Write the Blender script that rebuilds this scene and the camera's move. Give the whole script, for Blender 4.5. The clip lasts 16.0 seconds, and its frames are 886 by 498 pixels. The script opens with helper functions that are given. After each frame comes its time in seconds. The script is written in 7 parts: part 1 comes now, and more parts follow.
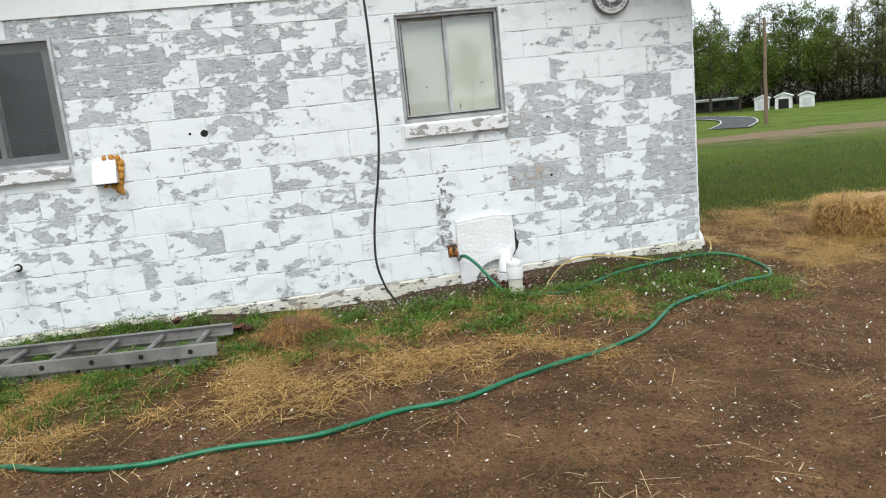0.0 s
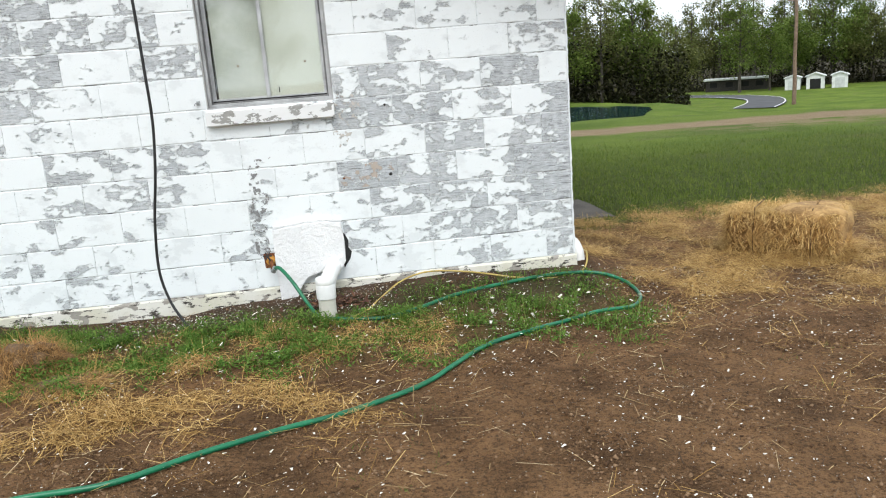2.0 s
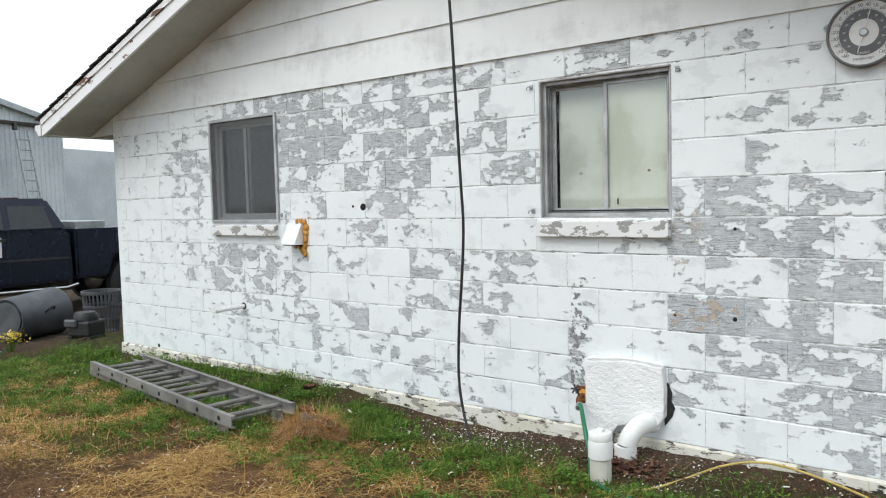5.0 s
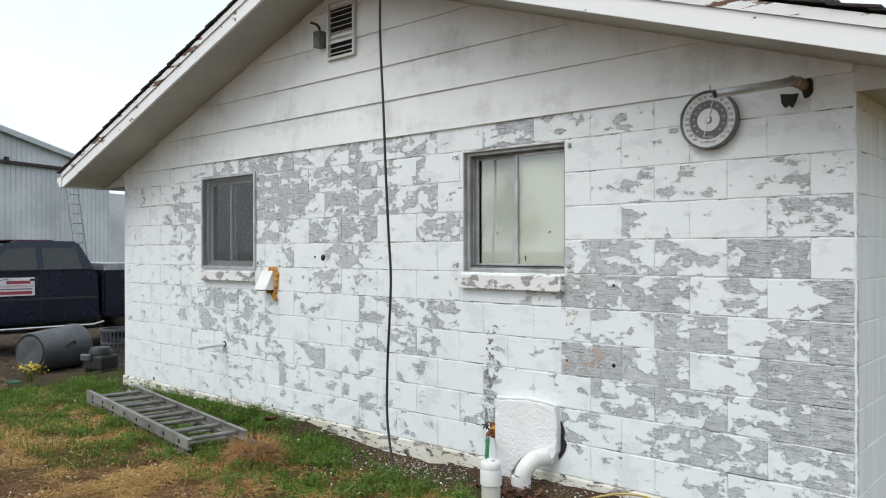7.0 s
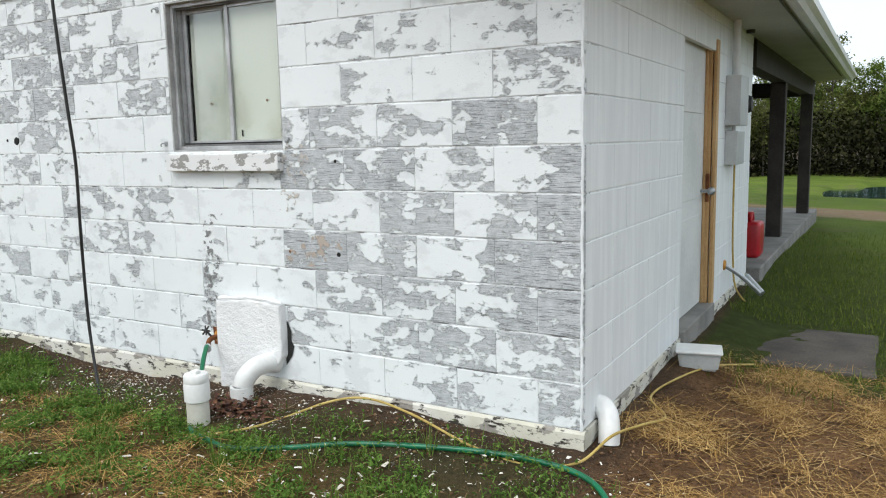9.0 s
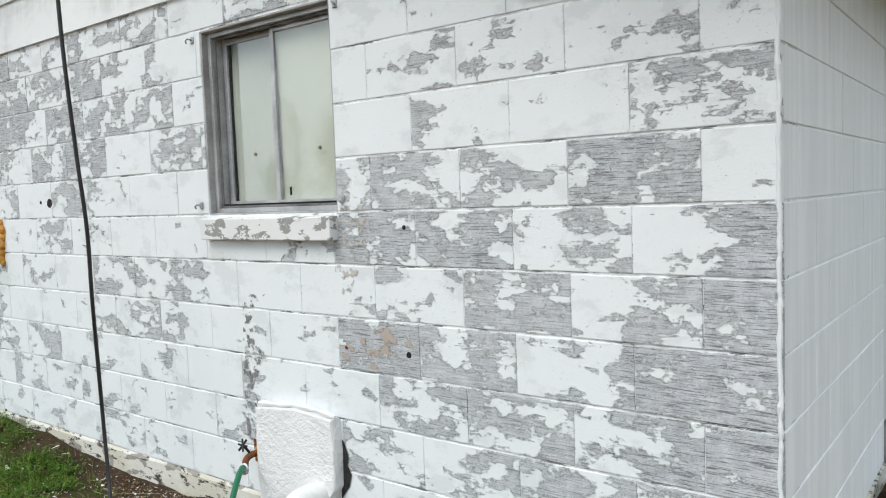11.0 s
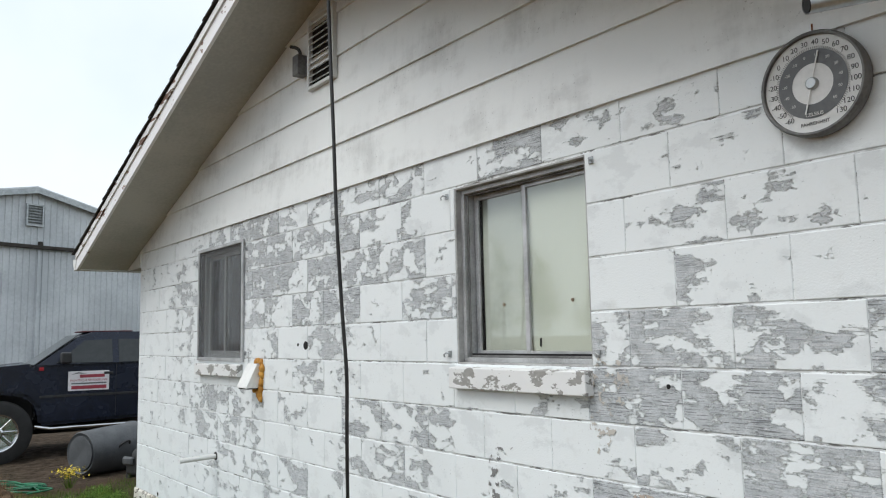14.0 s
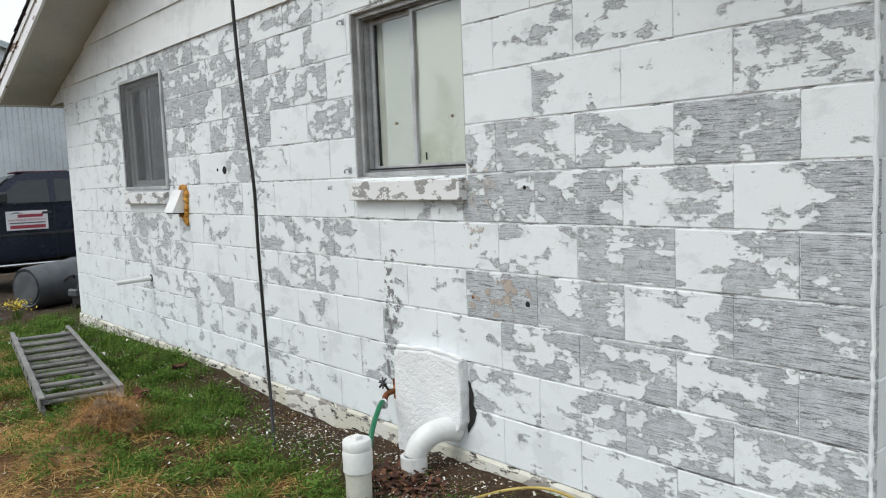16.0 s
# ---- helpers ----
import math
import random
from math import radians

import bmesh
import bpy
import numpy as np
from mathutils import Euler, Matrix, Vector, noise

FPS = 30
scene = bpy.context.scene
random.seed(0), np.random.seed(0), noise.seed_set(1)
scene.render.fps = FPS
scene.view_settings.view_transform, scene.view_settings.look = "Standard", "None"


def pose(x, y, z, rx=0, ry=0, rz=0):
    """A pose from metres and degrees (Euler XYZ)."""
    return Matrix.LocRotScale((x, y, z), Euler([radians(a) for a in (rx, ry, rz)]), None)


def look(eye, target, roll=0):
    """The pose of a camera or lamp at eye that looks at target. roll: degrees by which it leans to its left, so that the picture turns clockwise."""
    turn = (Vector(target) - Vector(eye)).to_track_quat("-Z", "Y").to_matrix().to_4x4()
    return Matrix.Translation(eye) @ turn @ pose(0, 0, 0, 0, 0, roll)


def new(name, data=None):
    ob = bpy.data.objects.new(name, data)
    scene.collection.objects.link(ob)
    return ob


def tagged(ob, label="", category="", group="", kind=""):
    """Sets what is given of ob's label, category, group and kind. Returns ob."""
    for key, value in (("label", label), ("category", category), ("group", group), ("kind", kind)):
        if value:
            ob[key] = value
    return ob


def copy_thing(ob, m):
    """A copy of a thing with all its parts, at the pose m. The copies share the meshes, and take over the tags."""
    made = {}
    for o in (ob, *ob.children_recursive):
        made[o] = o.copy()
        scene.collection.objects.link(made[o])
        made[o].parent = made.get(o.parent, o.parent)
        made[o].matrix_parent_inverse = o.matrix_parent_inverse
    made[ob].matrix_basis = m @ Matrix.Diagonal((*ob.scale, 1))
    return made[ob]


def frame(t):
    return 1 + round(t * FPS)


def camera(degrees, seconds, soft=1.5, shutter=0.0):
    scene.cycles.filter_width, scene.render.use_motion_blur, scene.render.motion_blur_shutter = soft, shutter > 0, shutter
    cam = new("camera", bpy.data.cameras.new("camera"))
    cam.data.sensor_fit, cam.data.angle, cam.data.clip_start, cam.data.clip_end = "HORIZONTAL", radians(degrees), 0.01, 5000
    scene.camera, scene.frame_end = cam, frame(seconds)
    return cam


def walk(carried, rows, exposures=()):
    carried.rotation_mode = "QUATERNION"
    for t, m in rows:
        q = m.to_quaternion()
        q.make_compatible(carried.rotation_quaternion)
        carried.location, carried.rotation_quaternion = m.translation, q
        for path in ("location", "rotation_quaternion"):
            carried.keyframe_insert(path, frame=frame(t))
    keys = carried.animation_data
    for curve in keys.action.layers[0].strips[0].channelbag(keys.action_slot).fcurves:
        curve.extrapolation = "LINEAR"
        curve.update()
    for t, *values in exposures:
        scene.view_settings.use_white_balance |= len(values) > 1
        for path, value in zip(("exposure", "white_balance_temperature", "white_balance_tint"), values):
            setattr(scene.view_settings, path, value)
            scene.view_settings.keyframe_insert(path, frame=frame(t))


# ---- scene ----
cam = camera(60.1, 16.0, soft=1.1)
PATH = [
    (0, (-3.254, -5.876, 1.501), (-2.911, -3.943, 1.117), -5.8),
    (0.5, (-2.867, -5.772, 1.481), (-2.485, -3.869, 0.999), -5.5),
    (1, (-2.469, -5.643, 1.477), (-2.136, -3.738, 0.97), -4.8),
    (1.5, (-2.036, -5.456, 1.468), (-1.768, -3.536, 0.974), -4.5),
    (2, (-1.671, -5.169, 1.465), (-1.403, -3.239, 1.014), -4.4),
    (2.4, (-1.356, -4.984, 1.459), (-1.221, -3.027, 1.073), -4.4),
    (2.5, (-1.29, -4.949, 1.462), (-1.226, -2.983, 1.101), -4.5),
    (2.6, (-1.235, -4.896, 1.464), (-1.237, -2.926, 1.119), -4.6),
    (3, (-1.019, -4.676, 1.475), (-1.23, -2.712, 1.157), -4.0),
    (3.5, (-0.672, -4.476, 1.449), (-1.094, -2.544, 1.15), -3.4),
    (3.6, (-0.625, -4.434, 1.447), (-1.091, -2.511, 1.152), -3.2),
    (4, (-0.423, -4.275, 1.493), (-1.141, -2.43, 1.211), -3.2),
    (4.5, (-0.282, -4.042, 1.482), (-1.319, -2.344, 1.271), -2.1),
    (4.7, (-0.181, -3.963, 1.455), (-1.344, -2.345, 1.281), -1.7),
    (6.8, (0.859, -3.926, 1.492), (-0.501, -2.46, 1.492), -0.2),
    (7, (0.939, -3.952, 1.484), (-0.393, -2.46, 1.487), -0.1),
    (7.3, (1.041, -3.966, 1.505), (-0.23, -2.422, 1.487), -0.2),
    (7.5, (1.074, -3.946, 1.49), (-0.141, -2.358, 1.459), -0.3),
    (8, (1.167, -3.708, 1.414), (0.134, -2.0, 1.281), -0.3),
    (8.2, (1.218, -3.556, 1.376), (0.252, -1.816, 1.179), -0.3),
    (10.3, (0.616, -2.325, 1.337), (-0.537, -0.718, 1.041), -1.9),
    (10.5, (0.572, -2.24, 1.324), (-0.619, -0.655, 1.061), -1.8),
    (11, (0.508, -2.085, 1.385), (-0.709, -0.504, 1.247), -2.1),
    (11.5, (0.519, -2.031, 1.477), (-0.554, -0.349, 1.621), -3.3),
    (12, (0.498, -2.084, 1.511), (-0.471, -0.367, 1.847), -4.1),
    (12.3, (0.483, -2.108, 1.54), (-0.552, -0.445, 1.94), -3.7),
    (12.5, (0.458, -2.141, 1.518), (-0.631, -0.523, 1.961), -3.9),
    (13, (0.425, -2.163, 1.511), (-0.882, -0.719, 1.967), -2.9),
    (13.5, (0.391, -2.196, 1.499), (-1.081, -0.896, 1.878), -1.9),
    (14, (0.345, -2.196, 1.462), (-1.228, -0.981, 1.689), -1.2),
    (14.5, (0.344, -2.169, 1.414), (-1.289, -1.017, 1.494), -0.9),
    (15, (0.408, -2.143, 1.365), (-1.237, -1.006, 1.336), -0.9),
    (15.5, (0.534, -2.117, 1.339), (-1.073, -0.932, 1.226), -1.5),
    (16, (0.776, -2.214, 1.335), (-0.726, -0.907, 1.145), -2.2),
]
walk(cam, [(t, look(eye, target, roll)) for t, eye, target, roll in PATH], exposures=[(0, 0.38), (1.5, 0.58), (2.5, 0.52), (4, 0.40), (7, 0.20), (8, 0.30), (10.5, 0.36), (11, 0.30), (12.3, 0.40), (13.5, 0.18), (15, 0.09), (16, 0.14)])

# ---- light ----
world = bpy.data.worlds.new("overcast_sky")
scene.world = world
world.use_nodes = True
wt = world.node_tree
wt.nodes.clear()
w_out = wt.nodes.new("ShaderNodeOutputWorld")
w_bg = wt.nodes.new("ShaderNodeBackground")
w_sky = wt.nodes.new("ShaderNodeTexSky")
w_sky.sky_type = "NISHITA"
w_sky.sun_disc = False
w_sky.sun_elevation, w_sky.sun_rotation = radians(48), radians(200)
w_sky.air_density, w_sky.dust_density, w_sky.ozone_density = 1.0, 4.0, 1.0
w_tc = wt.nodes.new("ShaderNodeTexCoord")
w_noise = wt.nodes.new("ShaderNodeTexNoise")
w_noise.inputs["Scale"].default_value, w_noise.inputs["Detail"].default_value = 2.2, 5
w_ramp = wt.nodes.new("ShaderNodeValToRGB")
w_ramp.color_ramp.elements[0].position, w_ramp.color_ramp.elements[0].color = 0.3, (6.6, 7.6, 8.4, 1)
w_ramp.color_ramp.elements[1].position, w_ramp.color_ramp.elements[1].color = 0.7, (9.0, 9.6, 10.0, 1)
w_mix = wt.nodes.new("ShaderNodeMix")
w_mix.data_type = "RGBA"
w_mix.inputs["Factor"].default_value = 0.85
wt.links.new(w_tc.outputs["Generated"], w_noise.inputs["Vector"])
wt.links.new(w_noise.outputs["Fac"], w_ramp.inputs["Fac"])
wt.links.new(w_sky.outputs[0], w_mix.inputs["A"])
wt.links.new(w_ramp.outputs["Color"], w_mix.inputs["B"])
wt.links.new(w_mix.outputs["Result"], w_bg.inputs["Color"])
w_bg.inputs["Strength"].default_value = 0.12
wt.links.new(w_bg.outputs[0], w_out.inputs[0])

sun_data = bpy.data.lights.new("sun", "SUN")
sun_data.energy, sun_data.angle, sun_data.color = 1.4, radians(35), (1.0, 0.985, 0.96)
sun = new("sun", sun_data)
sun.matrix_world = look((0, 0, 30), (4, 22, 0))


# ---- materials ----
class Nodes:
    """A small helper to wire a node material."""

    def __init__(self, name, rough=0.6, metal=0.0):
        self.mat = bpy.data.materials.new(name)
        self.mat.use_nodes = True
        self.t = self.mat.node_tree
        self.b = self.t.nodes["Principled BSDF"]
        self.b.inputs["Roughness"].default_value = rough
        self.b.inputs["Metallic"].default_value = metal
        self._pos = None

    def node(self, kind, **props):
        n = self.t.nodes.new(kind)
        for k, v in props.items():
            setattr(n, k, v)
        return n

    def link(self, a, b):
        self.t.links.new(a, b)

    def put(self, sock, v):
        if hasattr(v, "links"):
            self.link(v, sock)
        else:
            sock.default_value = v

    def pos(self):
        if self._pos is None:
            self._pos = self.node("ShaderNodeNewGeometry").outputs["Position"]
        return self._pos

    def local(self):
        return self.node("ShaderNodeTexCoord").outputs["Object"]

    def scaled(self, v, s):
        m = self.node("ShaderNodeVectorMath", operation="MULTIPLY")
        self.link(v, m.inputs[0])
        m.inputs[1].default_value = s
        return m.outputs[0]

    def noise(self, scale, detail=4.0, vec=None, rough=0.55, distort=0.0, color=False):
        n = self.node("ShaderNodeTexNoise")
        n.inputs["Scale"].default_value = scale
        n.inputs["Detail"].default_value = detail
        n.inputs["Roughness"].default_value = rough
        n.inputs["Distortion"].default_value = distort
        self.link(vec if vec is not None else self.pos(), n.inputs["Vector"])
        return n.outputs["Color" if color else "Fac"]

    def math(self, op, a, b=0.0, clamp=False):
        m = self.node("ShaderNodeMath", operation=op, use_clamp=clamp)
        self.put(m.inputs[0], a)
        self.put(m.inputs[1], b)
        return m.outputs[0]

    def step(self, v, lo, hi):
        m = self.node("ShaderNodeMapRange")
        m.interpolation_type = "SMOOTHSTEP"
        self.link(v, m.inputs["Value"])
        self.put(m.inputs["From Min"], lo)
        self.put(m.inputs["From Max"], hi)
        return m.outputs["Result"]

    def mix(self, f, a, b):
        m = self.node("ShaderNodeMix", data_type="RGBA")
        self.put(m.inputs["Factor"], f)
        for sock, v in ((m.inputs["A"], a), (m.inputs["B"], b)):
            if hasattr(v, "links"):
                self.link(v, sock)
            else:
                sock.default_value = (*v, 1)
        return m.outputs["Result"]

    def fmix(self, f, a, b):
        m = self.node("ShaderNodeMix", data_type="FLOAT")
        self.put(m.inputs[0], f)
        self.put(m.inputs[2], a)
        self.put(m.inputs[3], b)
        return m.outputs[0]

    def color(self, c):
        if hasattr(c, "links"):
            self.link(c, self.b.inputs["Base Color"])
        else:
            self.b.inputs["Base Color"].default_value = (*c, 1)

    def rough(self, r):
        self.put(self.b.inputs["Roughness"], r)

    def bump(self, h, strength=0.4, dist=0.01):
        n = self.node("ShaderNodeBump")
        n.inputs["Strength"].default_value = strength
        n.inputs["Distance"].default_value = dist
        self.link(h, n.inputs["Height"])
        self.link(n.outputs[0], self.b.inputs["Normal"])


def dull(mat):
    """Take the sheen off a material."""
    mat.node_tree.nodes["Principled BSDF"].inputs["Specular IOR Level"].default_value = 0.12
    return mat


def plain(name, c1, c2, rough=0.6, metal=0.0, scale=6.0, fine=60.0, bump=0.15, local=True):
    """Two close colours mixed at two scales, with fine relief."""
    n = Nodes(name, rough, metal)
    v = n.local() if local else n.pos()
    a = n.noise(scale, 4, v)
    f = n.noise(fine, 3, v)
    n.color(n.mix(n.step(n.math("ADD", n.math("MULTIPLY", a, 0.7), n.math("MULTIPLY", f, 0.3)), 0.35, 0.65), c1, c2))
    n.rough(n.fmix(a, max(rough - 0.08, 0.03), min(rough + 0.1, 1)))
    if bump:
        n.bump(f, bump, 0.004)
    return n.mat


def block_paint():
    """White paint peeling off grey concrete block; the object's colour holds how bare the block's two halves are."""
    n = Nodes("peeling_white_block_paint", 0.75)
    info = n.node("ShaderNodeObjectInfo")
    sep = n.node("ShaderNodeSeparateColor")
    n.link(info.outputs["Color"], sep.inputs[0])
    loc = n.local()
    sx = n.node("ShaderNodeSeparateXYZ")
    n.link(loc, sx.inputs[0])
    half = n.step(sx.outputs["X"], -0.19, 0.19)
    wear = n.fmix(half, sep.outputs[0], sep.outputs[1])
    off = n.node("ShaderNodeVectorMath", operation="ADD")
    n.link(n.scaled(n.pos(), (1, 1, 1.7)), off.inputs[0])
    cmb = n.node("ShaderNodeCombineXYZ")
    n.link(n.math("MULTIPLY", info.outputs["Random"], 0.6), cmb.inputs[2])
    n.link(cmb.outputs[0], off.inputs[1])
    big = n.noise(6.2, 7, off.outputs[0], 0.58)
    edge = n.noise(26.0, 6, n.scaled(n.pos(), (1, 1, 1.5)), 0.72)
    streakv = n.scaled(n.pos(), (6, 6, 130))
    streak = n.noise(1.0, 5, streakv, 0.7)
    field = n.math("ADD", n.math("ADD", n.math("MULTIPLY", big, 0.63), n.math("MULTIPLY", edge, 0.23)), n.math("MULTIPLY", streak, 0.14))
    level = n.fmix(wear, 0.642, 0.448)
    bare = n.step(n.math("SUBTRACT", field, level), -0.003, 0.005)
    # the bare block: grey, brushed with thin white streaks
    grey = n.mix(n.step(n.noise(24, 4), 0.3, 0.7), (0.41, 0.435, 0.455), (0.57, 0.60, 0.625))
    thin = n.math("MULTIPLY", n.step(streak, 0.49, 0.60), n.fmix(sep.outputs[2], 0.70, 0.25))
    grey = n.mix(thin, grey, (0.70, 0.71, 0.72))
    dark = n.math("MULTIPLY", n.step(n.noise(1.0, 5, n.scaled(n.pos(), (9, 9, 230)), 0.75), 0.51, 0.58), n.fmix(sep.outputs[2], 0.40, 0.9))
    grey = n.mix(dark, grey, (0.13, 0.135, 0.14))
    pore = n.step(n.noise(170, 3, rough=0.7), 0.53, 0.64)
    grey = n.mix(n.math("MULTIPLY", pore, 0.40), grey, (0.15, 0.155, 0.165))
    nick = n.step(n.noise(75, 5, n.scaled(n.pos(), (1, 1, 2.2)), 0.75), 0.56, 0.62)
    grey = n.mix(n.math("MULTIPLY", nick, 0.7), grey, (0.72, 0.73, 0.73))
    white = n.mix(n.noise(3.0, 5), (0.76, 0.80, 0.815), (0.83, 0.865, 0.875))
    wash = n.math("MULTIPLY", n.step(n.noise(4.6, 7, n.scaled(n.pos(), (1, 1, 1.5)), 0.66), 0.52, 0.60), 0.42)
    white = n.mix(wash, white, (0.60, 0.63, 0.645))
    dirt = n.math("MULTIPLY", n.step(n.noise(5.5, 6, rough=0.7), 0.56, 0.75), 0.35)
    white = n.mix(dirt, white, (0.58, 0.58, 0.56))
    rim = n.math("MULTIPLY", n.step(n.math("SUBTRACT", field, level), -0.02, -0.004), n.math("SUBTRACT", 1.0, bare))
    col = n.mix(bare, white, grey)
    specks = n.math("MULTIPLY", n.step(n.noise(120, 2), 0.69, 0.72), n.step(n.noise(4, 3), 0.48, 0.6))
    col = n.mix(n.math("MULTIPLY", specks, 0.8), col, (0.2, 0.2, 0.2))
    flake = n.math("MULTIPLY", n.step(n.noise(55, 5, n.scaled(n.pos(), (1, 1, 1.8)), 0.7), 0.635, 0.65), n.step(n.noise(3.1, 4), 0.46, 0.58))
    col = n.mix(n.math("MULTIPLY", flake, n.fmix(wear, 0.25, 0.9)), col, (0.30, 0.31, 0.32))
    n.color(col)
    n.rough(n.fmix(bare, 0.55, 0.92))
    h = n.math("ADD", n.math("MULTIPLY", n.math("SUBTRACT", 1.0, bare), 0.9), n.math("MULTIPLY", n.noise(150, 3), 0.25))
    h = n.math("ADD", h, n.math("MULTIPLY", n.math("MULTIPLY", streak, bare), 0.5))
    h = n.math("ADD", h, n.math("MULTIPLY", rim, 0.5))
    n.bump(h, 0.9, 0.005)
    return n.mat


def mortar_paint():
    n = Nodes("painted_mortar", 0.8)
    c = n.mix(n.step(n.noise(9, 5), 0.45, 0.62), (0.80, 0.83, 0.84), (0.52, 0.53, 0.53))
    # dark cracks, also painted for the thin shadow lines along the joints
    crack_shadow = n.math("MULTIPLY", n.step(n.noise(1.0, 6, n.scaled(n.pos(), (5, 5, 30)), 0.75), 0.53, 0.58), 0.85)
    n.color(n.mix(crack_shadow, c, (0.07, 0.065, 0.06)))
    n.bump(n.noise(90, 3), 0.5, 0.004)
    return n.mat


def side_paint():
    """Thin white paint run down in pale drips over a greyer coat."""
    n = Nodes("streaked_white_paint", 0.6)
    run = n.noise(1.0, 5, n.scaled(n.pos(), (16, 16, 1.1)), 0.6)
    col = n.mix(n.step(run, 0.38, 0.66), (0.745, 0.775, 0.79), (0.82, 0.85, 0.86))
    col = n.mix(n.math("MULTIPLY", n.step(n.noise(3.5, 6, rough=0.65), 0.5, 0.68), 0.5), col, (0.74, 0.77, 0.78))
    chip = n.step(n.noise(30, 5, rough=0.7), 0.69, 0.705)
    n.color(n.mix(n.math("MULTIPLY", chip, 0.7), col, (0.35, 0.35, 0.34)))
    n.bump(n.math("ADD", n.noise(120, 3), n.math("MULTIPLY", run, 0.15)), 0.3, 0.003)
    return n.mat


M_block = block_paint()
M_side = side_paint()
M_mortar = mortar_paint()
# ---- mesh helpers ----
def mesh_of(name, bm, mat, smooth=False):
    me = bpy.data.meshes.new(name)
    if smooth:
        for f in bm.faces:
            f.smooth = True
        for e in bm.edges:
            if len(e.link_faces) == 2 and e.calc_face_angle(0.0) > 0.75:
                e.smooth = False
    bm.normal_update()
    bm.to_mesh(me)
    bm.free()
    for m in (mat if isinstance(mat, (list, tuple)) else [mat]):
        me.materials.append(m)
    return me


def part(name, bm, mat, parent=None, label="", smooth=False):
    ob = new(name, mesh_of(name, bm, mat, smooth))
    if parent is not None:
        ob.parent = parent
    if label:
        ob["label"] = label
    return ob


def thing(name, label, category, at=(0, 0, 0), group="", kind="", rz=0.0):
    ob = new(name)
    ob.matrix_basis = pose(*at, 0, 0, rz)
    return tagged(ob, label, category, group, kind)


def solid(name, bm, mat, label, category, group="", kind="", smooth=False):
    return tagged(part(name, bm, mat, None, "", smooth), label, category, group, kind)


def box(bm, x0, x1, y0, y1, z0, z1, bevel=0.0, seg=1):
    m = Matrix.Translation(((x0 + x1) / 2, (y0 + y1) / 2, (z0 + z1) / 2)) @ Matrix.Diagonal((x1 - x0, y1 - y0, z1 - z0, 1))
    r = bmesh.ops.create_cube(bm, size=1.0, matrix=m)
    if bevel:
        es = list({e for v in r["verts"] for e in v.link_edges})
        bmesh.ops.bevel(bm, geom=es, offset=bevel, segments=seg, affect="EDGES", profile=0.5)
    return bm


def boxm(*a, **k):
    return box(bmesh.new(), *a, **k)


def rod(bm, a, b, r, r2=None, n=12, caps=True):
    a, b = Vector(a), Vector(b)
    d = b - a
    m = Matrix.Translation((a + b) / 2) @ d.to_track_quat("Z", "Y").to_matrix().to_4x4()
    bmesh.ops.create_cone(bm, cap_ends=caps, segments=n, radius1=r, radius2=r if r2 is None else r2, depth=d.length, matrix=m)
    return bm


def spline(points, steps=8):
    """Catmull-Rom points through the given ones."""
    p = [Vector(q) for q in points]
    p = [p[0] * 2 - p[1]] + p + [p[-1] * 2 - p[-2]]
    out = []
    for i in range(1, len(p) - 2):
        for k in range(steps):
            t = k / steps
            a, b, c, d = p[i - 1], p[i], p[i + 1], p[i + 2]
            out.append(0.5 * (2 * b + (c - a) * t + (2 * a - 5 * b + 4 * c - d) * t * t + (3 * b - a - 3 * c + d) * t ** 3))
    out.append(p[-2])
    return out


def tube(bm, pts, radius, n=8, caps=True):
    """A tube of n sides along pts; radius is a number or a function of 0..1."""
    pts = [Vector(q) for q in pts]
    rings, up = [], Vector((0.137, 0.211, 0.968))
    for i, q in enumerate(pts):
        d = (pts[min(i + 1, len(pts) - 1)] - pts[max(i - 1, 0)]).normalized()
        u = d.cross(up)
        if u.length < 0.05:
            u = d.cross(Vector((1, 0, 0)))
        u.normalize()
        w = d.cross(u)
        up = w if abs(d.dot(w)) < 0.9 else up
        r = radius(i / (len(pts) - 1)) if callable(radius) else radius
        rings.append([bm.verts.new(q + r * (math.cos(2 * math.pi * k / n) * u + math.sin(2 * math.pi * k / n) * w)) for k in range(n)])
        up = Vector((0.137, 0.211, 0.968))
    for a, b in zip(rings, rings[1:]):
        for k in range(n):
            bm.faces.new((a[k], a[(k + 1) % n], b[(k + 1) % n], b[k]))
    if caps:
        bm.faces.new(rings[0][::-1])
        bm.faces.new(rings[-1])
    bmesh.ops.recalc_face_normals(bm, faces=bm.faces[:])
    return bm


def prism(bm, outline, y0, y1):
    """A prism in y of an outline given as (x, z) pairs."""
    a = [bm.verts.new((x, y0, z)) for x, z in outline]
    b = [bm.verts.new((x, y1, z)) for x, z in outline]
    bm.faces.new(a)
    bm.faces.new(b[::-1])
    k = len(a)
    for i in range(k):
        bm.faces.new((a[i], b[i], b[(i + 1) % k], a[(i + 1) % k]))
    bmesh.ops.recalc_face_normals(bm, faces=bm.faces[:])
    return bm


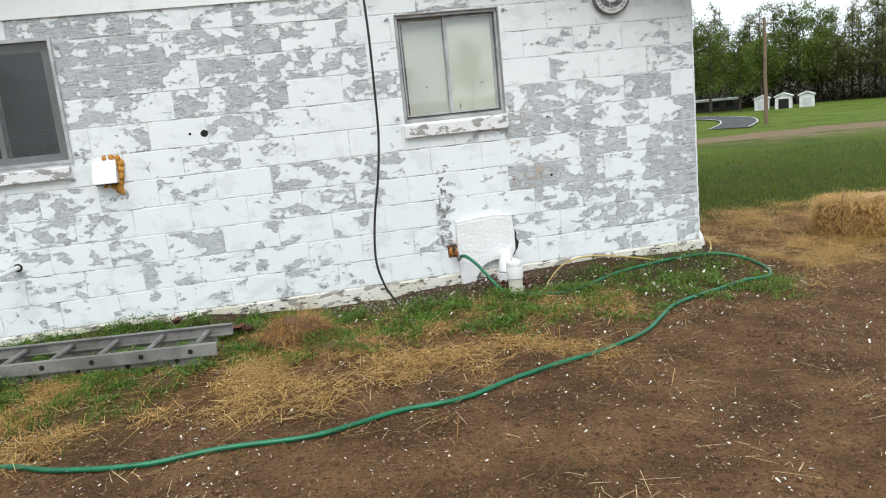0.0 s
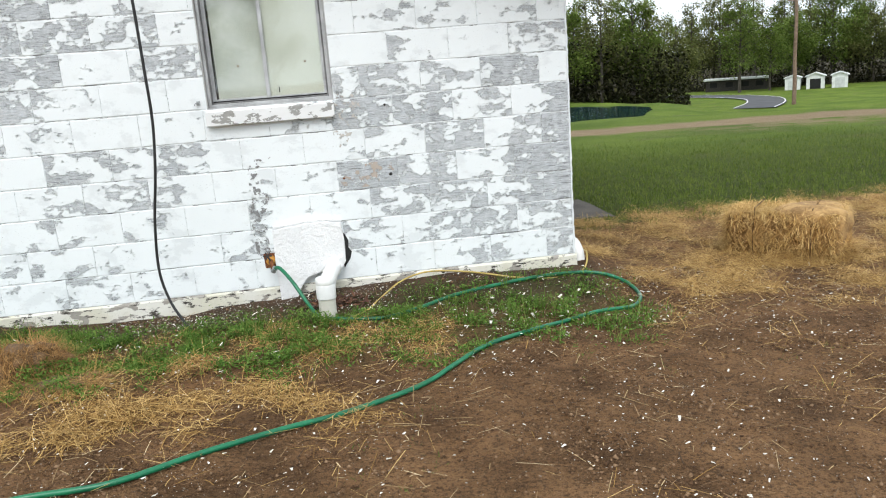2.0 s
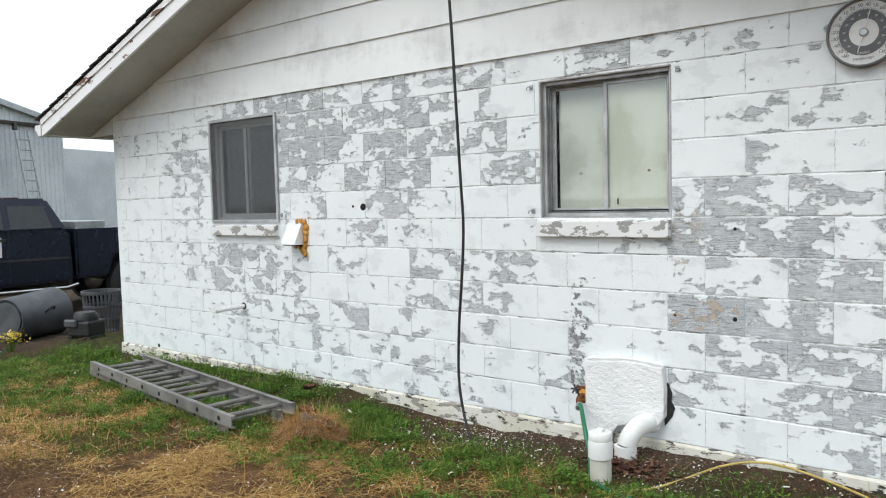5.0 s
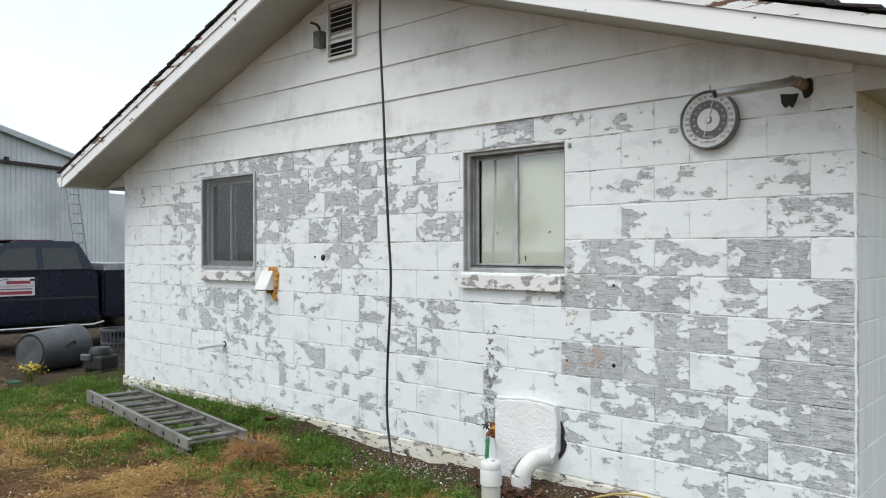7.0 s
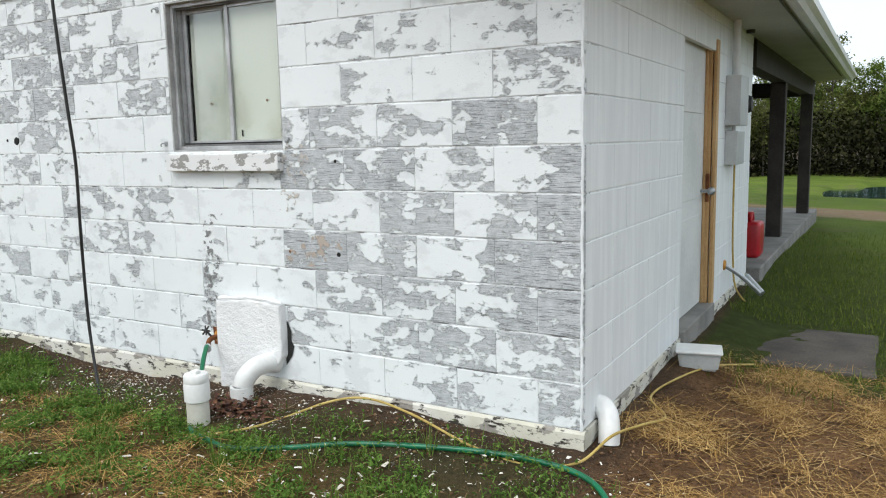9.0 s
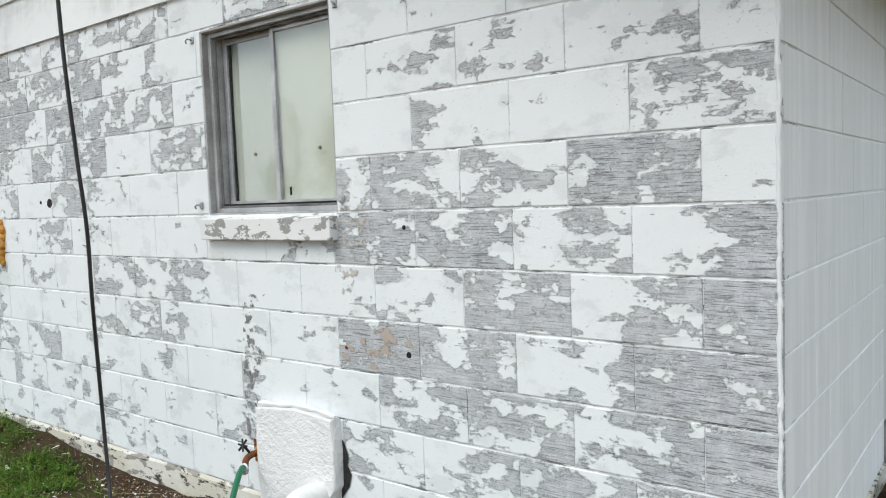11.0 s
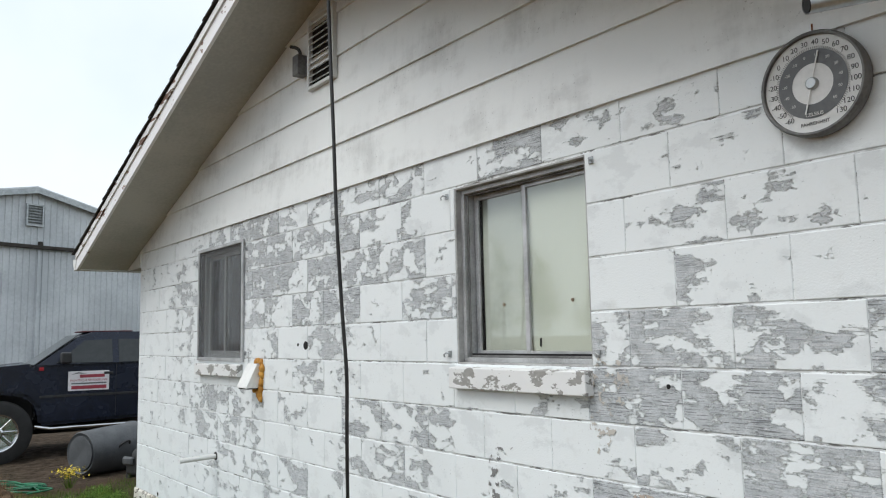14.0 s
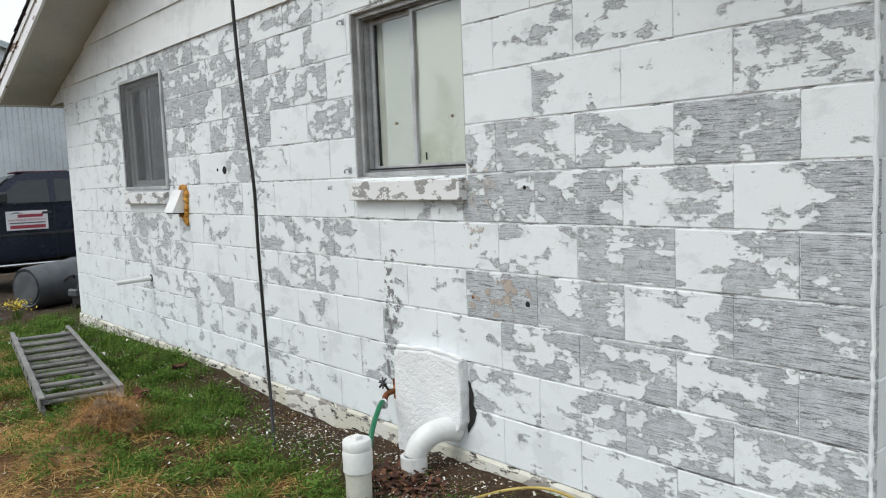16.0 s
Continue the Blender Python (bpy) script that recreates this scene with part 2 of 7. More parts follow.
def lathe(bm, profile, n=32, m=None, caps=True):
    """Turn (radius, height) pairs round the z axis."""
    m = m or Matrix()
    rings = [[bm.verts.new(m @ Vector((r * math.cos(2 * math.pi * k / n), r * math.sin(2 * math.pi * k / n), h))) for k in range(n)] for r, h in profile]
    for a, b in zip(rings, rings[1:]):
        for k in range(n):
            bm.faces.new((a[k], a[(k + 1) % n], b[(k + 1) % n], b[k]))
    if caps and profile[0][0] > 1e-4:
        bm.faces.new(rings[0][::-1])
    if caps and profile[-1][0] > 1e-4:
        bm.faces.new(rings[-1])
    bmesh.ops.remove_doubles(bm, verts=bm.verts[:], dist=1e-6)
    bmesh.ops.recalc_face_normals(bm, faces=bm.faces[:])
    return bm


def smoothstep(a, b, x):
    t = min(max((x - a) / (b - a), 0.0), 1.0)
    return t * t * (3 - 2 * t)


def ground_z(x, y):
    """Height of the ground: a yard that tilts gently to the east and falls away to the west and towards the pond."""
    z = 0.05 * smoothstep(-1.2, -3.0, x) * smoothstep(-7.5, -4.5, x) - 0.07 * smoothstep(-1.3, 0.6, x) - 0.02 * smoothstep(-5.0, -7.5, x)
    z -= 0.04 * smoothstep(-2.0, -3.0, x) * smoothstep(-0.9, -0.2, y) * smoothstep(0.5, 0.0, y)
    z -= 0.28 * smoothstep(-7.0, -11.5, x)
    # earth banked against the foot of the walls
    away = max(-y, x, 0.0) if y < 4.0 else 9.0
    z += smoothstep(0.55, 0.03, away) * (0.09 * smoothstep(-2.6, -0.8, x) + 0.07 * smoothstep(-3.2, -4.5, x) * smoothstep(-9.0, -7.6, x))
    z += 0.10 * smoothstep(3.2, 5.5, y) * smoothstep(3.5, 0.6, x) - 0.12 * smoothstep(5.0, 12.0, y)
    if y > 0:
        fall = 0.115 * max(math.hypot(x, y) - 17.0, 0.0) * smoothstep(-60.0, -20.0, x)
        z -= min(fall, 1.8 + 2.6 * smoothstep(18.0, 40.0, x))
        q = ((x - 9.0) / 11.5) ** 2 + ((y - 46.0) / 10.0) ** 2
        z += smoothstep(1.9, 1.1, q) * (-1.80 - z)
        z -= 0.9 * smoothstep(1.02, 0.80, q)
    z += 0.02 * noise.noise(Vector((x * 0.9, y * 0.9, 0))) + 0.012 * noise.noise(Vector((x * 3.1, y * 3.1, 4)))
    return z


# ---- plan ----
B = 0.2032                      # a course; a block is two of them long
Z0 = 0.12                       # foot of the lowest course
LEFT, BACK = -18 * 2 * B + 0.03, 4.38  # the gable wall runs from x = LEFT to 0, the door wall from y = 0 to BACK
SIDING = 2.314                  # foot of the gable boards
RIDGE_X, RIDGE_Z, SLOPE = -3.62, 3.56, 0.335   # underside of the rake
OVER = 0.465
T = 0.20                        # thickness of the walls


def rake_z(x):
    return RIDGE_Z - SLOPE * abs(x - RIDGE_X)
# ---- house: gable wall of concrete blocks ----
W2 = (-2.408, -1.600, 1.337, 2.145)
W1 = (-5.672, -4.812, 1.314, 2.172)
# how bare each half block is, 0 to 9, from the top course down
WEAR = """
111122226756787634654652378445420000
223345545555788866685350000012451001
112346765555878837867662000002763463
111235655555757277873066000003821387
111123545555326006763000000067673872
222344432222322256352003222587874539
222344546766451441266566110035377378
223344547657540131255661042288773589
112223342554462571442441152136677489
111112333344425545444122540064377666
111212333343334343455342340044236536
""".split()


def core(bm, x0, x1, z0, z1, holes, place):
    """Boxes that leave the holes open."""
    xs = sorted({x0, x1, *[h[0] for h in holes], *[h[1] for h in holes]})
    zs = sorted({z0, z1, *[h[2] for h in holes], *[h[3] for h in holes]})
    for a, b in zip(xs, xs[1:]):
        for c, d in zip(zs, zs[1:]):
            if not any(h[0] <= (a + b) / 2 <= h[1] and h[2] <= (c + d) / 2 <= h[3] for h in holes):
                box(bm, *place(a, b), c, d)
    bmesh.ops.remove_doubles(bm, verts=bm.verts[:], dist=1e-5)
    return bm


bm = core(bmesh.new(), LEFT, -0.004, Z0, SIDING + 0.1, [W1, W2], lambda a, b: (a, b, 0.0038, T))
wall_south = tagged(part("wall_south", bm, M_mortar), "white-painted concrete block gable wall with peeling paint", "wall", kind="structure")


def block_mesh(length, height, mat, deep=0.03):
    bm = boxm(-length / 2, length / 2, 0, deep, -height / 2, height / 2)
    es = [e for e in bm.edges if all(abs(v.co.y) < 1e-6 for v in e.verts)]
    bmesh.ops.bevel(bm, geom=es, offset=0.0032, segments=2, affect="EDGES", profile=0.5)
    return mesh_of("block", bm, mat)


MESHES = {}


def lay_block(parent, along, a, b, z0, z1, wear, tone):
    """One block from a to b along a wall, its face in the wall's plane."""
    key = (along, round(b - a, 3), round(z1 - z0, 3))
    if key not in MESHES:
        MESHES[key] = block_mesh(key[1], key[2], M_block if along == "x" else M_side)
    ob = new("block", MESHES[key])
    ob.parent = parent
    ob.color = (*wear, tone, 1)
    j = random.uniform(-0.0012, 0.0012)
    ob.matrix_basis = pose((a + b) / 2, j, (z0 + z1) / 2) if along == "x" else pose(-j, (a + b) / 2, (z0 + z1) / 2, 0, 0, 90)
    return ob


def rest(a, b, holes):
    """What is left of a..b beside the holes."""
    spans = [(a, b)]
    for h0, h1 in holes:
        spans = [s for u, v in spans for s in ((u, min(v, h0)), (max(u, h1), v)) if s[1] - s[0] > 0.02]
    return spans


GAP, SIDE = 0.0034, 0.0013   # half joints: beds and sides
rnd = random.Random(4)


def lay_wall_south():
    for k in range(11):
        z0, z1 = Z0 + B * k + GAP, min(Z0 + B * (k + 1), SIDING + 0.02) - GAP
        shift = 0.0 if k % 2 else 1.0
        n = 0
        edges = [0.0] + [B * (2 * i + (1 if shift else 2)) for i in range(18)] + [-LEFT]
        edges = sorted({round(min(e, -LEFT), 4) for e in edges})
        for e0, e1 in zip(edges, edges[1:]):
            if e1 - e0 < 0.05:
                continue
            holes = [(h[0], h[1]) for h in (W1, W2) if h[2] < (z0 + z1) / 2 < h[3]]
            for a, b in rest(-e1 + SIDE, -e0 - (SIDE if e0 else 0.0), holes):
                h0 = min(max(int((a + 0.25 * (b - a) - LEFT) / B), 0), 35)
                h1 = min(max(int((a + 0.75 * (b - a) - LEFT) / B), 0), 35)
                row = WEAR[10 - k]
                # the paint holds better high up under the eave
                hold = 0.72 if k >= 7 and a > -1.65 else 1.0
                wear = [hold * int(row[i]) / 9 for i in (h0, h1)]
                lay_block(wall_south, "x", a, b, z0, z1, wear, 1.0 if max(wear) > 0.85 else rnd.random())


lay_wall_south()


def corner_bead():
    """Thick ragged paint along the corner of the walls."""
    pts, z = [], Z0
    while z < SIDING - 0.12:
        w = noise.noise(Vector((0, 3, z * 9))) + 0.6 * noise.noise(Vector((0, 8, z * 31)))
        pts.append((-0.004 + 0.005 * w, -0.0015, z))
        z += 0.018
    bm = tube(bmesh.new(), pts, lambda t: 0.0065 + 0.0045 * noise.noise(Vector((2, 0, t * 47))) + 0.003 * noise.noise(Vector((5, 0, t * 120))), 7)
    part("corner_paint", bm, M_side, wall_south, "thick ragged white paint along the corner")


corner_bead()
# ---- further materials ----
M_siding = plain("white_siding_paint", (0.58, 0.60, 0.595), (0.71, 0.73, 0.725), 0.5, 0, 1.6, 40, 0.08, local=False)
# beige soffit paint, lowered further to carry shade under the overhang
M_soffit = plain("aged_shaded_soffit_paint", (0.34, 0.335, 0.305), (0.47, 0.46, 0.42), 0.6, 0, 1.3, 40, 0.1, local=False)
M_alum = plain("weathered_aluminium", (0.36, 0.365, 0.37), (0.58, 0.59, 0.60), 0.42, 0.4, 8, 120, 0.1)
M_alum_dark = plain("dark_aluminium", (0.10, 0.10, 0.10), (0.22, 0.22, 0.215), 0.6, 0.3, 8, 90, 0.15)
# near-black, stands for the darkness inside holes, pipes and openings
M_dark = plain("dark_opening", (0.006, 0.006, 0.006), (0.012, 0.012, 0.012), 0.9, 0, 5, 40, 0)
M_black = plain("black_rubber", (0.012, 0.012, 0.013), (0.025, 0.025, 0.026), 0.5, 0, 20, 90, 0.1)
M_pvc = plain("white_pvc", (0.70, 0.71, 0.70), (0.80, 0.80, 0.78), 0.35, 0, 6, 50, 0.04)
M_pvc_old = plain("aged_pvc", (0.54, 0.52, 0.46), (0.68, 0.66, 0.60), 0.5, 0, 7, 50, 0.06)
M_rust = plain("rust", (0.10, 0.03, 0.012), (0.24, 0.09, 0.03), 0.9, 0.1, 18, 90, 0.5)
M_brown_pipe = plain("soiled_pipe", (0.18, 0.13, 0.09), (0.30, 0.23, 0.16), 0.7, 0, 18, 90, 0.2)
M_hose = plain("green_vinyl_hose", (0.004, 0.10, 0.045), (0.008, 0.17, 0.075), 0.32, 0, 9, 70, 0.05)
M_cord = plain("yellow_cord", (0.36, 0.25, 0.05), (0.52, 0.39, 0.12), 0.5, 0, 9, 80, 0.1)
M_orange_foam = plain("orange_expanding_foam", (0.40, 0.17, 0.02), (0.60, 0.30, 0.05), 0.7, 0, 14, 60, 0.5)
M_tan_wood = plain("new_pine", (0.42, 0.25, 0.10), (0.56, 0.36, 0.17), 0.6, 0, 3, 60, 0.15)
M_dark_wood = plain("dark_stained_timber", (0.02, 0.017, 0.014), (0.05, 0.042, 0.036), 0.75, 0, 4, 50, 0.2)
M_pole = plain("weathered_pole_wood", (0.12, 0.075, 0.05), (0.26, 0.18, 0.13), 0.85, 0, 5, 50, 0.4)
M_galv = plain("galvanised_steel", (0.33, 0.35, 0.36), (0.48, 0.50, 0.51), 0.4, 0.75, 10, 90, 0.1)
M_greybox = plain("grey_enamel", (0.45, 0.47, 0.47), (0.55, 0.57, 0.57), 0.4, 0, 4, 70, 0.05)
M_concrete = plain("grey_concrete", (0.16, 0.155, 0.145), (0.28, 0.27, 0.25), 0.9, 0, 3, 70, 0.4, local=False)
M_shingle = plain("dark_asphalt_shingle", (0.018, 0.017, 0.017), (0.05, 0.045, 0.04), 0.95, 0, 12, 160, 0.6, local=False)
M_red = plain("red_plastic", (0.35, 0.01, 0.015), (0.50, 0.02, 0.03), 0.35)
M_ink = plain("dark_print", (0.02, 0.02, 0.022), (0.035, 0.035, 0.038), 0.6, 0, 9, 70, 0)
M_dialgrey = plain("grey_dial_band", (0.09, 0.095, 0.10), (0.13, 0.135, 0.14), 0.45, 0, 9, 70, 0)
M_dial = plain("dial_white", (0.62, 0.63, 0.62), (0.74, 0.74, 0.73), 0.4, 0, 5, 60, 0)


def peeling(name, under1, under2, amount, scale=7.0, stretch=(1, 1, 1)):
    """White paint flaking off what lies under it."""
    n = Nodes(name, 0.6)
    v = n.scaled(n.pos(), stretch)
    f = n.math("ADD", n.math("MULTIPLY", n.noise(scale, 6, v), 0.85), n.math("MULTIPLY", n.noise(scale * 9, 3, v), 0.15))
    bare = n.step(f, amount, amount + 0.012)
    u = n.mix(n.noise(40, 4, v), under1, under2)
    w = n.mix(n.noise(4, 4), (0.70, 0.71, 0.71), (0.82, 0.82, 0.82))
    n.color(n.mix(bare, w, u))
    n.rough(n.fmix(bare, 0.5, 0.9))
    n.bump(n.math("SUBTRACT", n.math("MULTIPLY", n.noise(90, 3), 0.3), bare), 0.5, 0.003)
    return n.mat


def board_paint():
    """White board paint with grey mildew in clouds and short runs."""
    n = Nodes("mildewed_board_paint", 0.5)
    cloud = n.noise(1.5, 6, n.scaled(n.pos(), (1, 1, 2.0)), 0.62)
    run = n.noise(1.0, 5, n.scaled(n.pos(), (11, 11, 3.0)), 0.65)
    col = n.mix(n.noise(3, 4), (0.76, 0.785, 0.78), (0.84, 0.86, 0.855))
    grime = n.math("MULTIPLY", n.step(n.math("ADD", n.math("MULTIPLY", cloud, 0.7), n.math("MULTIPLY", run, 0.3)), 0.48, 0.66), 0.5)
    col = n.mix(grime, col, (0.44, 0.45, 0.44))
    speck = n.math("MULTIPLY", n.step(n.noise(70, 4, rough=0.7), 0.64, 0.68), n.step(cloud, 0.45, 0.6))
    n.color(n.mix(n.math("MULTIPLY", speck, 0.6), col, (0.25, 0.25, 0.245)))
    n.bump(n.noise(60, 4), 0.15, 0.003)
    return n.mat


def transparent_mix(n, f):
    tr = n.node("ShaderNodeBsdfTransparent")
    mx = n.node("ShaderNodeMixShader")
    n.put(mx.inputs[0], f)
    n.link(tr.outputs[0], mx.inputs[1])
    n.link(n.b.outputs[0], mx.inputs[2])
    n.link(mx.outputs[0], n.t.nodes["Material Output"].inputs[0])


def rake_paint():
    """White board, bare and brown where the paint has come off: mostly near the ridge and along the top edge."""
    n = Nodes("peeling_fascia_paint", 0.5)
    sx = n.node("ShaderNodeSeparateXYZ")
    n.link(n.pos(), sx.inputs[0])
    ridge = n.math("MULTIPLY", n.step(sx.outputs["X"], -0.75, -2.6), n.step(sx.outputs["X"], -4.4, -3.5))
    f = n.noise(4.2, 7, n.scaled(n.pos(), (1, 1, 1.9)), 0.62)
    bare = n.step(n.math("ADD", f, n.math("MULTIPLY", ridge, 0.095)), 0.618, 0.63)
    wood = n.mix(n.noise(1, 5, n.scaled(n.pos(), (14, 14, 90)), 0.65), (0.13, 0.06, 0.04), (0.30, 0.19, 0.14))
    n.color(n.mix(bare, n.mix(n.noise(3, 4), (0.78, 0.79, 0.80), (0.86, 0.86, 0.86)), wood))
    n.bump(n.math("SUBTRACT", 1.0, bare), 0.5, 0.003)
    return n.mat


def sill_paint():
    return peeling("peeling_sill_paint", (0.24, 0.24, 0.23), (0.40, 0.39, 0.37), 0.53, 9.0, (1, 1, 1.8))


def foundation_paint():
    n = Nodes("stained_foundation_paint", 0.85)
    w = n.mix(n.step(n.noise(3.2, 5), 0.38, 0.62), (0.62, 0.60, 0.50), (0.70, 0.69, 0.63))
    g = n.mix(n.noise(30, 4), (0.24, 0.22, 0.19), (0.40, 0.38, 0.34))
    col = n.mix(n.step(n.noise(6.0, 6, n.scaled(n.pos(), (1, 1, 2.0))), 0.555, 0.575), w, g)
    col = n.mix(n.step(n.noise(9.0, 6, n.scaled(n.pos(), (1, 1, 3.0)), 0.7), 0.545, 0.60), col, (0.045, 0.038, 0.03))
    n.color(col)
    n.bump(n.noise(40, 5, rough=0.7), 0.7, 0.012)
    return n.mat


def glass_mat():
    n = Nodes("window_glass", 0.02)
    n.b.inputs["Transmission Weight"].default_value = 1.0
    n.b.inputs["IOR"].default_value = 1.75
    n.color((0.92, 0.95, 0.93))
    n.rough(n.fmix(n.noise(3, 3), 0.01, 0.05))
    return n.mat


def sheet_mat():
    """Pale green-white sheeting behind the panes."""
    n = Nodes("pale_sheet", 0.7)
    n.color(n.mix(n.noise(2.5, 4), (0.50, 0.525, 0.455), (0.60, 0.62, 0.55)))
    n.bump(n.noise(5, 3), 0.3, 0.01)
    return n.mat


def screen_mat():
    n = Nodes("insect_screen", 0.6)
    n.color(n.mix(n.noise(30, 3), (0.07, 0.074, 0.080), (0.10, 0.104, 0.112)))
    transparent_mix(n, 0.35)
    return n.mat


def scar_mat(name, c1, c2, lo, scale=16.0):
    """A ragged stain or scar with gaps."""
    n = Nodes(name, 0.95)
    n.color(n.mix(n.noise(30, 4), c1, c2))
    transparent_mix(n, n.step(n.noise(scale, 5, rough=0.65), lo, lo + 0.03))
    return n.mat


def polystyrene():
    n = Nodes("painted_polystyrene", 0.7)
    n.color(n.mix(n.noise(7, 4), (0.76, 0.77, 0.78), (0.86, 0.86, 0.86)))
    n.bump(n.math("ADD", n.noise(34, 4), n.math("MULTIPLY", n.noise(110, 3), 0.5)), 0.8, 0.012)
    return n.mat


M_board = board_paint()
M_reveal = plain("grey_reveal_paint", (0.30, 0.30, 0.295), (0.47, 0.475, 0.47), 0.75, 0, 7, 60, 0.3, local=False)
M_rake, M_sill, M_found = rake_paint(), sill_paint(), foundation_paint()
M_glass, M_sheet, M_screen = glass_mat(), sheet_mat(), screen_mat()
# left sheet greyed to imitate the dull reflection in its pane
M_sheet_grey = plain("reflection_grey_sheet", (0.42, 0.445, 0.40), (0.52, 0.54, 0.48), 0.7, 0, 2.0, 30, 0.1, local=False)
M_scar = scar_mat("dark_paint_scar", (0.13, 0.13, 0.13), (0.30, 0.30, 0.30), 0.535, 26.0)
M_ruststain = scar_mat("rust_stain", (0.38, 0.31, 0.25), (0.50, 0.44, 0.39), 0.54, 12)
M_stain = scar_mat("brown_water_stain", (0.46, 0.43, 0.39), (0.60, 0.57, 0.53), 0.56, 22.0)
M_slab = plain("dark_weathered_concrete", (0.045, 0.038, 0.032), (0.105, 0.088, 0.072), 0.9, 0, 3, 70, 0.4, local=False)
M_ladder = plain("dulled_aluminium", (0.17, 0.165, 0.155), (0.30, 0.29, 0.275), 0.55, 0.35, 6, 90, 0.15)
M_matt_black = plain("matt_black", (0.012, 0.012, 0.012), (0.03, 0.03, 0.03), 0.85, 0, 20, 80, 0.5)
M_poly = polystyrene()

# ---- house: foundation, other walls ----
def foundation():
    bm = bmesh.new()
    steps = 60
    top, bot, low = [], [], []
    for i in range(steps + 1):
        x = LEFT - 0.02 + (0.012 - LEFT + 0.02) * i / steps
        w = 0.006 * noise.noise(Vector((x * 4, 0, 0))) + 0.004 * noise.noise(Vector((x * 15, 0, 3)))
        top.append(bm.verts.new((x, 0.0, Z0 + 0.002)))
        bot.append(bm.verts.new((x, -0.012 + w, Z0 - 0.012 + 0.5 * w)))
        low.append(bm.verts.new((x, -0.028 + w, -0.3)))
    for i in range(steps):
        bm.faces.new((top[i], top[i + 1], bot[i + 1], bot[i]))
        bm.faces.new((bot[i], bot[i + 1], low[i + 1], low[i]))
    bmesh.ops.recalc_face_normals(bm, faces=bm.faces[:])
    box(bm, LEFT - 0.01, 0.010, 0.002, BACK, -0.4, Z0 - 0.003)
    return solid("foundation", bm, M_found, "stained cream-painted concrete foundation ledge", "foundation", kind="structure")


foundation()

DOOR = (1.757, 2.735, 0.0, 2.03)
bm = core(bmesh.new(), T, BACK, Z0, 2.30, [DOOR], lambda a, b: (-T, -0.005, a, b))
wall_east = tagged(part("wall_east", bm, M_side), "white-painted concrete block side wall beside the door", "wall", kind="structure")


def lay_wall_east():
    for k in range(11):
        z0, z1 = Z0 + B * k + GAP, min(Z0 + B * (k + 1), 2.26) - GAP
        if z1 - z0 < 0.03:
            continue
        start = 0.031
        edges = [start] + [B * (2 * i + (2 if k % 2 else 1)) for i in range(13)]
        for a, b in zip(edges, edges[1:]):
            a, b = (a if a == start else a + SIDE), min(b, BACK) - SIDE
            if b - a < 0.04:
                continue
            for u, v in rest(a, b, [(DOOR[0], DOOR[1])] if (z0 + z1) / 2 < DOOR[3] else []):
                lay_block(wall_east, "y", u, v, z0, z1, [0.02 + 0.06 * rnd.random(), 0.02 + 0.06 * rnd.random()], rnd.random())


lay_wall_east()
# unseen walls, floor and ceiling, added to close the house and darken it
solid("wall_west", boxm(LEFT, LEFT + T, T, 9.0, -0.3, 2.3), M_mortar, "white-painted block west wall", "wall", kind="structure")
solid("wall_north", boxm(LEFT + T, -T, BACK, BACK + T, -0.3, 2.35), M_dark_wood, "dark boarded wall at the back of the porch", "wall", kind="structure")
solid("interior_floor", boxm(LEFT + T, -T, T, BACK, -0.2, 0.1), M_concrete, "unseen concrete floor closing the house", "floor", kind="structure")
solid("ceiling", boxm(LEFT + T, -T, T, BACK, 2.3, 2.32), M_siding, "unseen white ceiling closing the house", "ceiling", kind="structure")

# ---- house: gable boards ----
gable = thing("gable", "white-painted lap siding boards on the gable", "siding", kind="structure")
BOARDS = [SIDING, 2.588, 2.847, 3.118, 3.385, 3.62]


def clip(x, lo, hi):
    return min(max(x, lo), hi)


def gable_board(z0, z1, proud):
    """One lap board, cut to the slope of the roof."""
    zt = z1 + 0.02
    def xs(z):
        d = (RIDGE_Z - z) / SLOPE
        return max(RIDGE_X - d, LEFT), min(RIDGE_X + d, -0.012)
    if z0 >= RIDGE_Z - 0.01:
        return
    bm = bmesh.new()
    zm = [z0] + [z for z in (rake_z(LEFT), rake_z(-0.012)) if z0 < z < zt] + [min(zt, RIDGE_Z)]
    zm = sorted(set(zm))
    left = [(xs(z)[0], z) for z in zm]
    right = [(xs(z)[1], z) for z in zm]
    outline = left + right[::-1]
    lo, hi = zm[0], zm[-1]
    def y_of(z):
        return -proud + (proud - 0.001) * (z - lo) / max(hi - lo, 0.01)
    a = [bm.verts.new((x, y_of(z), z)) for x, z in outline]
    b = [bm.verts.new((x, 0.02, z)) for x, z in outline]
    k = len(a)
    bm.faces.new(a)
    bm.faces.new(b[::-1])
    for i in range(k):
        bm.faces.new((a[i], b[i], b[(i + 1) % k], a[(i + 1) % k]))
    bmesh.ops.remove_doubles(bm, verts=bm.verts[:], dist=1e-4)
    bmesh.ops.recalc_face_normals(bm, faces=bm.faces[:])
    part("siding_board", bm, M_board, gable)


for z0, z1 in zip(BOARDS, BOARDS[1:]):
    gable_board(z0, z1, 0.016)
part("sheathing", prism(bmesh.new(), [(LEFT, SIDING + 0.05), (LEFT, rake_z(LEFT)), (RIDGE_X, RIDGE_Z), (-0.02, rake_z(0)), (-0.02, SIDING + 0.05)], 0.02, T), M_siding, gable)

# ---- house: roof, soffits, fascias ----
X_R, X_L = 0.45, LEFT - 0.43     # eave lines
Y_END = 11.1
ROOF_T = 0.155


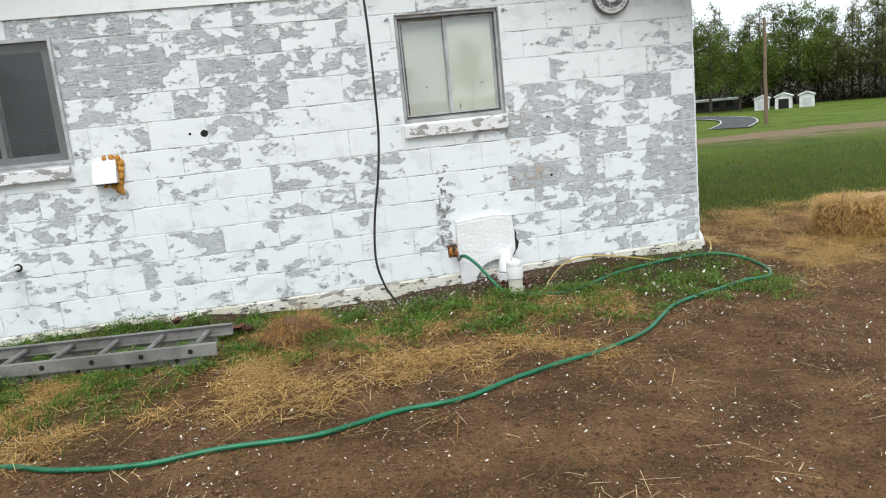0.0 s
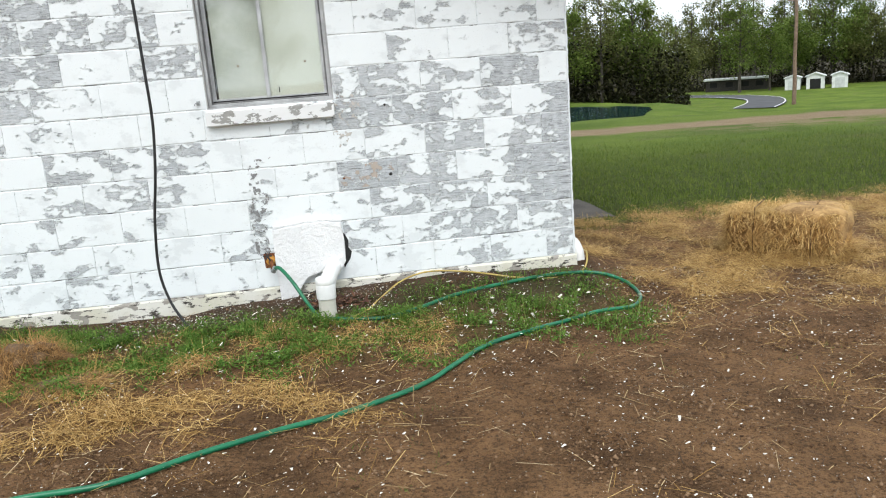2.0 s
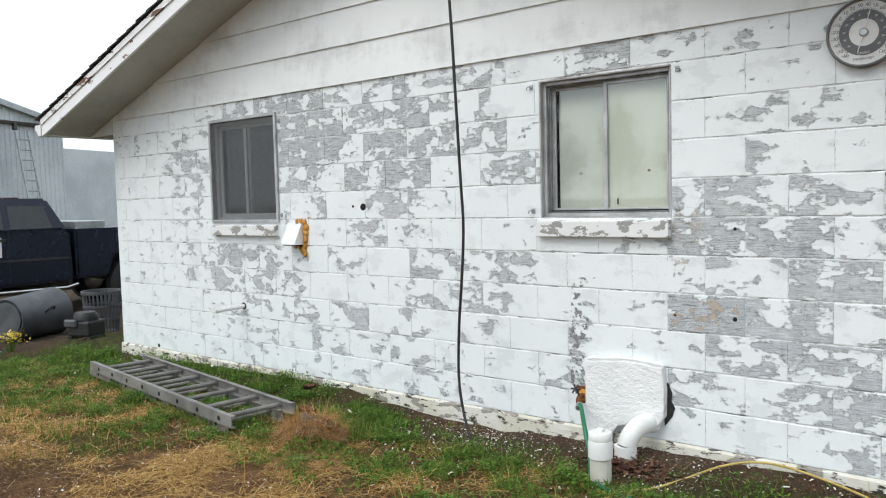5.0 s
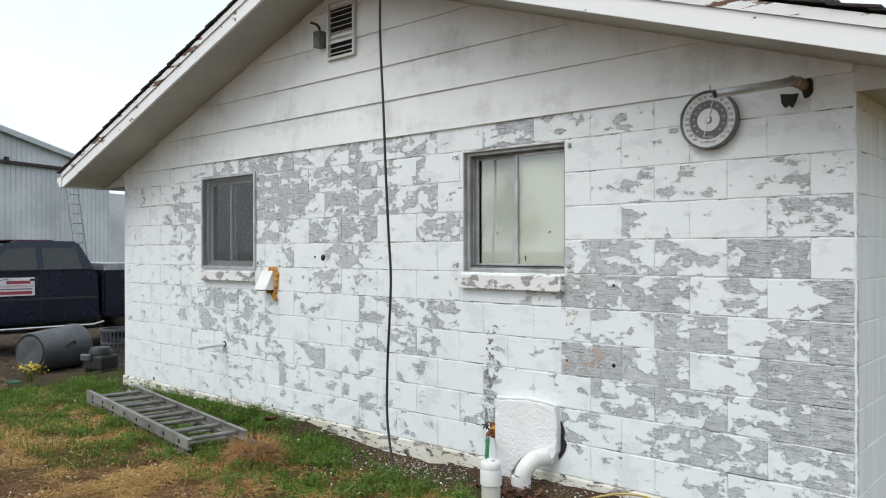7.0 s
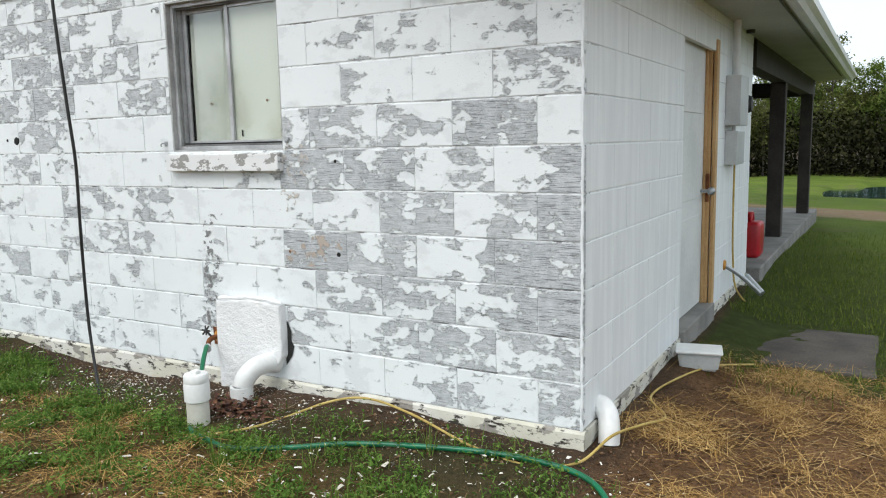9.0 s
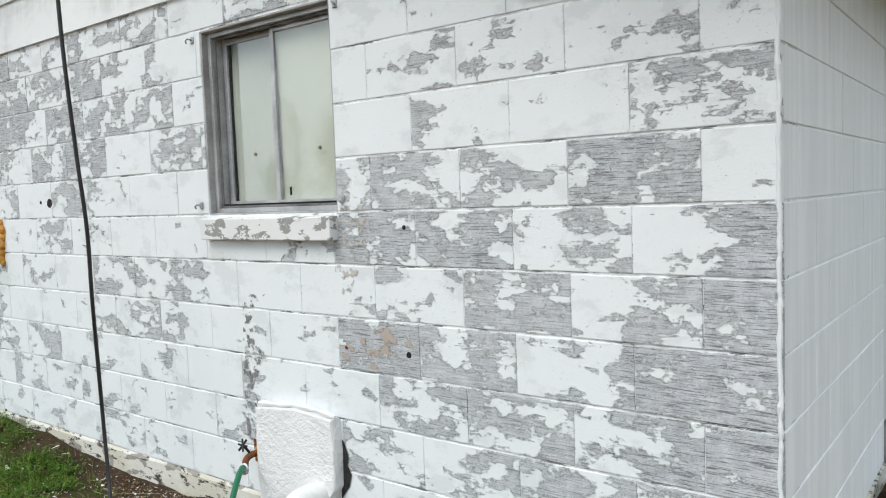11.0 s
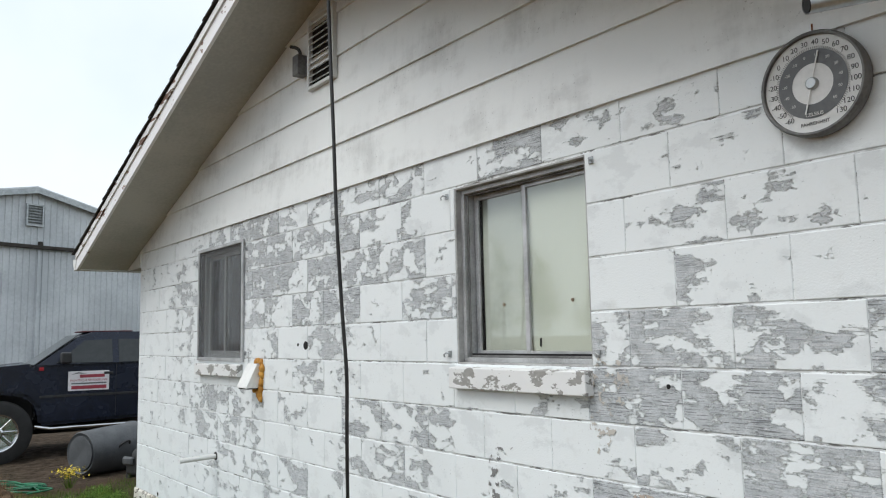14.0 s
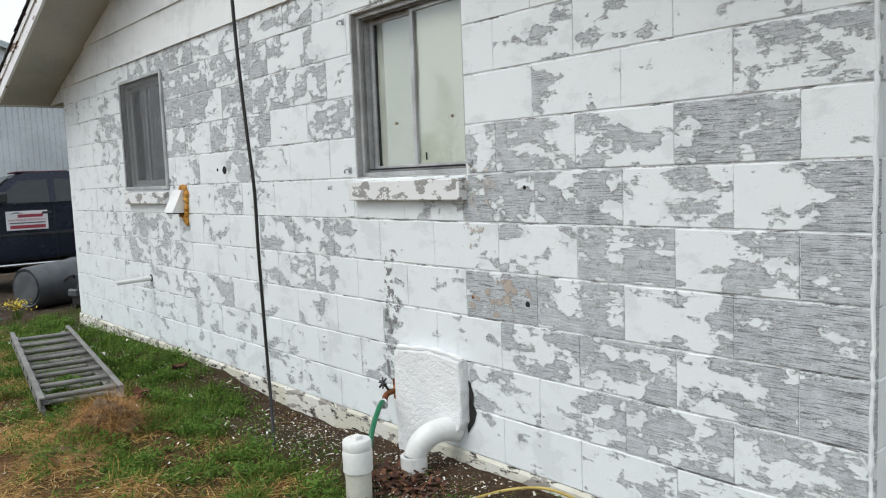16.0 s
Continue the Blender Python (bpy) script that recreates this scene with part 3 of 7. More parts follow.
def along_rake(x, dz=0.0):
    return (x, rake_z(x) + dz)


roof = thing("roof", "dark shingled gable roof with white-painted trim", "roof", kind="structure")
part("deck", prism(bmesh.new(), [along_rake(X_L, 0.10), along_rake(RIDGE_X, 0.10), along_rake(X_R, 0.10), along_rake(X_R, ROOF_T), along_rake(RIDGE_X, ROOF_T), along_rake(X_L, ROOF_T)], -OVER + 0.01, Y_END), M_dark_wood, roof)
for side, xe in (("L", X_L), ("R", X_R)):
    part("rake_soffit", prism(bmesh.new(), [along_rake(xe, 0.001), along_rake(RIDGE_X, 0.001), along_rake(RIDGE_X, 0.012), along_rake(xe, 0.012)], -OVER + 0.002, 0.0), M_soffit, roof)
    part("rake_fascia", prism(bmesh.new(), [along_rake(xe, -0.012), along_rake(RIDGE_X, -0.012), along_rake(RIDGE_X, 0.092), along_rake(xe, 0.092)], -OVER - 0.022, -OVER), M_rake, roof, "white fascia board with peeling paint")
    part("rake_moulding", prism(bmesh.new(), [along_rake(xe, 0.094), along_rake(RIDGE_X, 0.094), along_rake(RIDGE_X, 0.146), along_rake(xe, 0.146)], -OVER - 0.034, -OVER + 0.008), peeling("flaking_trim_%s" % side, (0.10, 0.05, 0.035), (0.20, 0.13, 0.10), 0.53 if side == "R" else 0.57, 5.0, (0.6, 1, 4)), roof)

eave_z_r, eave_z_l = 2.225, 2.225


def eave(sign, x_wall, x_edge, z):
    """A level soffit under the eave, with the boxed end that closes it at the gable."""
    a, b = sorted((x_wall, x_edge))
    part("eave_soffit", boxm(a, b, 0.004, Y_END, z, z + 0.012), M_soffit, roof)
    zo, zi = rake_z(x_edge), rake_z(x_wall)
    part("eave_return", prism(bmesh.new(), [(x_wall - sign * 0.010, z - 0.004), (x_edge, z - 0.004), (x_edge, max(zo, z)), (x_wall - sign * 0.010, zi)], -0.012, 0.003), M_siding, roof)
    part("eave_fascia", boxm(min(x_edge, x_edge + sign * 0.02), max(x_edge, x_edge + sign * 0.02), -OVER, Y_END, z - 0.005, rake_z(x_edge) + 0.12), M_siding, roof)


eave(1, 0.0, X_R, eave_z_r)
eave(-1, LEFT, X_L, min(eave_z_l, rake_z(X_L)))


def shingles():
    """Courses of shingles that step along the slope; their ends show along the rake."""
    n = 26
    for side, xe in ((-1, X_L - 0.03), (1, X_R + 0.03)):
        span = abs(xe - RIDGE_X)
        for i in range(n):
            d0, d1 = span * i / n, span * (i + 1) / n + 0.05
            x0, x1 = RIDGE_X + side * d0, RIDGE_X + side * d1
            dz0, dz1 = ROOF_T + 0.003, ROOF_T + 0.008 + rnd.uniform(0, 0.004)
            bm = prism(bmesh.new(), [along_rake(x0, dz0), along_rake(x1, dz1 + 0.006), along_rake(x1, dz1 + 0.018), along_rake(x0, dz0 + 0.010)], -OVER - 0.045 - rnd.uniform(0, 0.008), Y_END + 0.02)
            part("shingle_course", bm, M_shingle, roof)


shingles()
part("ridge_cap", prism(bmesh.new(), [(RIDGE_X - 0.14, RIDGE_Z + ROOF_T - 0.02), (RIDGE_X, RIDGE_Z + ROOF_T + 0.035), (RIDGE_X + 0.14, RIDGE_Z + ROOF_T - 0.02)], -OVER - 0.06, Y_END + 0.02), M_shingle, roof)


def gutter(x0, y0, y1, z1, sign=1):
    """A white trough with a moulded front, closed at the end."""
    ob = thing("gutter", "white metal rain gutter along the eave", "gutter")
    prof = [(0, 0), (0, -0.105), (0.055, -0.11), (0.075, -0.075), (0.11, -0.05), (0.115, 0.0), (0.105, 0.004), (0.10, -0.045), (0.07, -0.068), (0.052, -0.10), (0.006, -0.096), (0.006, 0.0)]
    part("trough", prism(bmesh.new(), [(x0 + sign * x, z1 + z) for x, z in prof], y0, y1), M_pvc, ob)
    end = prof[:6]
    part("end_cap", prism(bmesh.new(), [(x0 + sign * x, z1 + z) for x, z in end], y0 - 0.006, y0 - 0.001), M_pvc, ob)
    return ob


gutter(X_R + 0.022, -OVER - 0.02, Y_END, rake_z(X_R) + 0.115)
gutter(X_L - 0.022, -OVER - 0.02, Y_END, rake_z(X_L) + 0.10, -1)


# ---- windows ----
def bars(bm, x0, x1, z0, z1, w, y0, y1):
    """A rectangular frame of bars."""
    box(bm, x0, x0 + w, y0, y1, z0, z1, 0.002)
    box(bm, x1 - w, x1, y0, y1, z0, z1, 0.002)
    box(bm, x0 + w, x1 - w, y0, y1, z0, z0 + w, 0.002)
    box(bm, x0 + w, x1 - w, y0, y1, z1 - w, z1, 0.002)
    return bm


def sill(parent, x0, x1, z1, h=0.105):
    bm = boxm(x0, x1, -0.045, 0.10, z1 - h, z1, 0.005, 2)
    for v in bm.verts:
        if v.co.z > z1 - 0.03 and v.co.y < 0:
            v.co.z -= 0.012
        v.co += Vector((0, 0.002, 0.002)) * noise.noise(v.co * 5)
    part("sill", bm, M_sill, parent, "painted concrete sill with flaking paint")


def hook(parent, x, z, side):
    """A small bent catch screwed to the wall."""
    bm = boxm(x - 0.012, x + 0.012, -0.006, 0.0, z - 0.014, z + 0.014, 0.002)
    tube(bm, [(x, -0.004, z), (x + side * 0.006, -0.022, z + 0.004), (x + side * 0.02, -0.024, z - 0.004), (x + side * 0.022, -0.018, z - 0.014)], 0.004, 6)
    part("catch", bm, M_galv, parent)


def window_two():
    x0, x1, z0, z1 = W2
    ob = thing("window_2", "aluminium sliding window with pale sheeting behind the panes", "window", kind="structure")
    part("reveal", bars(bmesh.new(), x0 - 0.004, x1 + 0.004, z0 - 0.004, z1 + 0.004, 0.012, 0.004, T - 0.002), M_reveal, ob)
    part("window_frame", bars(bmesh.new(), x0 + 0.008, x1 - 0.008, z0 + 0.008, z1 - 0.008, 0.020, 0.034, 0.120), M_alum, ob)
    # dark bars and a near-black strip mark the track
    part("screen_track", bars(bmesh.new(), x0 + 0.028, x1 - 0.028, z0 + 0.028, z1 - 0.028, 0.010, 0.052, 0.060), M_alum_dark, ob, "dark track")
    part("sill_track", boxm(x0 + 0.029, x1 - 0.029, 0.062, 0.066, z0 + 0.0285, z0 + 0.046), M_dark, ob)
    xm = (x0 + x1) / 2 - 0.002
    left = part("sash", bars(bmesh.new(), x0 + 0.030, xm + 0.030, z0 + 0.032, z1 - 0.030, 0.026, 0.096, 0.112), M_alum, ob)
    right = part("sash", bars(bmesh.new(), xm - 0.022, x1 - 0.030, z0 + 0.032, z1 - 0.030, 0.024, 0.070, 0.088), M_alum, ob)
    for s, (a, b), y, gap in ((left, (x0 + 0.05, xm + 0.010), 0.104, 0.030), (right, (xm, x1 - 0.05), 0.079, 0.0)):
        p = part("pane", boxm(a, b, y - 0.002, y + 0.002, z0 + 0.05, z1 - 0.05), M_glass, s)
        p.visible_shadow = False
        bm = bmesh.new()
        bmesh.ops.create_grid(bm, x_segments=14, y_segments=14, size=0.5)
        for v in bm.verts:
            x, z = (a - 0.01 + gap) + (v.co.x + 0.5) * (b - a + 0.02 - gap), z0 + 0.04 + (v.co.y + 0.5) * (z1 - z0 - 0.08)
            v.co = (x, y + 0.014 + 0.004 * noise.noise(Vector((x * 5, 0, z * 3))), z)
        part("sheeting", bm, M_sheet if s is right else M_sheet_grey, s, "pale green-white sheet", True)
        c = bmesh.new()
        lathe(c, [(0.0, 0.006), (0.007, 0.004), (0.008, 0.0)], 10, Matrix.Translation(((a + b) / 2 + 0.07 * (1 if s is right else -0.2), y - 0.003, z0 + 0.26)) @ Matrix.Rotation(radians(90), 4, "X"))
        part("knob", c, M_brown_pipe, s)
    part("latch", boxm(xm + 0.060, xm + 0.066, 0.071, 0.0765, z0 + 0.075, z0 + 0.11), M_dark, right, "small dark catch")
    sill(ob, x0 - 0.012, x1 - 0.002, z0 - 0.002)
    for x, z, s in ((x0 - 0.05, z1 - 0.03, -1), (x0 - 0.05, z0 + 0.045, -1), (x1 + 0.035, z1 - 0.03, 1), (x1 + 0.03, z0 + 0.05, 1)):
        hook(ob, x, z, s)
    # black sheet behind the sheeting, standing for the unlit gap and room
    part("lining", boxm(x0, x1, 0.135, 0.15, z0, z1), M_dark, ob)


def window_one():
    x0, x1, z0, z1 = W1
    ob = thing("window_1", "aluminium window behind a dark insect screen", "window", kind="structure")
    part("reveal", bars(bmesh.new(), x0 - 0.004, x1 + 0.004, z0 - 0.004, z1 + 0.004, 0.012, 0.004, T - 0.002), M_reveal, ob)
    sc = part("screen_frame", bars(bmesh.new(), x0 - 0.012, x1 + 0.012, z0 + 0.002, z1 + 0.012, 0.024, -0.020, -0.004), M_alum, ob)
    part("screen", boxm(x0 + 0.008, x1 - 0.008, -0.011, -0.0095, z0 + 0.02, z1 - 0.008), M_screen, sc, "dark grey insect screen")
    part("window_frame", bars(bmesh.new(), x0 + 0.008, x1 - 0.008, z0 + 0.008, z1 - 0.008, 0.034, 0.03, 0.09), M_siding, ob)
    for a, b, y in ((x0 + 0.04, (x0 + x1) / 2 + 0.03, 0.085), ((x0 + x1) / 2 - 0.03, x1 - 0.04, 0.065)):
        s = part("sash", bars(bmesh.new(), a, b, z0 + 0.04, z1 - 0.04, 0.036, y - 0.03, y - 0.012), M_siding, ob)
        part("pane", boxm(a + 0.02, b - 0.02, y - 0.023, y - 0.019, z0 + 0.06, z1 - 0.06), M_glass, s)
    part("curtain", boxm(x0, x1, 0.16, 0.17, z0, z1), M_dialgrey, ob, "dark grey curtain")
    sill(ob, x0 + 0.006, x1 - 0.016, z0 - 0.010, 0.095)
    for x, z in ((x1 + 0.035, z1 - 0.06), (x1 + 0.035, z0 + 0.06), (x0 - 0.03, z1 - 0.1)):
        hook(ob, x, z, 1)


window_two()
window_one()

# ---- fittings on the gable wall ----
def gable_vent():
    x0, x1, z0, z1 = -3.79, -3.465, 2.985, 3.45
    ob = thing("gable_vent", "white louvred attic vent in the gable", "vent")
    # black sheet stands for the dark behind the slats
    part("backing", boxm(x0 + 0.01, x1 - 0.01, -0.012, -0.009, z0 + 0.01, z1 - 0.01), M_dark, ob)
    part("frame", bars(bmesh.new(), x0, x1, z0, z1, 0.022, -0.040, -0.008), M_siding, ob)
    n = 10
    for i in range(n):
        z = z0 + 0.03 + (z1 - z0 - 0.06) * (i + 0.5) / n
        bm = boxm(x0 + 0.02, x1 - 0.02, -0.002, 0.002, -0.016, 0.016)
        bm.transform(Matrix.Translation((0, -0.024, z)) @ Matrix.Rotation(radians(-62), 4, "X"))
        part("slat", bm, M_siding, ob)


gable_vent()


def text_mesh(s, size, m, mat, parent, name="lettering"):
    cu = bpy.data.curves.new(name, "FONT")
    cu.body, cu.size, cu.align_x, cu.align_y, cu.extrude = s, size, "CENTER", "CENTER", 0.0004
    tmp = bpy.data.objects.new(name, cu)
    scene.collection.objects.link(tmp)
    dg = bpy.context.evaluated_depsgraph_get()
    me = bpy.data.meshes.new_from_object(tmp.evaluated_get(dg))
    bpy.data.objects.remove(tmp)
    me.materials.clear()
    me.materials.append(mat)
    ob = new(name, me)
    ob.parent = parent
    ob.matrix_basis = m
    return ob


def thermometer():
    """A round outdoor thermometer; its dial looks away from the wall."""
    ob = thing("thermometer", "round white dial thermometer with a grey ring and chrome rim", "thermometer", (-0.692, -0.004, 2.163))
    turn = Matrix.Rotation(radians(90), 4, "X")
    R = 0.152
    bm = lathe(bmesh.new(), [(R, 0.0), (R + 0.002, 0.01), (R + 0.002, 0.040), (R - 0.003, 0.047), (R - 0.009, 0.046), (R - 0.010, 0.034)], 64, turn, False)
    part("rim", bm, M_alum_dark, ob, "tarnished metal rim", True)
    part("dial", lathe(bmesh.new(), [(0.0, 0.0340), (R - 0.009, 0.0338)], 64, turn), M_dial, ob)
    part("ring", lathe(bmesh.new(), [(0.060, 0.0350), (0.101, 0.0350), (0.101, 0.0345), (0.060, 0.0345), (0.060, 0.0350)], 64, turn, False), M_dialgrey, ob, "grey printed ring")
    part("hub", lathe(bmesh.new(), [(0.0, 0.046), (0.014, 0.046), (0.017, 0.043), (0.019, 0.0345)], 24, turn), M_galv, ob, "", True)
    bm = boxm(-0.0018, 0.0018, -0.041, -0.039, -0.090, 0.095)
    bm.transform(Matrix.Rotation(radians(15), 4, "Y"))
    part("pointer", bm, M_pvc, ob)
    for i in range(20):
        v = -60 + 10 * i
        a = radians(-142 + 284 * i / 19)
        r = 0.121
        text_mesh(str(v), 0.0215, pose(r * math.sin(a), -0.0348, r * math.cos(a), 90, 0, 0), M_ink, ob, "numeral")
    for i in range(0, 12):
        v = -50 + 10 * i
        a = radians(-132 + 264 * i / 11)
        text_mesh(str(v), 0.012, pose(0.082 * math.sin(a), -0.0358, 0.082 * math.cos(a), 90, 0, 0), M_dial, ob, "numeral")
    bm = bmesh.new()
    for i in range(96):
        a = radians(-142 + 284 * i / 95)
        t = boxm(-0.0007, 0.0007, -0.0352, -0.0346, 0.1015, 0.1085)
        t.transform(Matrix.Rotation(a, 4, "Y"))
        me = bpy.data.meshes.new("tick")
        t.to_mesh(me)
        t.free()
        bm.from_mesh(me)
        bpy.data.meshes.remove(me)
    part("tick_marks", bm, M_ink, ob)
    text_mesh("CELSIUS", 0.0145, pose(0, -0.0358, -0.090, 90, 0, 0), M_dial, ob)
    text_mesh("FAHRENHEIT", 0.0145, pose(0, -0.0348, -0.116, 90, 0, 0), M_ink, ob)
    bm = bmesh.new()
    rod(bm, (0.0, -0.01, 0.155), (0.0, -0.01, 0.185), 0.003, n=6)
    part("hanger", bm, M_rust, ob)


thermometer()


def broken_pipe():
    """A conduit that sticks out of a broken hole under the gable boards."""
    ob = thing("broken_conduit", "rusty metal conduit stub sticking out of a broken hole", "pipe")
    pts = spline([(-0.232, 0.02, 2.285), (-0.236, -0.06, 2.287), (-0.245, -0.13, 2.285), (-0.27, -0.22, 2.262), (-0.36, -0.36, 2.230), (-0.47, -0.50, 2.198)], 6)
    part("tube", tube(bmesh.new(), pts, lambda t: 0.021 if t > 0.5 else 0.022, 14, False), M_galv, ob, "", True)
    part("bore", tube(bmesh.new(), [p for p in pts[-5:]], 0.017, 12), M_dark, ob)
    part("rusty_collar", tube(bmesh.new(), pts[0:13], lambda t: 0.027 - 0.004 * t + 0.004 * math.sin(14 * t), 14), M_brown_pipe, ob, "rusted tan collar", True)
    # black lump on the wall stands for the dark inside the broken hole
    bm = bmesh.new()
    bmesh.ops.create_icosphere(bm, subdivisions=3, radius=1, matrix=Matrix.Translation((-0.215, 0.0, 2.272)) @ Matrix.Diagonal((0.028, 0.010, 0.050, 1)))
    for v in bm.verts:
        v.co += 0.012 * noise.noise_vector(v.co * 22)
        v.co.y = max(v.co.y, -0.010)
    part("broken_hole", bm, M_matt_black, ob)
    bm = prism(bmesh.new(), [(-0.325, 2.245), (-0.265, 2.238), (-0.24, 2.238), (-0.25, 2.21), (-0.268, 2.172), (-0.287, 2.185), (-0.302, 2.175), (-0.320, 2.20)], -0.055, -0.045)
    part("flap", bm, M_matt_black, ob, "torn black roofing felt flap")


broken_pipe()


def junction_box():
    ob = thing("junction_box", "small dark grey junction box with a cable stub", "electrical box")
    part("case", boxm(-3.90, -3.825, -0.085, -0.012, 3.10, 3.23, 0.006, 2), M_alum_dark, ob)
    part("cable_stub", tube(bmesh.new(), spline([(-3.865, -0.045, 3.23), (-3.868, -0.05, 3.265), (-3.90, -0.06, 3.295), (-3.94, -0.075, 3.31)], 4), 0.011, 8), M_black, ob)


junction_box()


def hanging_cable():
    ob = thing("hanging_cable", "black cable hanging from the fascia to the ground", "cable")
    zt = rake_z(-2.63)
    pts = [(-2.43, -OVER - 0.035, zt + 0.03), (-2.53, -OVER - 0.05, zt + 0.055), (-2.60, -OVER - 0.055, zt + 0.045), (-2.665, -OVER - 0.05, zt - 0.06), (-2.70, -0.49, 2.9), (-2.675, -0.485, 2.4), (-2.66, -0.48, 2.0), (-2.66, -0.455, 1.6), (-2.665, -0.43, 1.3), (-2.70, -0.41, 1.0), (-2.755, -0.375, 0.7), (-2.78, -0.355, 0.4), (-2.74, -0.37, 0.2), (-2.66, -0.41, 0.05), (-2.615, -0.43, -0.03), (-2.60, -0.44, -0.09)]
    part("cable", tube(bmesh.new(), spline(pts, 8), 0.0085, 10), M_black, ob, "", True)
    bm = boxm(-2.59, -2.53, -OVER - 0.075, -OVER - 0.022, zt + 0.02, zt + 0.07, 0.006)
    rod(bm, (-2.49, -OVER - 0.03, zt - 0.005), (-2.49, -OVER - 0.03, zt + 0.06), 0.012, n=8)
    part("clamp", bm, M_galv, ob, "metal cable clamp")


hanging_cable()


def hood_vent():
    ob = thing("wall_vent", "white plastic dryer vent hood set in orange foam", "vent", (-4.597, 0, 1.225))
    bm = prism(bmesh.new(), [(-0.004, 0.08), (-0.03, 0.082), (-0.105, -0.070), (-0.105, -0.078), (-0.004, -0.080)], -0.08, 0.08)
    bm.transform(Matrix(((0, 1, 0, 0), (1, 0, 0, 0), (0, 0, 1, 0), (0, 0, 0, 1))))
    bmesh.ops.recalc_face_normals(bm, faces=bm.faces[:])
    part("hood", bm, M_pvc, ob)
    # black plate stands for the shade inside the hood
    part("throat", boxm(-0.07, 0.07, -0.095, -0.004, -0.086, -0.0805), M_dark, ob)
    bm = bmesh.new()
    for i, (x, z, r) in enumerate(((0.09, 0.09, 0.022), (0.105, 0.05, 0.026), (0.10, 0.01, 0.024), (0.095, -0.04, 0.026), (0.085, -0.09, 0.024), (0.07, -0.125, 0.030), (0.05, 0.10, 0.018), (0.0, 0.095, 0.016), (0.085, -0.15, 0.020), (-0.02, -0.095, 0.016), (0.03, -0.105, 0.018))):
        bmesh.ops.create_icosphere(bm, subdivisions=2, radius=1, matrix=Matrix.Translation((x, -0.006, z)) @ Matrix.Diagonal((r, r * 0.8, r * 1.25, 1)))
    for q in bm.verts:
        q.co += 0.008 * noise.noise_vector(q.co * 40)
    part("foam", bm, M_orange_foam, ob, "orange expanding foam", True)


hood_vent()


def stub_pipe():
    ob = thing("drain_stub", "short white plastic pipe sticking out of the wall", "pipe")
    part("collar", lathe(bmesh.new(), [(0.030, 0.0), (0.030, 0.002), (0.0, 0.002)], 20, Matrix.Translation((-5.306, -0.002, 0.616)) @ Matrix.Rotation(radians(90), 4, "X")), M_dark, ob)
    part("tube", rod(bmesh.new(), (-5.306, 0.0, 0.616), (-5.36, -0.25, 0.600), 0.0185, n=16), M_pvc, ob, "", True)


stub_pipe()


def wall_hole(x, z, r, mat=M_dark):
    # shallow disc on the face; by default its black stands for the hole's dark
    bm = lathe(bmesh.new(), [(0.0, 0.0015), (r * 0.8, 0.0025), (r, 0.0008), (r * 1.05, -0.004)], 18, Matrix.Translation((x, -0.0005, z)) @ Matrix.Rotation(radians(90), 4, "X"))
    for v in bm.verts:
        v.co.x += 0.12 * r * noise.noise(v.co * 60)
        v.co.z += 0.15 * r * noise.noise(v.co * 55 + Vector((3, 0, 0)))
    return part("hole", bm, mat, wall_south)


wall_hole(-3.884, 1.425, 0.026)
wall_hole(-3.985, 1.430, 0.010)
wall_hole(-1.270, 1.278, 0.008)
wall_hole(-1.270, 0.816, 0.011, M_dark)
wall_hole(-1.585, 0.816, 0.008, M_rust)
wall_hole(-6.64, 0.150, 0.016)


def scar(name, outline, mat, y=-0.003):
    """A ragged flat patch on the face of the wall: old scar, stain or plain black."""
    bm = bmesh.new()
    bm.faces.new([bm.verts.new((x, y, z)) for x, z in outline])
    return part(name, bm, mat, wall_south)


scar("paint_scar", [(-2.215, 0.30), (-2.125, 0.30), (-2.13, 0.62), (-2.09, 0.70), (-2.10, 0.80), (-2.14, 0.78), (-2.15, 0.93), (-2.05, 1.0), (-2.2, 0.99), (-2.225, 0.6)], M_scar)
scar("rust_stain", [(-1.63, 0.745), (-1.225, 0.745), (-1.225, 0.895), (-1.40, 0.91), (-1.63, 0.88)], M_ruststain, -0.0025)
scar("water_stain", [(-1.64, 1.03), (-1.56, 1.02), (-1.50, 1.12), (-1.42, 1.22), (-1.45, 1.36), (-1.60, 1.38), (-1.612, 1.2)], M_stain, -0.0022)
# flat black patch on the wall beside the foam panel
scar("tar_patch", [(-1.645, 0.20), (-1.60, 0.26), (-1.585, 0.31), (-1.605, 0.345), (-1.60, 0.39), (-1.625, 0.445), (-1.65, 0.43)], M_matt_black)


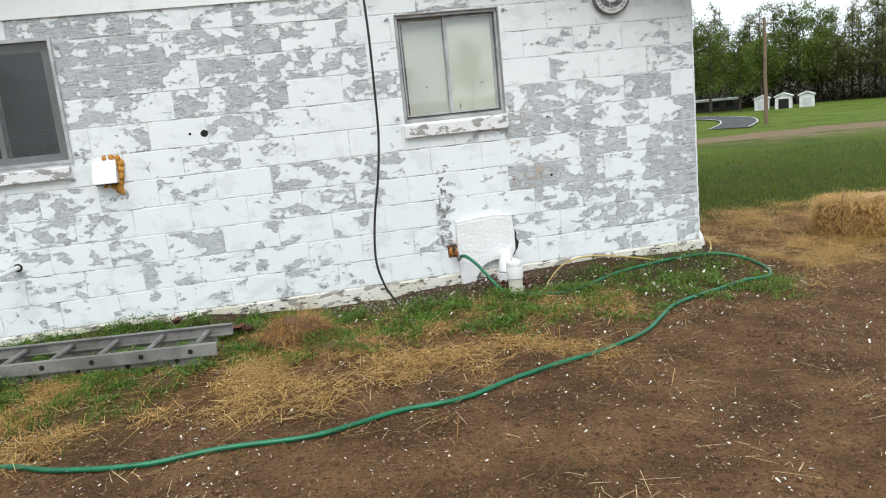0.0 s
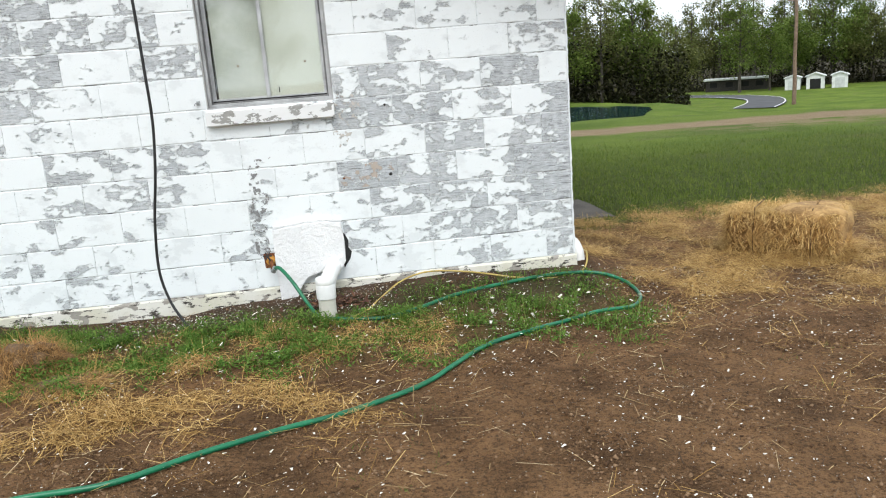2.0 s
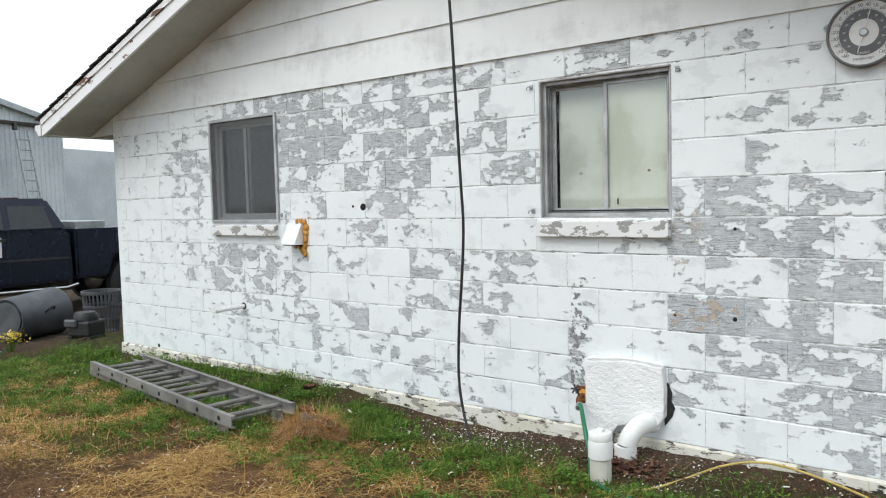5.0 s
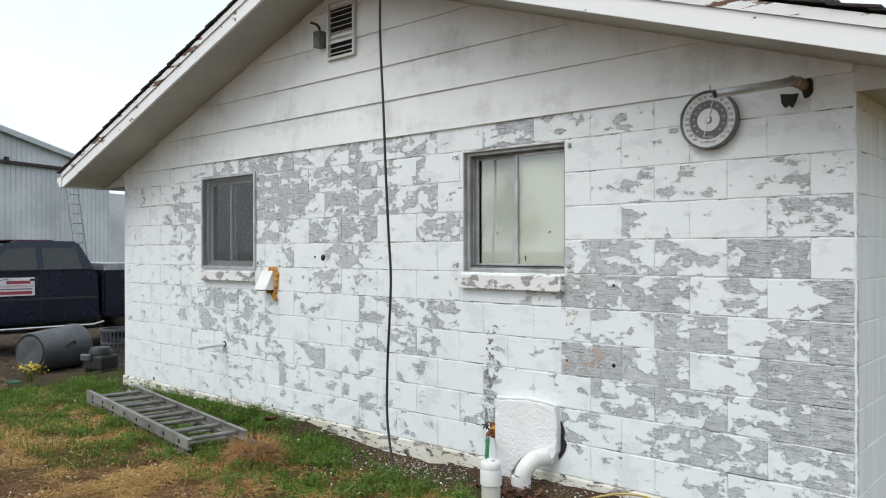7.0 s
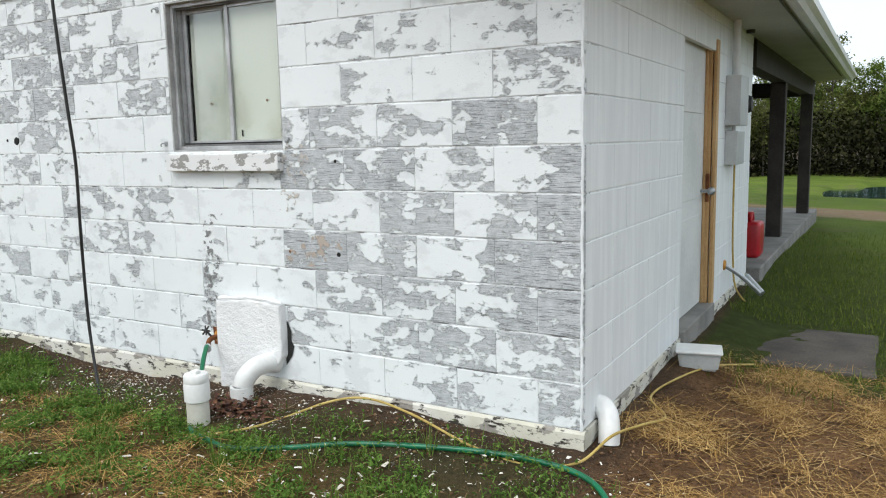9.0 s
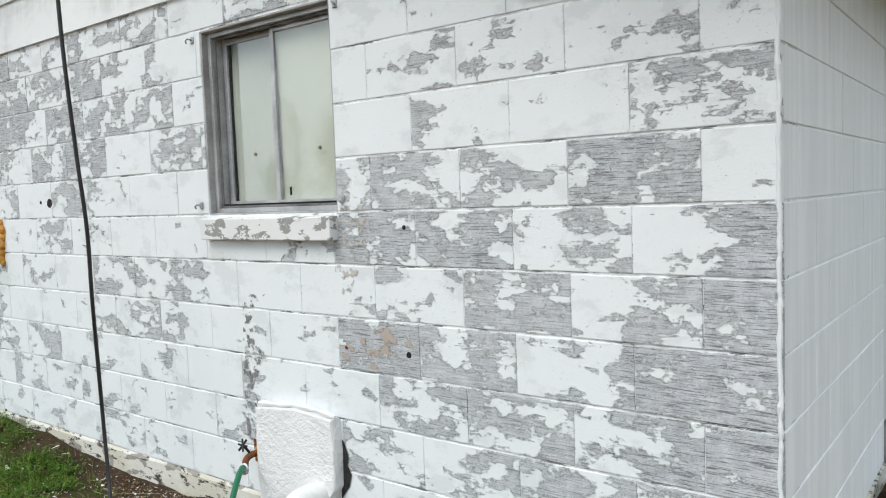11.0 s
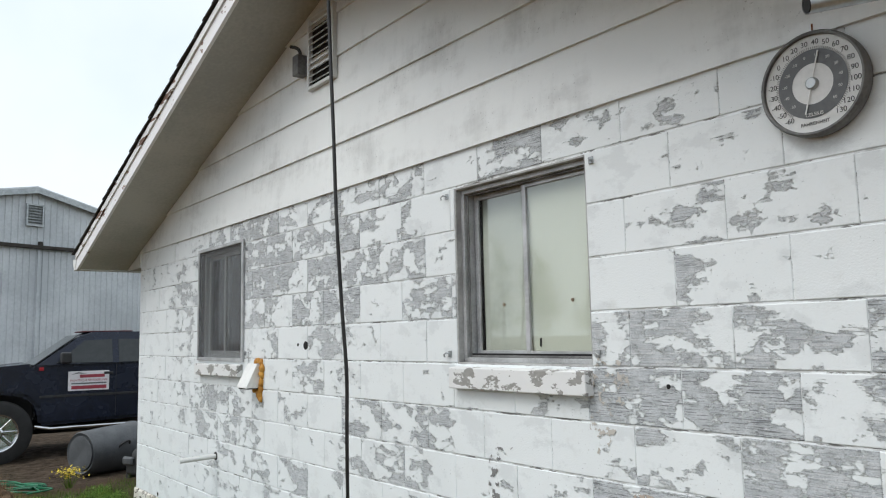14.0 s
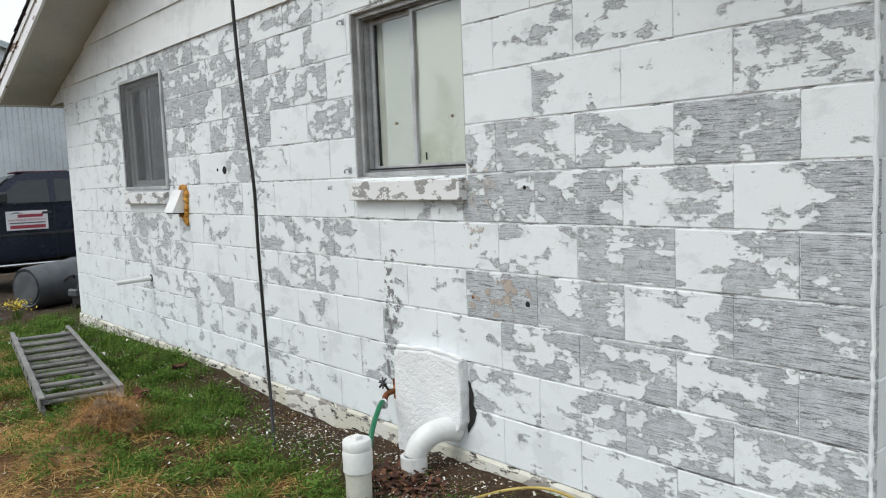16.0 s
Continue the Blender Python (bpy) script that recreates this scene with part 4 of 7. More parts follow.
def foam_panel():
    """A rough slab of foam over the old opening, worn away at its lower corner."""
    ob = thing("foam_panel", "rough white-painted polystyrene panel fixed low on the wall", "panel")
    outline = [(-2.095, 0.52), (-1.86, 0.545), (-1.64, 0.53), (-1.628, 0.40), (-1.632, 0.26), (-1.66, 0.215), (-1.70, 0.19), (-1.80, 0.20), (-1.90, 0.17), (-1.96, 0.09), (-1.985, 0.025), (-2.06, 0.015), (-2.088, 0.03), (-2.10, 0.25)]
    bm = prism(bmesh.new(), outline, -0.052, -0.001)
    es = [e for e in bm.edges if all(v.co.y < -0.05 for v in e.verts)]
    bmesh.ops.bevel(bm, geom=es, offset=0.004, segments=2, affect="EDGES")
    bmesh.ops.triangulate(bm, faces=bm.faces[:])
    bmesh.ops.subdivide_edges(bm, edges=[e for e in bm.edges if e.calc_length() > 0.03], cuts=3, use_grid_fill=True)
    for v in bm.verts:
        if v.co.y < -0.01:
            v.co += 0.003 * noise.noise_vector(v.co * 26) + 0.0025 * noise.noise_vector(v.co * 70)
    part("slab", bm, M_poly, ob)
    part("seam_bead", tube(bmesh.new(), spline([(-2.09, -0.03, 0.535), (-1.97, -0.032, 0.545), (-1.86, -0.03, 0.555), (-1.74, -0.03, 0.552), (-1.635, -0.03, 0.54)], 5), lambda t: 0.010 + 0.004 * math.sin(23 * t), 8), M_poly, ob, "painted sealant bead", True)


foam_panel()


def elbow_drain():
    ob = thing("drain_pipe", "white plastic elbow pipe running from the wall into the ground", "pipe")
    pts = spline([(-1.715, -0.005, 0.205), (-1.722, -0.075, 0.222), (-1.74, -0.14, 0.212), (-1.763, -0.185, 0.168), (-1.777, -0.203, 0.11), (-1.78, -0.205, 0.06)], 8)
    part("elbow", tube(bmesh.new(), pts, 0.052, 20), M_pvc, ob, "", True)
    part("socket", rod(bmesh.new(), (-1.78, -0.205, 0.055), (-1.78, -0.205, 0.125), 0.059, n=24), M_pvc, ob, "", True)
    part("riser", rod(bmesh.new(), (-1.78, -0.205, -0.12), (-1.78, -0.205, 0.07), 0.050, n=20), M_brown_pipe, ob, "soil-stained pipe", True)


def cleanout():
    ob = thing("cleanout_pipe", "upright white plastic cleanout pipe with a screw cap", "pipe", (-1.778, -0.50, -0.05))
    part("pipe", rod(bmesh.new(), (0, 0, -0.12), (0, 0, 0.24), 0.054, n=28), M_pvc_old, ob, "", True)
    part("collar", lathe(bmesh.new(), [(0.054, 0.19), (0.061, 0.195), (0.062, 0.275), (0.058, 0.285), (0.055, 0.285)], 28), M_pvc, ob, "", True)
    part("cap", lathe(bmesh.new(), [(0.058, 0.283), (0.060, 0.290), (0.060, 0.318), (0.054, 0.326), (0.0, 0.327)], 28), M_pvc, ob, "white screw cap", True)
    part("square_head", boxm(-0.018, 0.018, -0.018, 0.018, 0.325, 0.342, 0.003), M_pvc, ob)


def faucet():
    ob = thing("outdoor_tap", "rusty brass outdoor tap with a black handle", "tap", (-2.13, 0, 0.308))
    bm = boxm(-0.045, 0.045, -0.006, -0.001, -0.05, 0.05, 0.002)
    for v in bm.verts:
        v.co.x += 0.012 * noise.noise(v.co * 30)
    part("stain_plate", bm, M_rust, ob, "rust-eaten surround")
    part("foam_seal", lathe(bmesh.new(), [(0.036, 0.0), (0.034, 0.012), (0.02, 0.022), (0.0, 0.024)], 16, Matrix.Rotation(radians(90), 4, "X")), M_orange_foam, ob, "orange foam seal", True)
    bm = bmesh.new()
    tube(bm, spline([(0, 0, 0), (0, -0.06, 0.0), (0.01, -0.095, -0.012), (0.015, -0.105, -0.05)], 5), 0.014, 12)
    part("body", bm, M_rust, ob, "", True)
    bm = rod(bmesh.new(), (0, -0.055, 0.0), (-0.01, -0.085, 0.045), 0.006, n=8)
    for k in range(6):
        a = k * math.pi / 3
        rod(bm, (-0.012, -0.09, 0.05), (-0.012 + 0.028 * math.cos(a), -0.09 + 0.012 * math.sin(a), 0.05 + 0.026 * math.sin(a)), 0.005, n=6)
    part("handle", bm, M_black, ob, "black plastic handle")


elbow_drain()
cleanout()
faucet()
# ---- door side ----
def side_door():
    y0, y1, z0, z1 = DOOR[0], DOOR[1], 0.16, DOOR[3]
    ob = thing("door_1", "white door ajar in a bare new pine frame", "door", kind="structure")
    part("threshold", boxm(-T, 0.03, y0, y1, -0.25, z0, 0.006), M_concrete, ob, "concrete door sill")
    part("far_jamb", boxm(-T + 0.01, -0.02, y1 - 0.045, y1 - 0.002, z0, z1 - 0.03, 0.002), M_tan_wood, ob, "unpainted pine jamb")
    part("stop", boxm(-0.064, -0.045, y1 - 0.062, y1 - 0.045, z0, z1 - 0.03, 0.002), M_tan_wood, ob)
    part("near_jamb", boxm(-T + 0.01, -0.02, y0 + 0.002, y0 + 0.04, z0, z1 - 0.03, 0.002), M_siding, ob)
    part("head", boxm(-T + 0.01, -0.01, y0 + 0.002, y1 - 0.002, z1 - 0.03, z1 - 0.002, 0.002), M_siding, ob)
    part("casing", boxm(-0.012, 0.012, y1 - 0.03, y1 + 0.05, z0 - 0.1, z1, 0.002), M_tan_wood, ob, "unpainted pine casing")
    leaf = part("door_leaf", boxm(-0.105, -0.065, y0 + 0.045, y1 - 0.05, z0 + 0.01, z1 - 0.035, 0.003), M_siding, ob, "white panelled door leaf")
    for k in range(3):
        part("panel", boxm(-0.064, -0.058, y0 + 0.15, y1 - 0.16, z0 + 0.2 + 0.58 * k, z0 + 0.66 + 0.58 * k, 0.002), M_siding, leaf)
    bm = rod(bmesh.new(), (-0.065, y1 - 0.13, 0.98), (0.005, y1 - 0.13, 0.98), 0.012, n=12)
    bmesh.ops.create_uvsphere(bm, u_segments=16, v_segments=10, radius=0.03, matrix=Matrix.Translation((0.01, y1 - 0.13, 0.98)))
    part("door_handle", bm, M_galv, leaf, "dull metal knob", True)
    part("latch", boxm(-0.044, -0.02, y1 - 0.066, y1 - 0.044, 0.90, 1.10, 0.003), M_rust, ob, "rusty latch plate")


side_door()


def panel_boxes():
    ob = thing("electrical_panel", "painted electrical panel with conduit on the side wall", "electrical panel")
    part("panel_box", boxm(0.0, 0.11, 3.10, 3.46, 1.44, 1.81, 0.006, 2), M_greybox, ob)
    part("lower_box", boxm(0.0, 0.09, 3.13, 3.46, 1.145, 1.40, 0.006, 2), M_greybox, ob)
    part("conduit", rod(bmesh.new(), (0.045, 3.26, 1.81), (0.045, 3.26, 2.225), 0.030, n=14), M_siding, ob, "", True)
    part("link_conduit", rod(bmesh.new(), (0.045, 3.23, 1.39), (0.045, 3.23, 1.45), 0.014, n=10), M_greybox, ob)
    part("meter", lathe(bmesh.new(), [(0.0, 0.09), (0.06, 0.085), (0.075, 0.05), (0.08, 0.0)], 20, Matrix.Translation((0.0, 3.83, 1.62)) @ Matrix.Rotation(radians(90), 4, "Y")), M_black, ob, "dark round meter socket", True)
    part("drop_cable", tube(bmesh.new(), spline([(0.03, 3.40, 1.15), (0.028, 3.42, 0.75), (0.03, 3.46, 0.4), (0.06, 3.5, 0.12), (0.22, 3.55, -0.08)], 6), 0.008, 8), M_cord, ob)


panel_boxes()


def service_mast():
    ob = thing("service_mast", "steel service mast with weatherhead and looped wires", "electrical mast")
    part("mast", rod(bmesh.new(), (0.045, 3.9, 2.2), (0.045, 3.9, 3.9), 0.035, n=14), M_dark_wood, ob, "dark mast pipe", True)
    part("weatherhead", tube(bmesh.new(), spline([(0.045, 3.9, 3.88), (0.05, 3.88, 3.98), (0.10, 3.84, 4.0), (0.16, 3.8, 3.92)], 4), lambda t: 0.04 + 0.02 * t, 12), M_galv, ob, "", True)
    for k in range(3):
        part("wire", tube(bmesh.new(), spline([(0.15, 3.8, 3.92), (0.22 + 0.05 * k, 3.75, 3.72 - 0.05 * k), (0.33 + 0.05 * k, 3.8, 3.9), (0.42, 4.0, 4.1 + 0.03 * k), (1.4, 7.2, 5.2), (2.68, 10.8, 7.0)], 6), 0.009, 6), M_black, ob)


service_mast()


def soffit_cable():
    ob = thing("eave_cable", "black cable looped round the gutter end and along the soffit", "cable")
    xe = X_R
    pts = [(0.462, -OVER - 0.05, rake_z(xe) + 0.20), (0.460, -OVER - 0.055, 2.30), (0.452, -OVER - 0.035, 2.205), (0.445, -0.30, 2.198), (0.44, 0.0, 2.200), (0.435, 0.5, 2.204), (0.43, 1.2, 2.212), (0.425, 3.0, 2.216), (0.42, 6.0, 2.216), (0.42, 10.0, 2.216)]
    part("cable", tube(bmesh.new(), spline(pts, 8), lambda t: 0.016 - 0.008 * min(t * 4, 1), 10), M_black, ob, "", True)


soffit_cable()


def soffit_hook():
    ob = thing("soffit_hook", "rusty hook with a wire scrap under the eave", "hook", (0.28, 0.50, 2.225))
    bm = rod(bmesh.new(), (-0.05, 0, -0.008), (0.05, 0.02, -0.008), 0.006, n=8)
    tube(bm, spline([(0.0, 0, -0.004), (0.006, 0.0, -0.03), (-0.004, 0.004, -0.055), (0.010, 0.01, -0.07)], 4), 0.003, 6)
    part("hook", bm, M_rust, ob)


soffit_hook()


def corner_elbow():
    ob = thing("downpipe_elbow", "white plastic elbow pipe at the corner of the side wall", "pipe")
    pts = spline([(-0.02, 0.22, 0.17), (0.02, 0.21, 0.17), (0.055, 0.18, 0.14), (0.07, 0.15, 0.08), (0.072, 0.14, 0.03)], 6)
    part("elbow", tube(bmesh.new(), pts, 0.047, 18, False), M_pvc, ob, "", True)
    part("bore", tube(bmesh.new(), pts[-6:], 0.041, 16), M_dark, ob)


corner_elbow()


def tub():
    ob = thing("plastic_tub", "white plastic food tub with lid on the ground by the wall", "container", (0.175, 1.50, ground_z(0.2, 1.5) - 0.004), rz=12)
    bm = boxm(-0.12, 0.12, -0.085, 0.085, 0.0, 0.10)
    for v in bm.verts:
        if v.co.z < 0.01:
            v.co.x *= 0.86
            v.co.y *= 0.84
    bmesh.ops.bevel(bm, geom=bm.edges[:], offset=0.012, segments=2, affect="EDGES")
    part("tray", bm, M_greybox, ob)
    part("lid", boxm(-0.13, 0.13, -0.095, 0.095, 0.101, 0.122, 0.010, 2), M_pvc, ob, "white lid")


tub()
PORCH_Z = 0.14
solid("porch_floor", boxm(-5.0, 0.10, BACK + T, Y_END, -0.7, PORCH_Z, 0.01), M_concrete, "grey concrete porch slab", "porch", kind="structure")


def porch():
    ob = thing("porch_frame", "dark timber posts and header of the porch", "porch", kind="structure")
    part("header", boxm(-0.16, 0.0, BACK + T + 0.01, Y_END - 0.05, 1.98, 2.224), M_dark_wood, ob)
    part("end_header", boxm(-5.0, -0.17, Y_END - 0.2, Y_END - 0.06, 1.98, 2.224), M_dark_wood, ob)
    for x, y in ((-0.09, 7.08), (-0.05, 10.3)):
        part("post", boxm(x - 0.085, x + 0.085, y - 0.085, y + 0.085, PORCH_Z, 1.98, 0.006), M_dark_wood, ob)


porch()


def red_can():
    ob = thing("fuel_can", "red plastic fuel can standing on the porch", "fuel can", (-0.10, 5.3, PORCH_Z))
    part("body", boxm(-0.11, 0.11, -0.16, 0.16, 0.0, 0.36, 0.04, 3), M_red, ob, "", True)
    part("spout", rod(bmesh.new(), (0, -0.06, 0.34), (0, -0.15, 0.46), 0.022, 0.014, 12), M_red, ob)
    part("handle", tube(bmesh.new(), spline([(0, 0.12, 0.35), (0, 0.08, 0.43), (0, 0.0, 0.43), (0, -0.03, 0.35)], 5), 0.018, 8), M_red, ob, "", True)


red_can()


def door_slab():
    bm = boxm(0.06, 1.08, 2.02, 3.12, -0.22, ground_z(0.6, 2.6) + 0.012, 0.012, 2)
    bmesh.ops.subdivide_edges(bm, edges=[e for e in bm.edges if e.calc_length() > 0.4], cuts=7, use_grid_fill=True)
    for v in bm.verts:
        v.co.x += 0.025 * noise.noise(v.co * 2.0)
        v.co.y += 0.025 * noise.noise(v.co * 2.0 + Vector((5, 0, 0)))
        v.co.z += 0.012 * noise.noise(v.co * 3.1 + Vector((0, 9, 0)))
    solid("door_step_slab", bm, M_slab, "worn grey concrete slab before the door", "paving", kind="structure")


door_slab()


def wall_spigot():
    ob = thing("side_tap", "old tap with pipe stub low on the side wall", "tap")
    part("foam_seal", lathe(bmesh.new(), [(0.04, 0.0), (0.035, 0.014), (0.0, 0.02)], 14, Matrix.Translation((0.0, 3.24, 0.36)) @ Matrix.Rotation(radians(90), 4, "Y")), M_orange_foam, ob)
    part("pipe", tube(bmesh.new(), spline([(0.0, 3.24, 0.36), (0.12, 3.30, 0.27), (0.25, 3.38, 0.13)], 5), 0.018, 10), M_galv, ob)
    part("drain", rod(bmesh.new(), (0.10, 3.72, 0.20), (0.24, 3.62, 0.08), 0.028, n=14), M_galv, ob)


wall_spigot()

# ---- hose and cord ----
def lying(points, lift):
    return [(x, y, ground_z(x, y) + lift) for x, y in points]


def garden_hose():
    ob = thing("garden_hose", "green garden hose lying in a loop over the yard", "hose")
    run = [(-1.72, -0.60), (-1.58, -0.63), (-1.42, -0.63), (-1.20, -0.52), (-0.95, -0.37), (-0.61, -0.26), (-0.30, -0.20), (-0.02, -0.19), (0.14, -0.24), (0.235, -0.36), (0.25, -0.52), (0.205, -0.68), (0.08, -0.83), (-0.14, -0.89), (-0.40, -1.01), (-0.62, -1.14), (-0.93, -1.32), (-1.16, -1.57), (-1.30, -1.71), (-1.48, -1.84), (-1.75, -1.97), (-1.99, -2.07), (-2.31, -2.23), (-2.61, -2.40), (-2.92, -2.42), (-3.15, -2.50), (-3.37, -2.55), (-3.75, -2.52), (-4.09, -2.54), (-4.47, -2.46), (-4.74, -2.32), (-5.4, -2.1), (-6.1, -2.2), (-7.0, -2.6)]
    pts = [(-2.115, -0.105, 0.265), (-2.07, -0.16, 0.285), (-1.99, -0.27, 0.21), (-1.90, -0.38, 0.08), (-1.83, -0.50, 0.02)] + lying(run, 0.016)
    part("hose", tube(bmesh.new(), spline(pts, 9), 0.0125, 10), M_hose, ob, "", True)
    part("coupling", rod(bmesh.new(), (-2.116, -0.105, 0.255), (-2.10, -0.125, 0.282), 0.018, n=12), M_galv, ob)


garden_hose()


def yellow_cord():
    ob = thing("power_cable", "yellow extension cord trailing along the wall", "cord")
    pts = [(0.42, 1.9), (0.24, 1.55), (0.12, 1.12), (0.08, 0.80), (0.20, 0.62)]
    a = [(x, y, ground_z(x, y) + 0.012) for x, y in pts] + [(0.16, 0.35, 0.06), (0.11, 0.06, 0.10), (0.02, -0.12, 0.03), (-0.18, -0.20, 0.015), (-0.45, -0.17, 0.035), (-0.80, -0.10, 0.10), (-1.08, -0.07, 0.125), (-1.28, -0.12, 0.09), (-1.45, -0.30, 0.03), (-1.55, -0.48, 0.02), (-1.75, -0.64, 0.02), (-2.0, -0.50, 0.015), (-2.3, -0.36, 0.01), (-2.55, -0.30, -0.01)]
    part("cord", tube(bmesh.new(), spline(a, 8), 0.006, 8), M_cord, ob, "", True)


yellow_cord()


def ladder():
    """Two nested sections of an extension ladder, lying flat by the wall."""
    ob = thing("extension_ladder", "grey aluminium extension ladder lying on the grass by the wall", "ladder", (-3.85, -0.972, ground_z(-4.5, -0.8) + 0.0), rz=171.5)
    for dx, w, z in ((0.0, 0.44, 0.06), (0.10, 0.385, 0.0)):
        L = 2.46
        for s in (-1, 1):
            bm = boxm(dx, dx + L, s * w / 2 - 0.004, s * w / 2 + 0.004, z, z + 0.075, 0.001)
            for zz in (z, z + 0.069):
                box(bm, dx, dx + L, min(s * w / 2, s * (w / 2 - 0.028)), max(s * w / 2, s * (w / 2 - 0.028)), zz, zz + 0.006)
            rail = part("side_rail", bm, M_ladder, ob)
            for k in range(9):
                x = dx + 0.16 + 0.30 * k
                if x < dx + L:
                    # black disc stands for the dark of a round hole in the rail
                    part("rivet", lathe(bmesh.new(), [(0.0, 0.004), (0.015, 0.003), (0.017, 0.0)], 10, Matrix.Translation((x, s * (w / 2 + 0.004), z + 0.037)) @ Matrix.Rotation(radians(-90 * s), 4, "X")), M_dark, rail)
        for k in range(9):
            x = dx + 0.16 + 0.30 * k
            if x < dx + L:
                part("rung", rod(bmesh.new(), (x, -w / 2, z + 0.037), (x, w / 2, z + 0.037), 0.017, n=10), M_ladder, ob)


ladder()
# ---- ground ----
def wob(x, y, s=1.7, k=0.0):
    return 0.45 * noise.noise(Vector((x * s, y * s, k))) + 0.2 * noise.noise(Vector((x * s * 3, y * s * 3, k + 7)))


def grass_at(x, y):
    """How thick grass and weeds stand at a place, 0 to 1."""
    w = wob(x, y)
    strip = smoothstep(-1.5, -1.05, y + w) * smoothstep(-0.10, -0.30, y + 0.2 * w) * smoothstep(0.35, -0.1, x + 0.5 * w) * smoothstep(-9.5, -8.5, x)
    strip *= 1.0 - 0.95 * smoothstep(1.25, 0.85, abs(x + 2.2)) * smoothstep(-0.62, -0.42, y + 0.3 * w)
    west = smoothstep(-3.9, -4.6, x + w) * smoothstep(-9.9, -9.0, x + w) * smoothstep(-2.6, -1.6, y + 1.2 * w) * (1.0 if y < -0.05 or x < LEFT else 0.0)
    lawn = smoothstep(1.35, 1.95, y + 0.7 * w) * smoothstep(0.0, 0.12, x)
    lawn *= 0.0 if (x < 1.06 and 2.0 < y < 3.1) or (x < 0.12 and y > 4.5) else 1.0
    return max(strip, 0.8 * west, lawn)


def straw_at(x, y):
    """How thick loose straw lies at a place, 0 to 1."""
    w = wob(x, y, 1.2, 20)
    a = smoothstep(-8.2, -6.2, x + w) * smoothstep(-1.3, -2.4, x + w) * smoothstep(-2.5, -1.9, y + 0.8 * w) * smoothstep(-0.65, -1.1, y + w)
    b = 1.6 * smoothstep(0.1, 0.8, x + w) * smoothstep(-1.1, 0.0, y + 0.25 * x + w) * smoothstep(2.3, 1.5, y + w)
    c = 1.0 * smoothstep(0.65, 0.15, math.hypot(x + 0.5, y + 3.4) + w)
    d = 0.9 * smoothstep(0.7, 0.2, math.hypot(x - 0.55, y + 2.15) + w)
    e = 0.4 * smoothstep(-1.6, -1.1, y + w) * smoothstep(-0.25, -0.5, y) * smoothstep(0.6, 0.1, x + w)
    return max(a, b, c, d, e, 0.012)


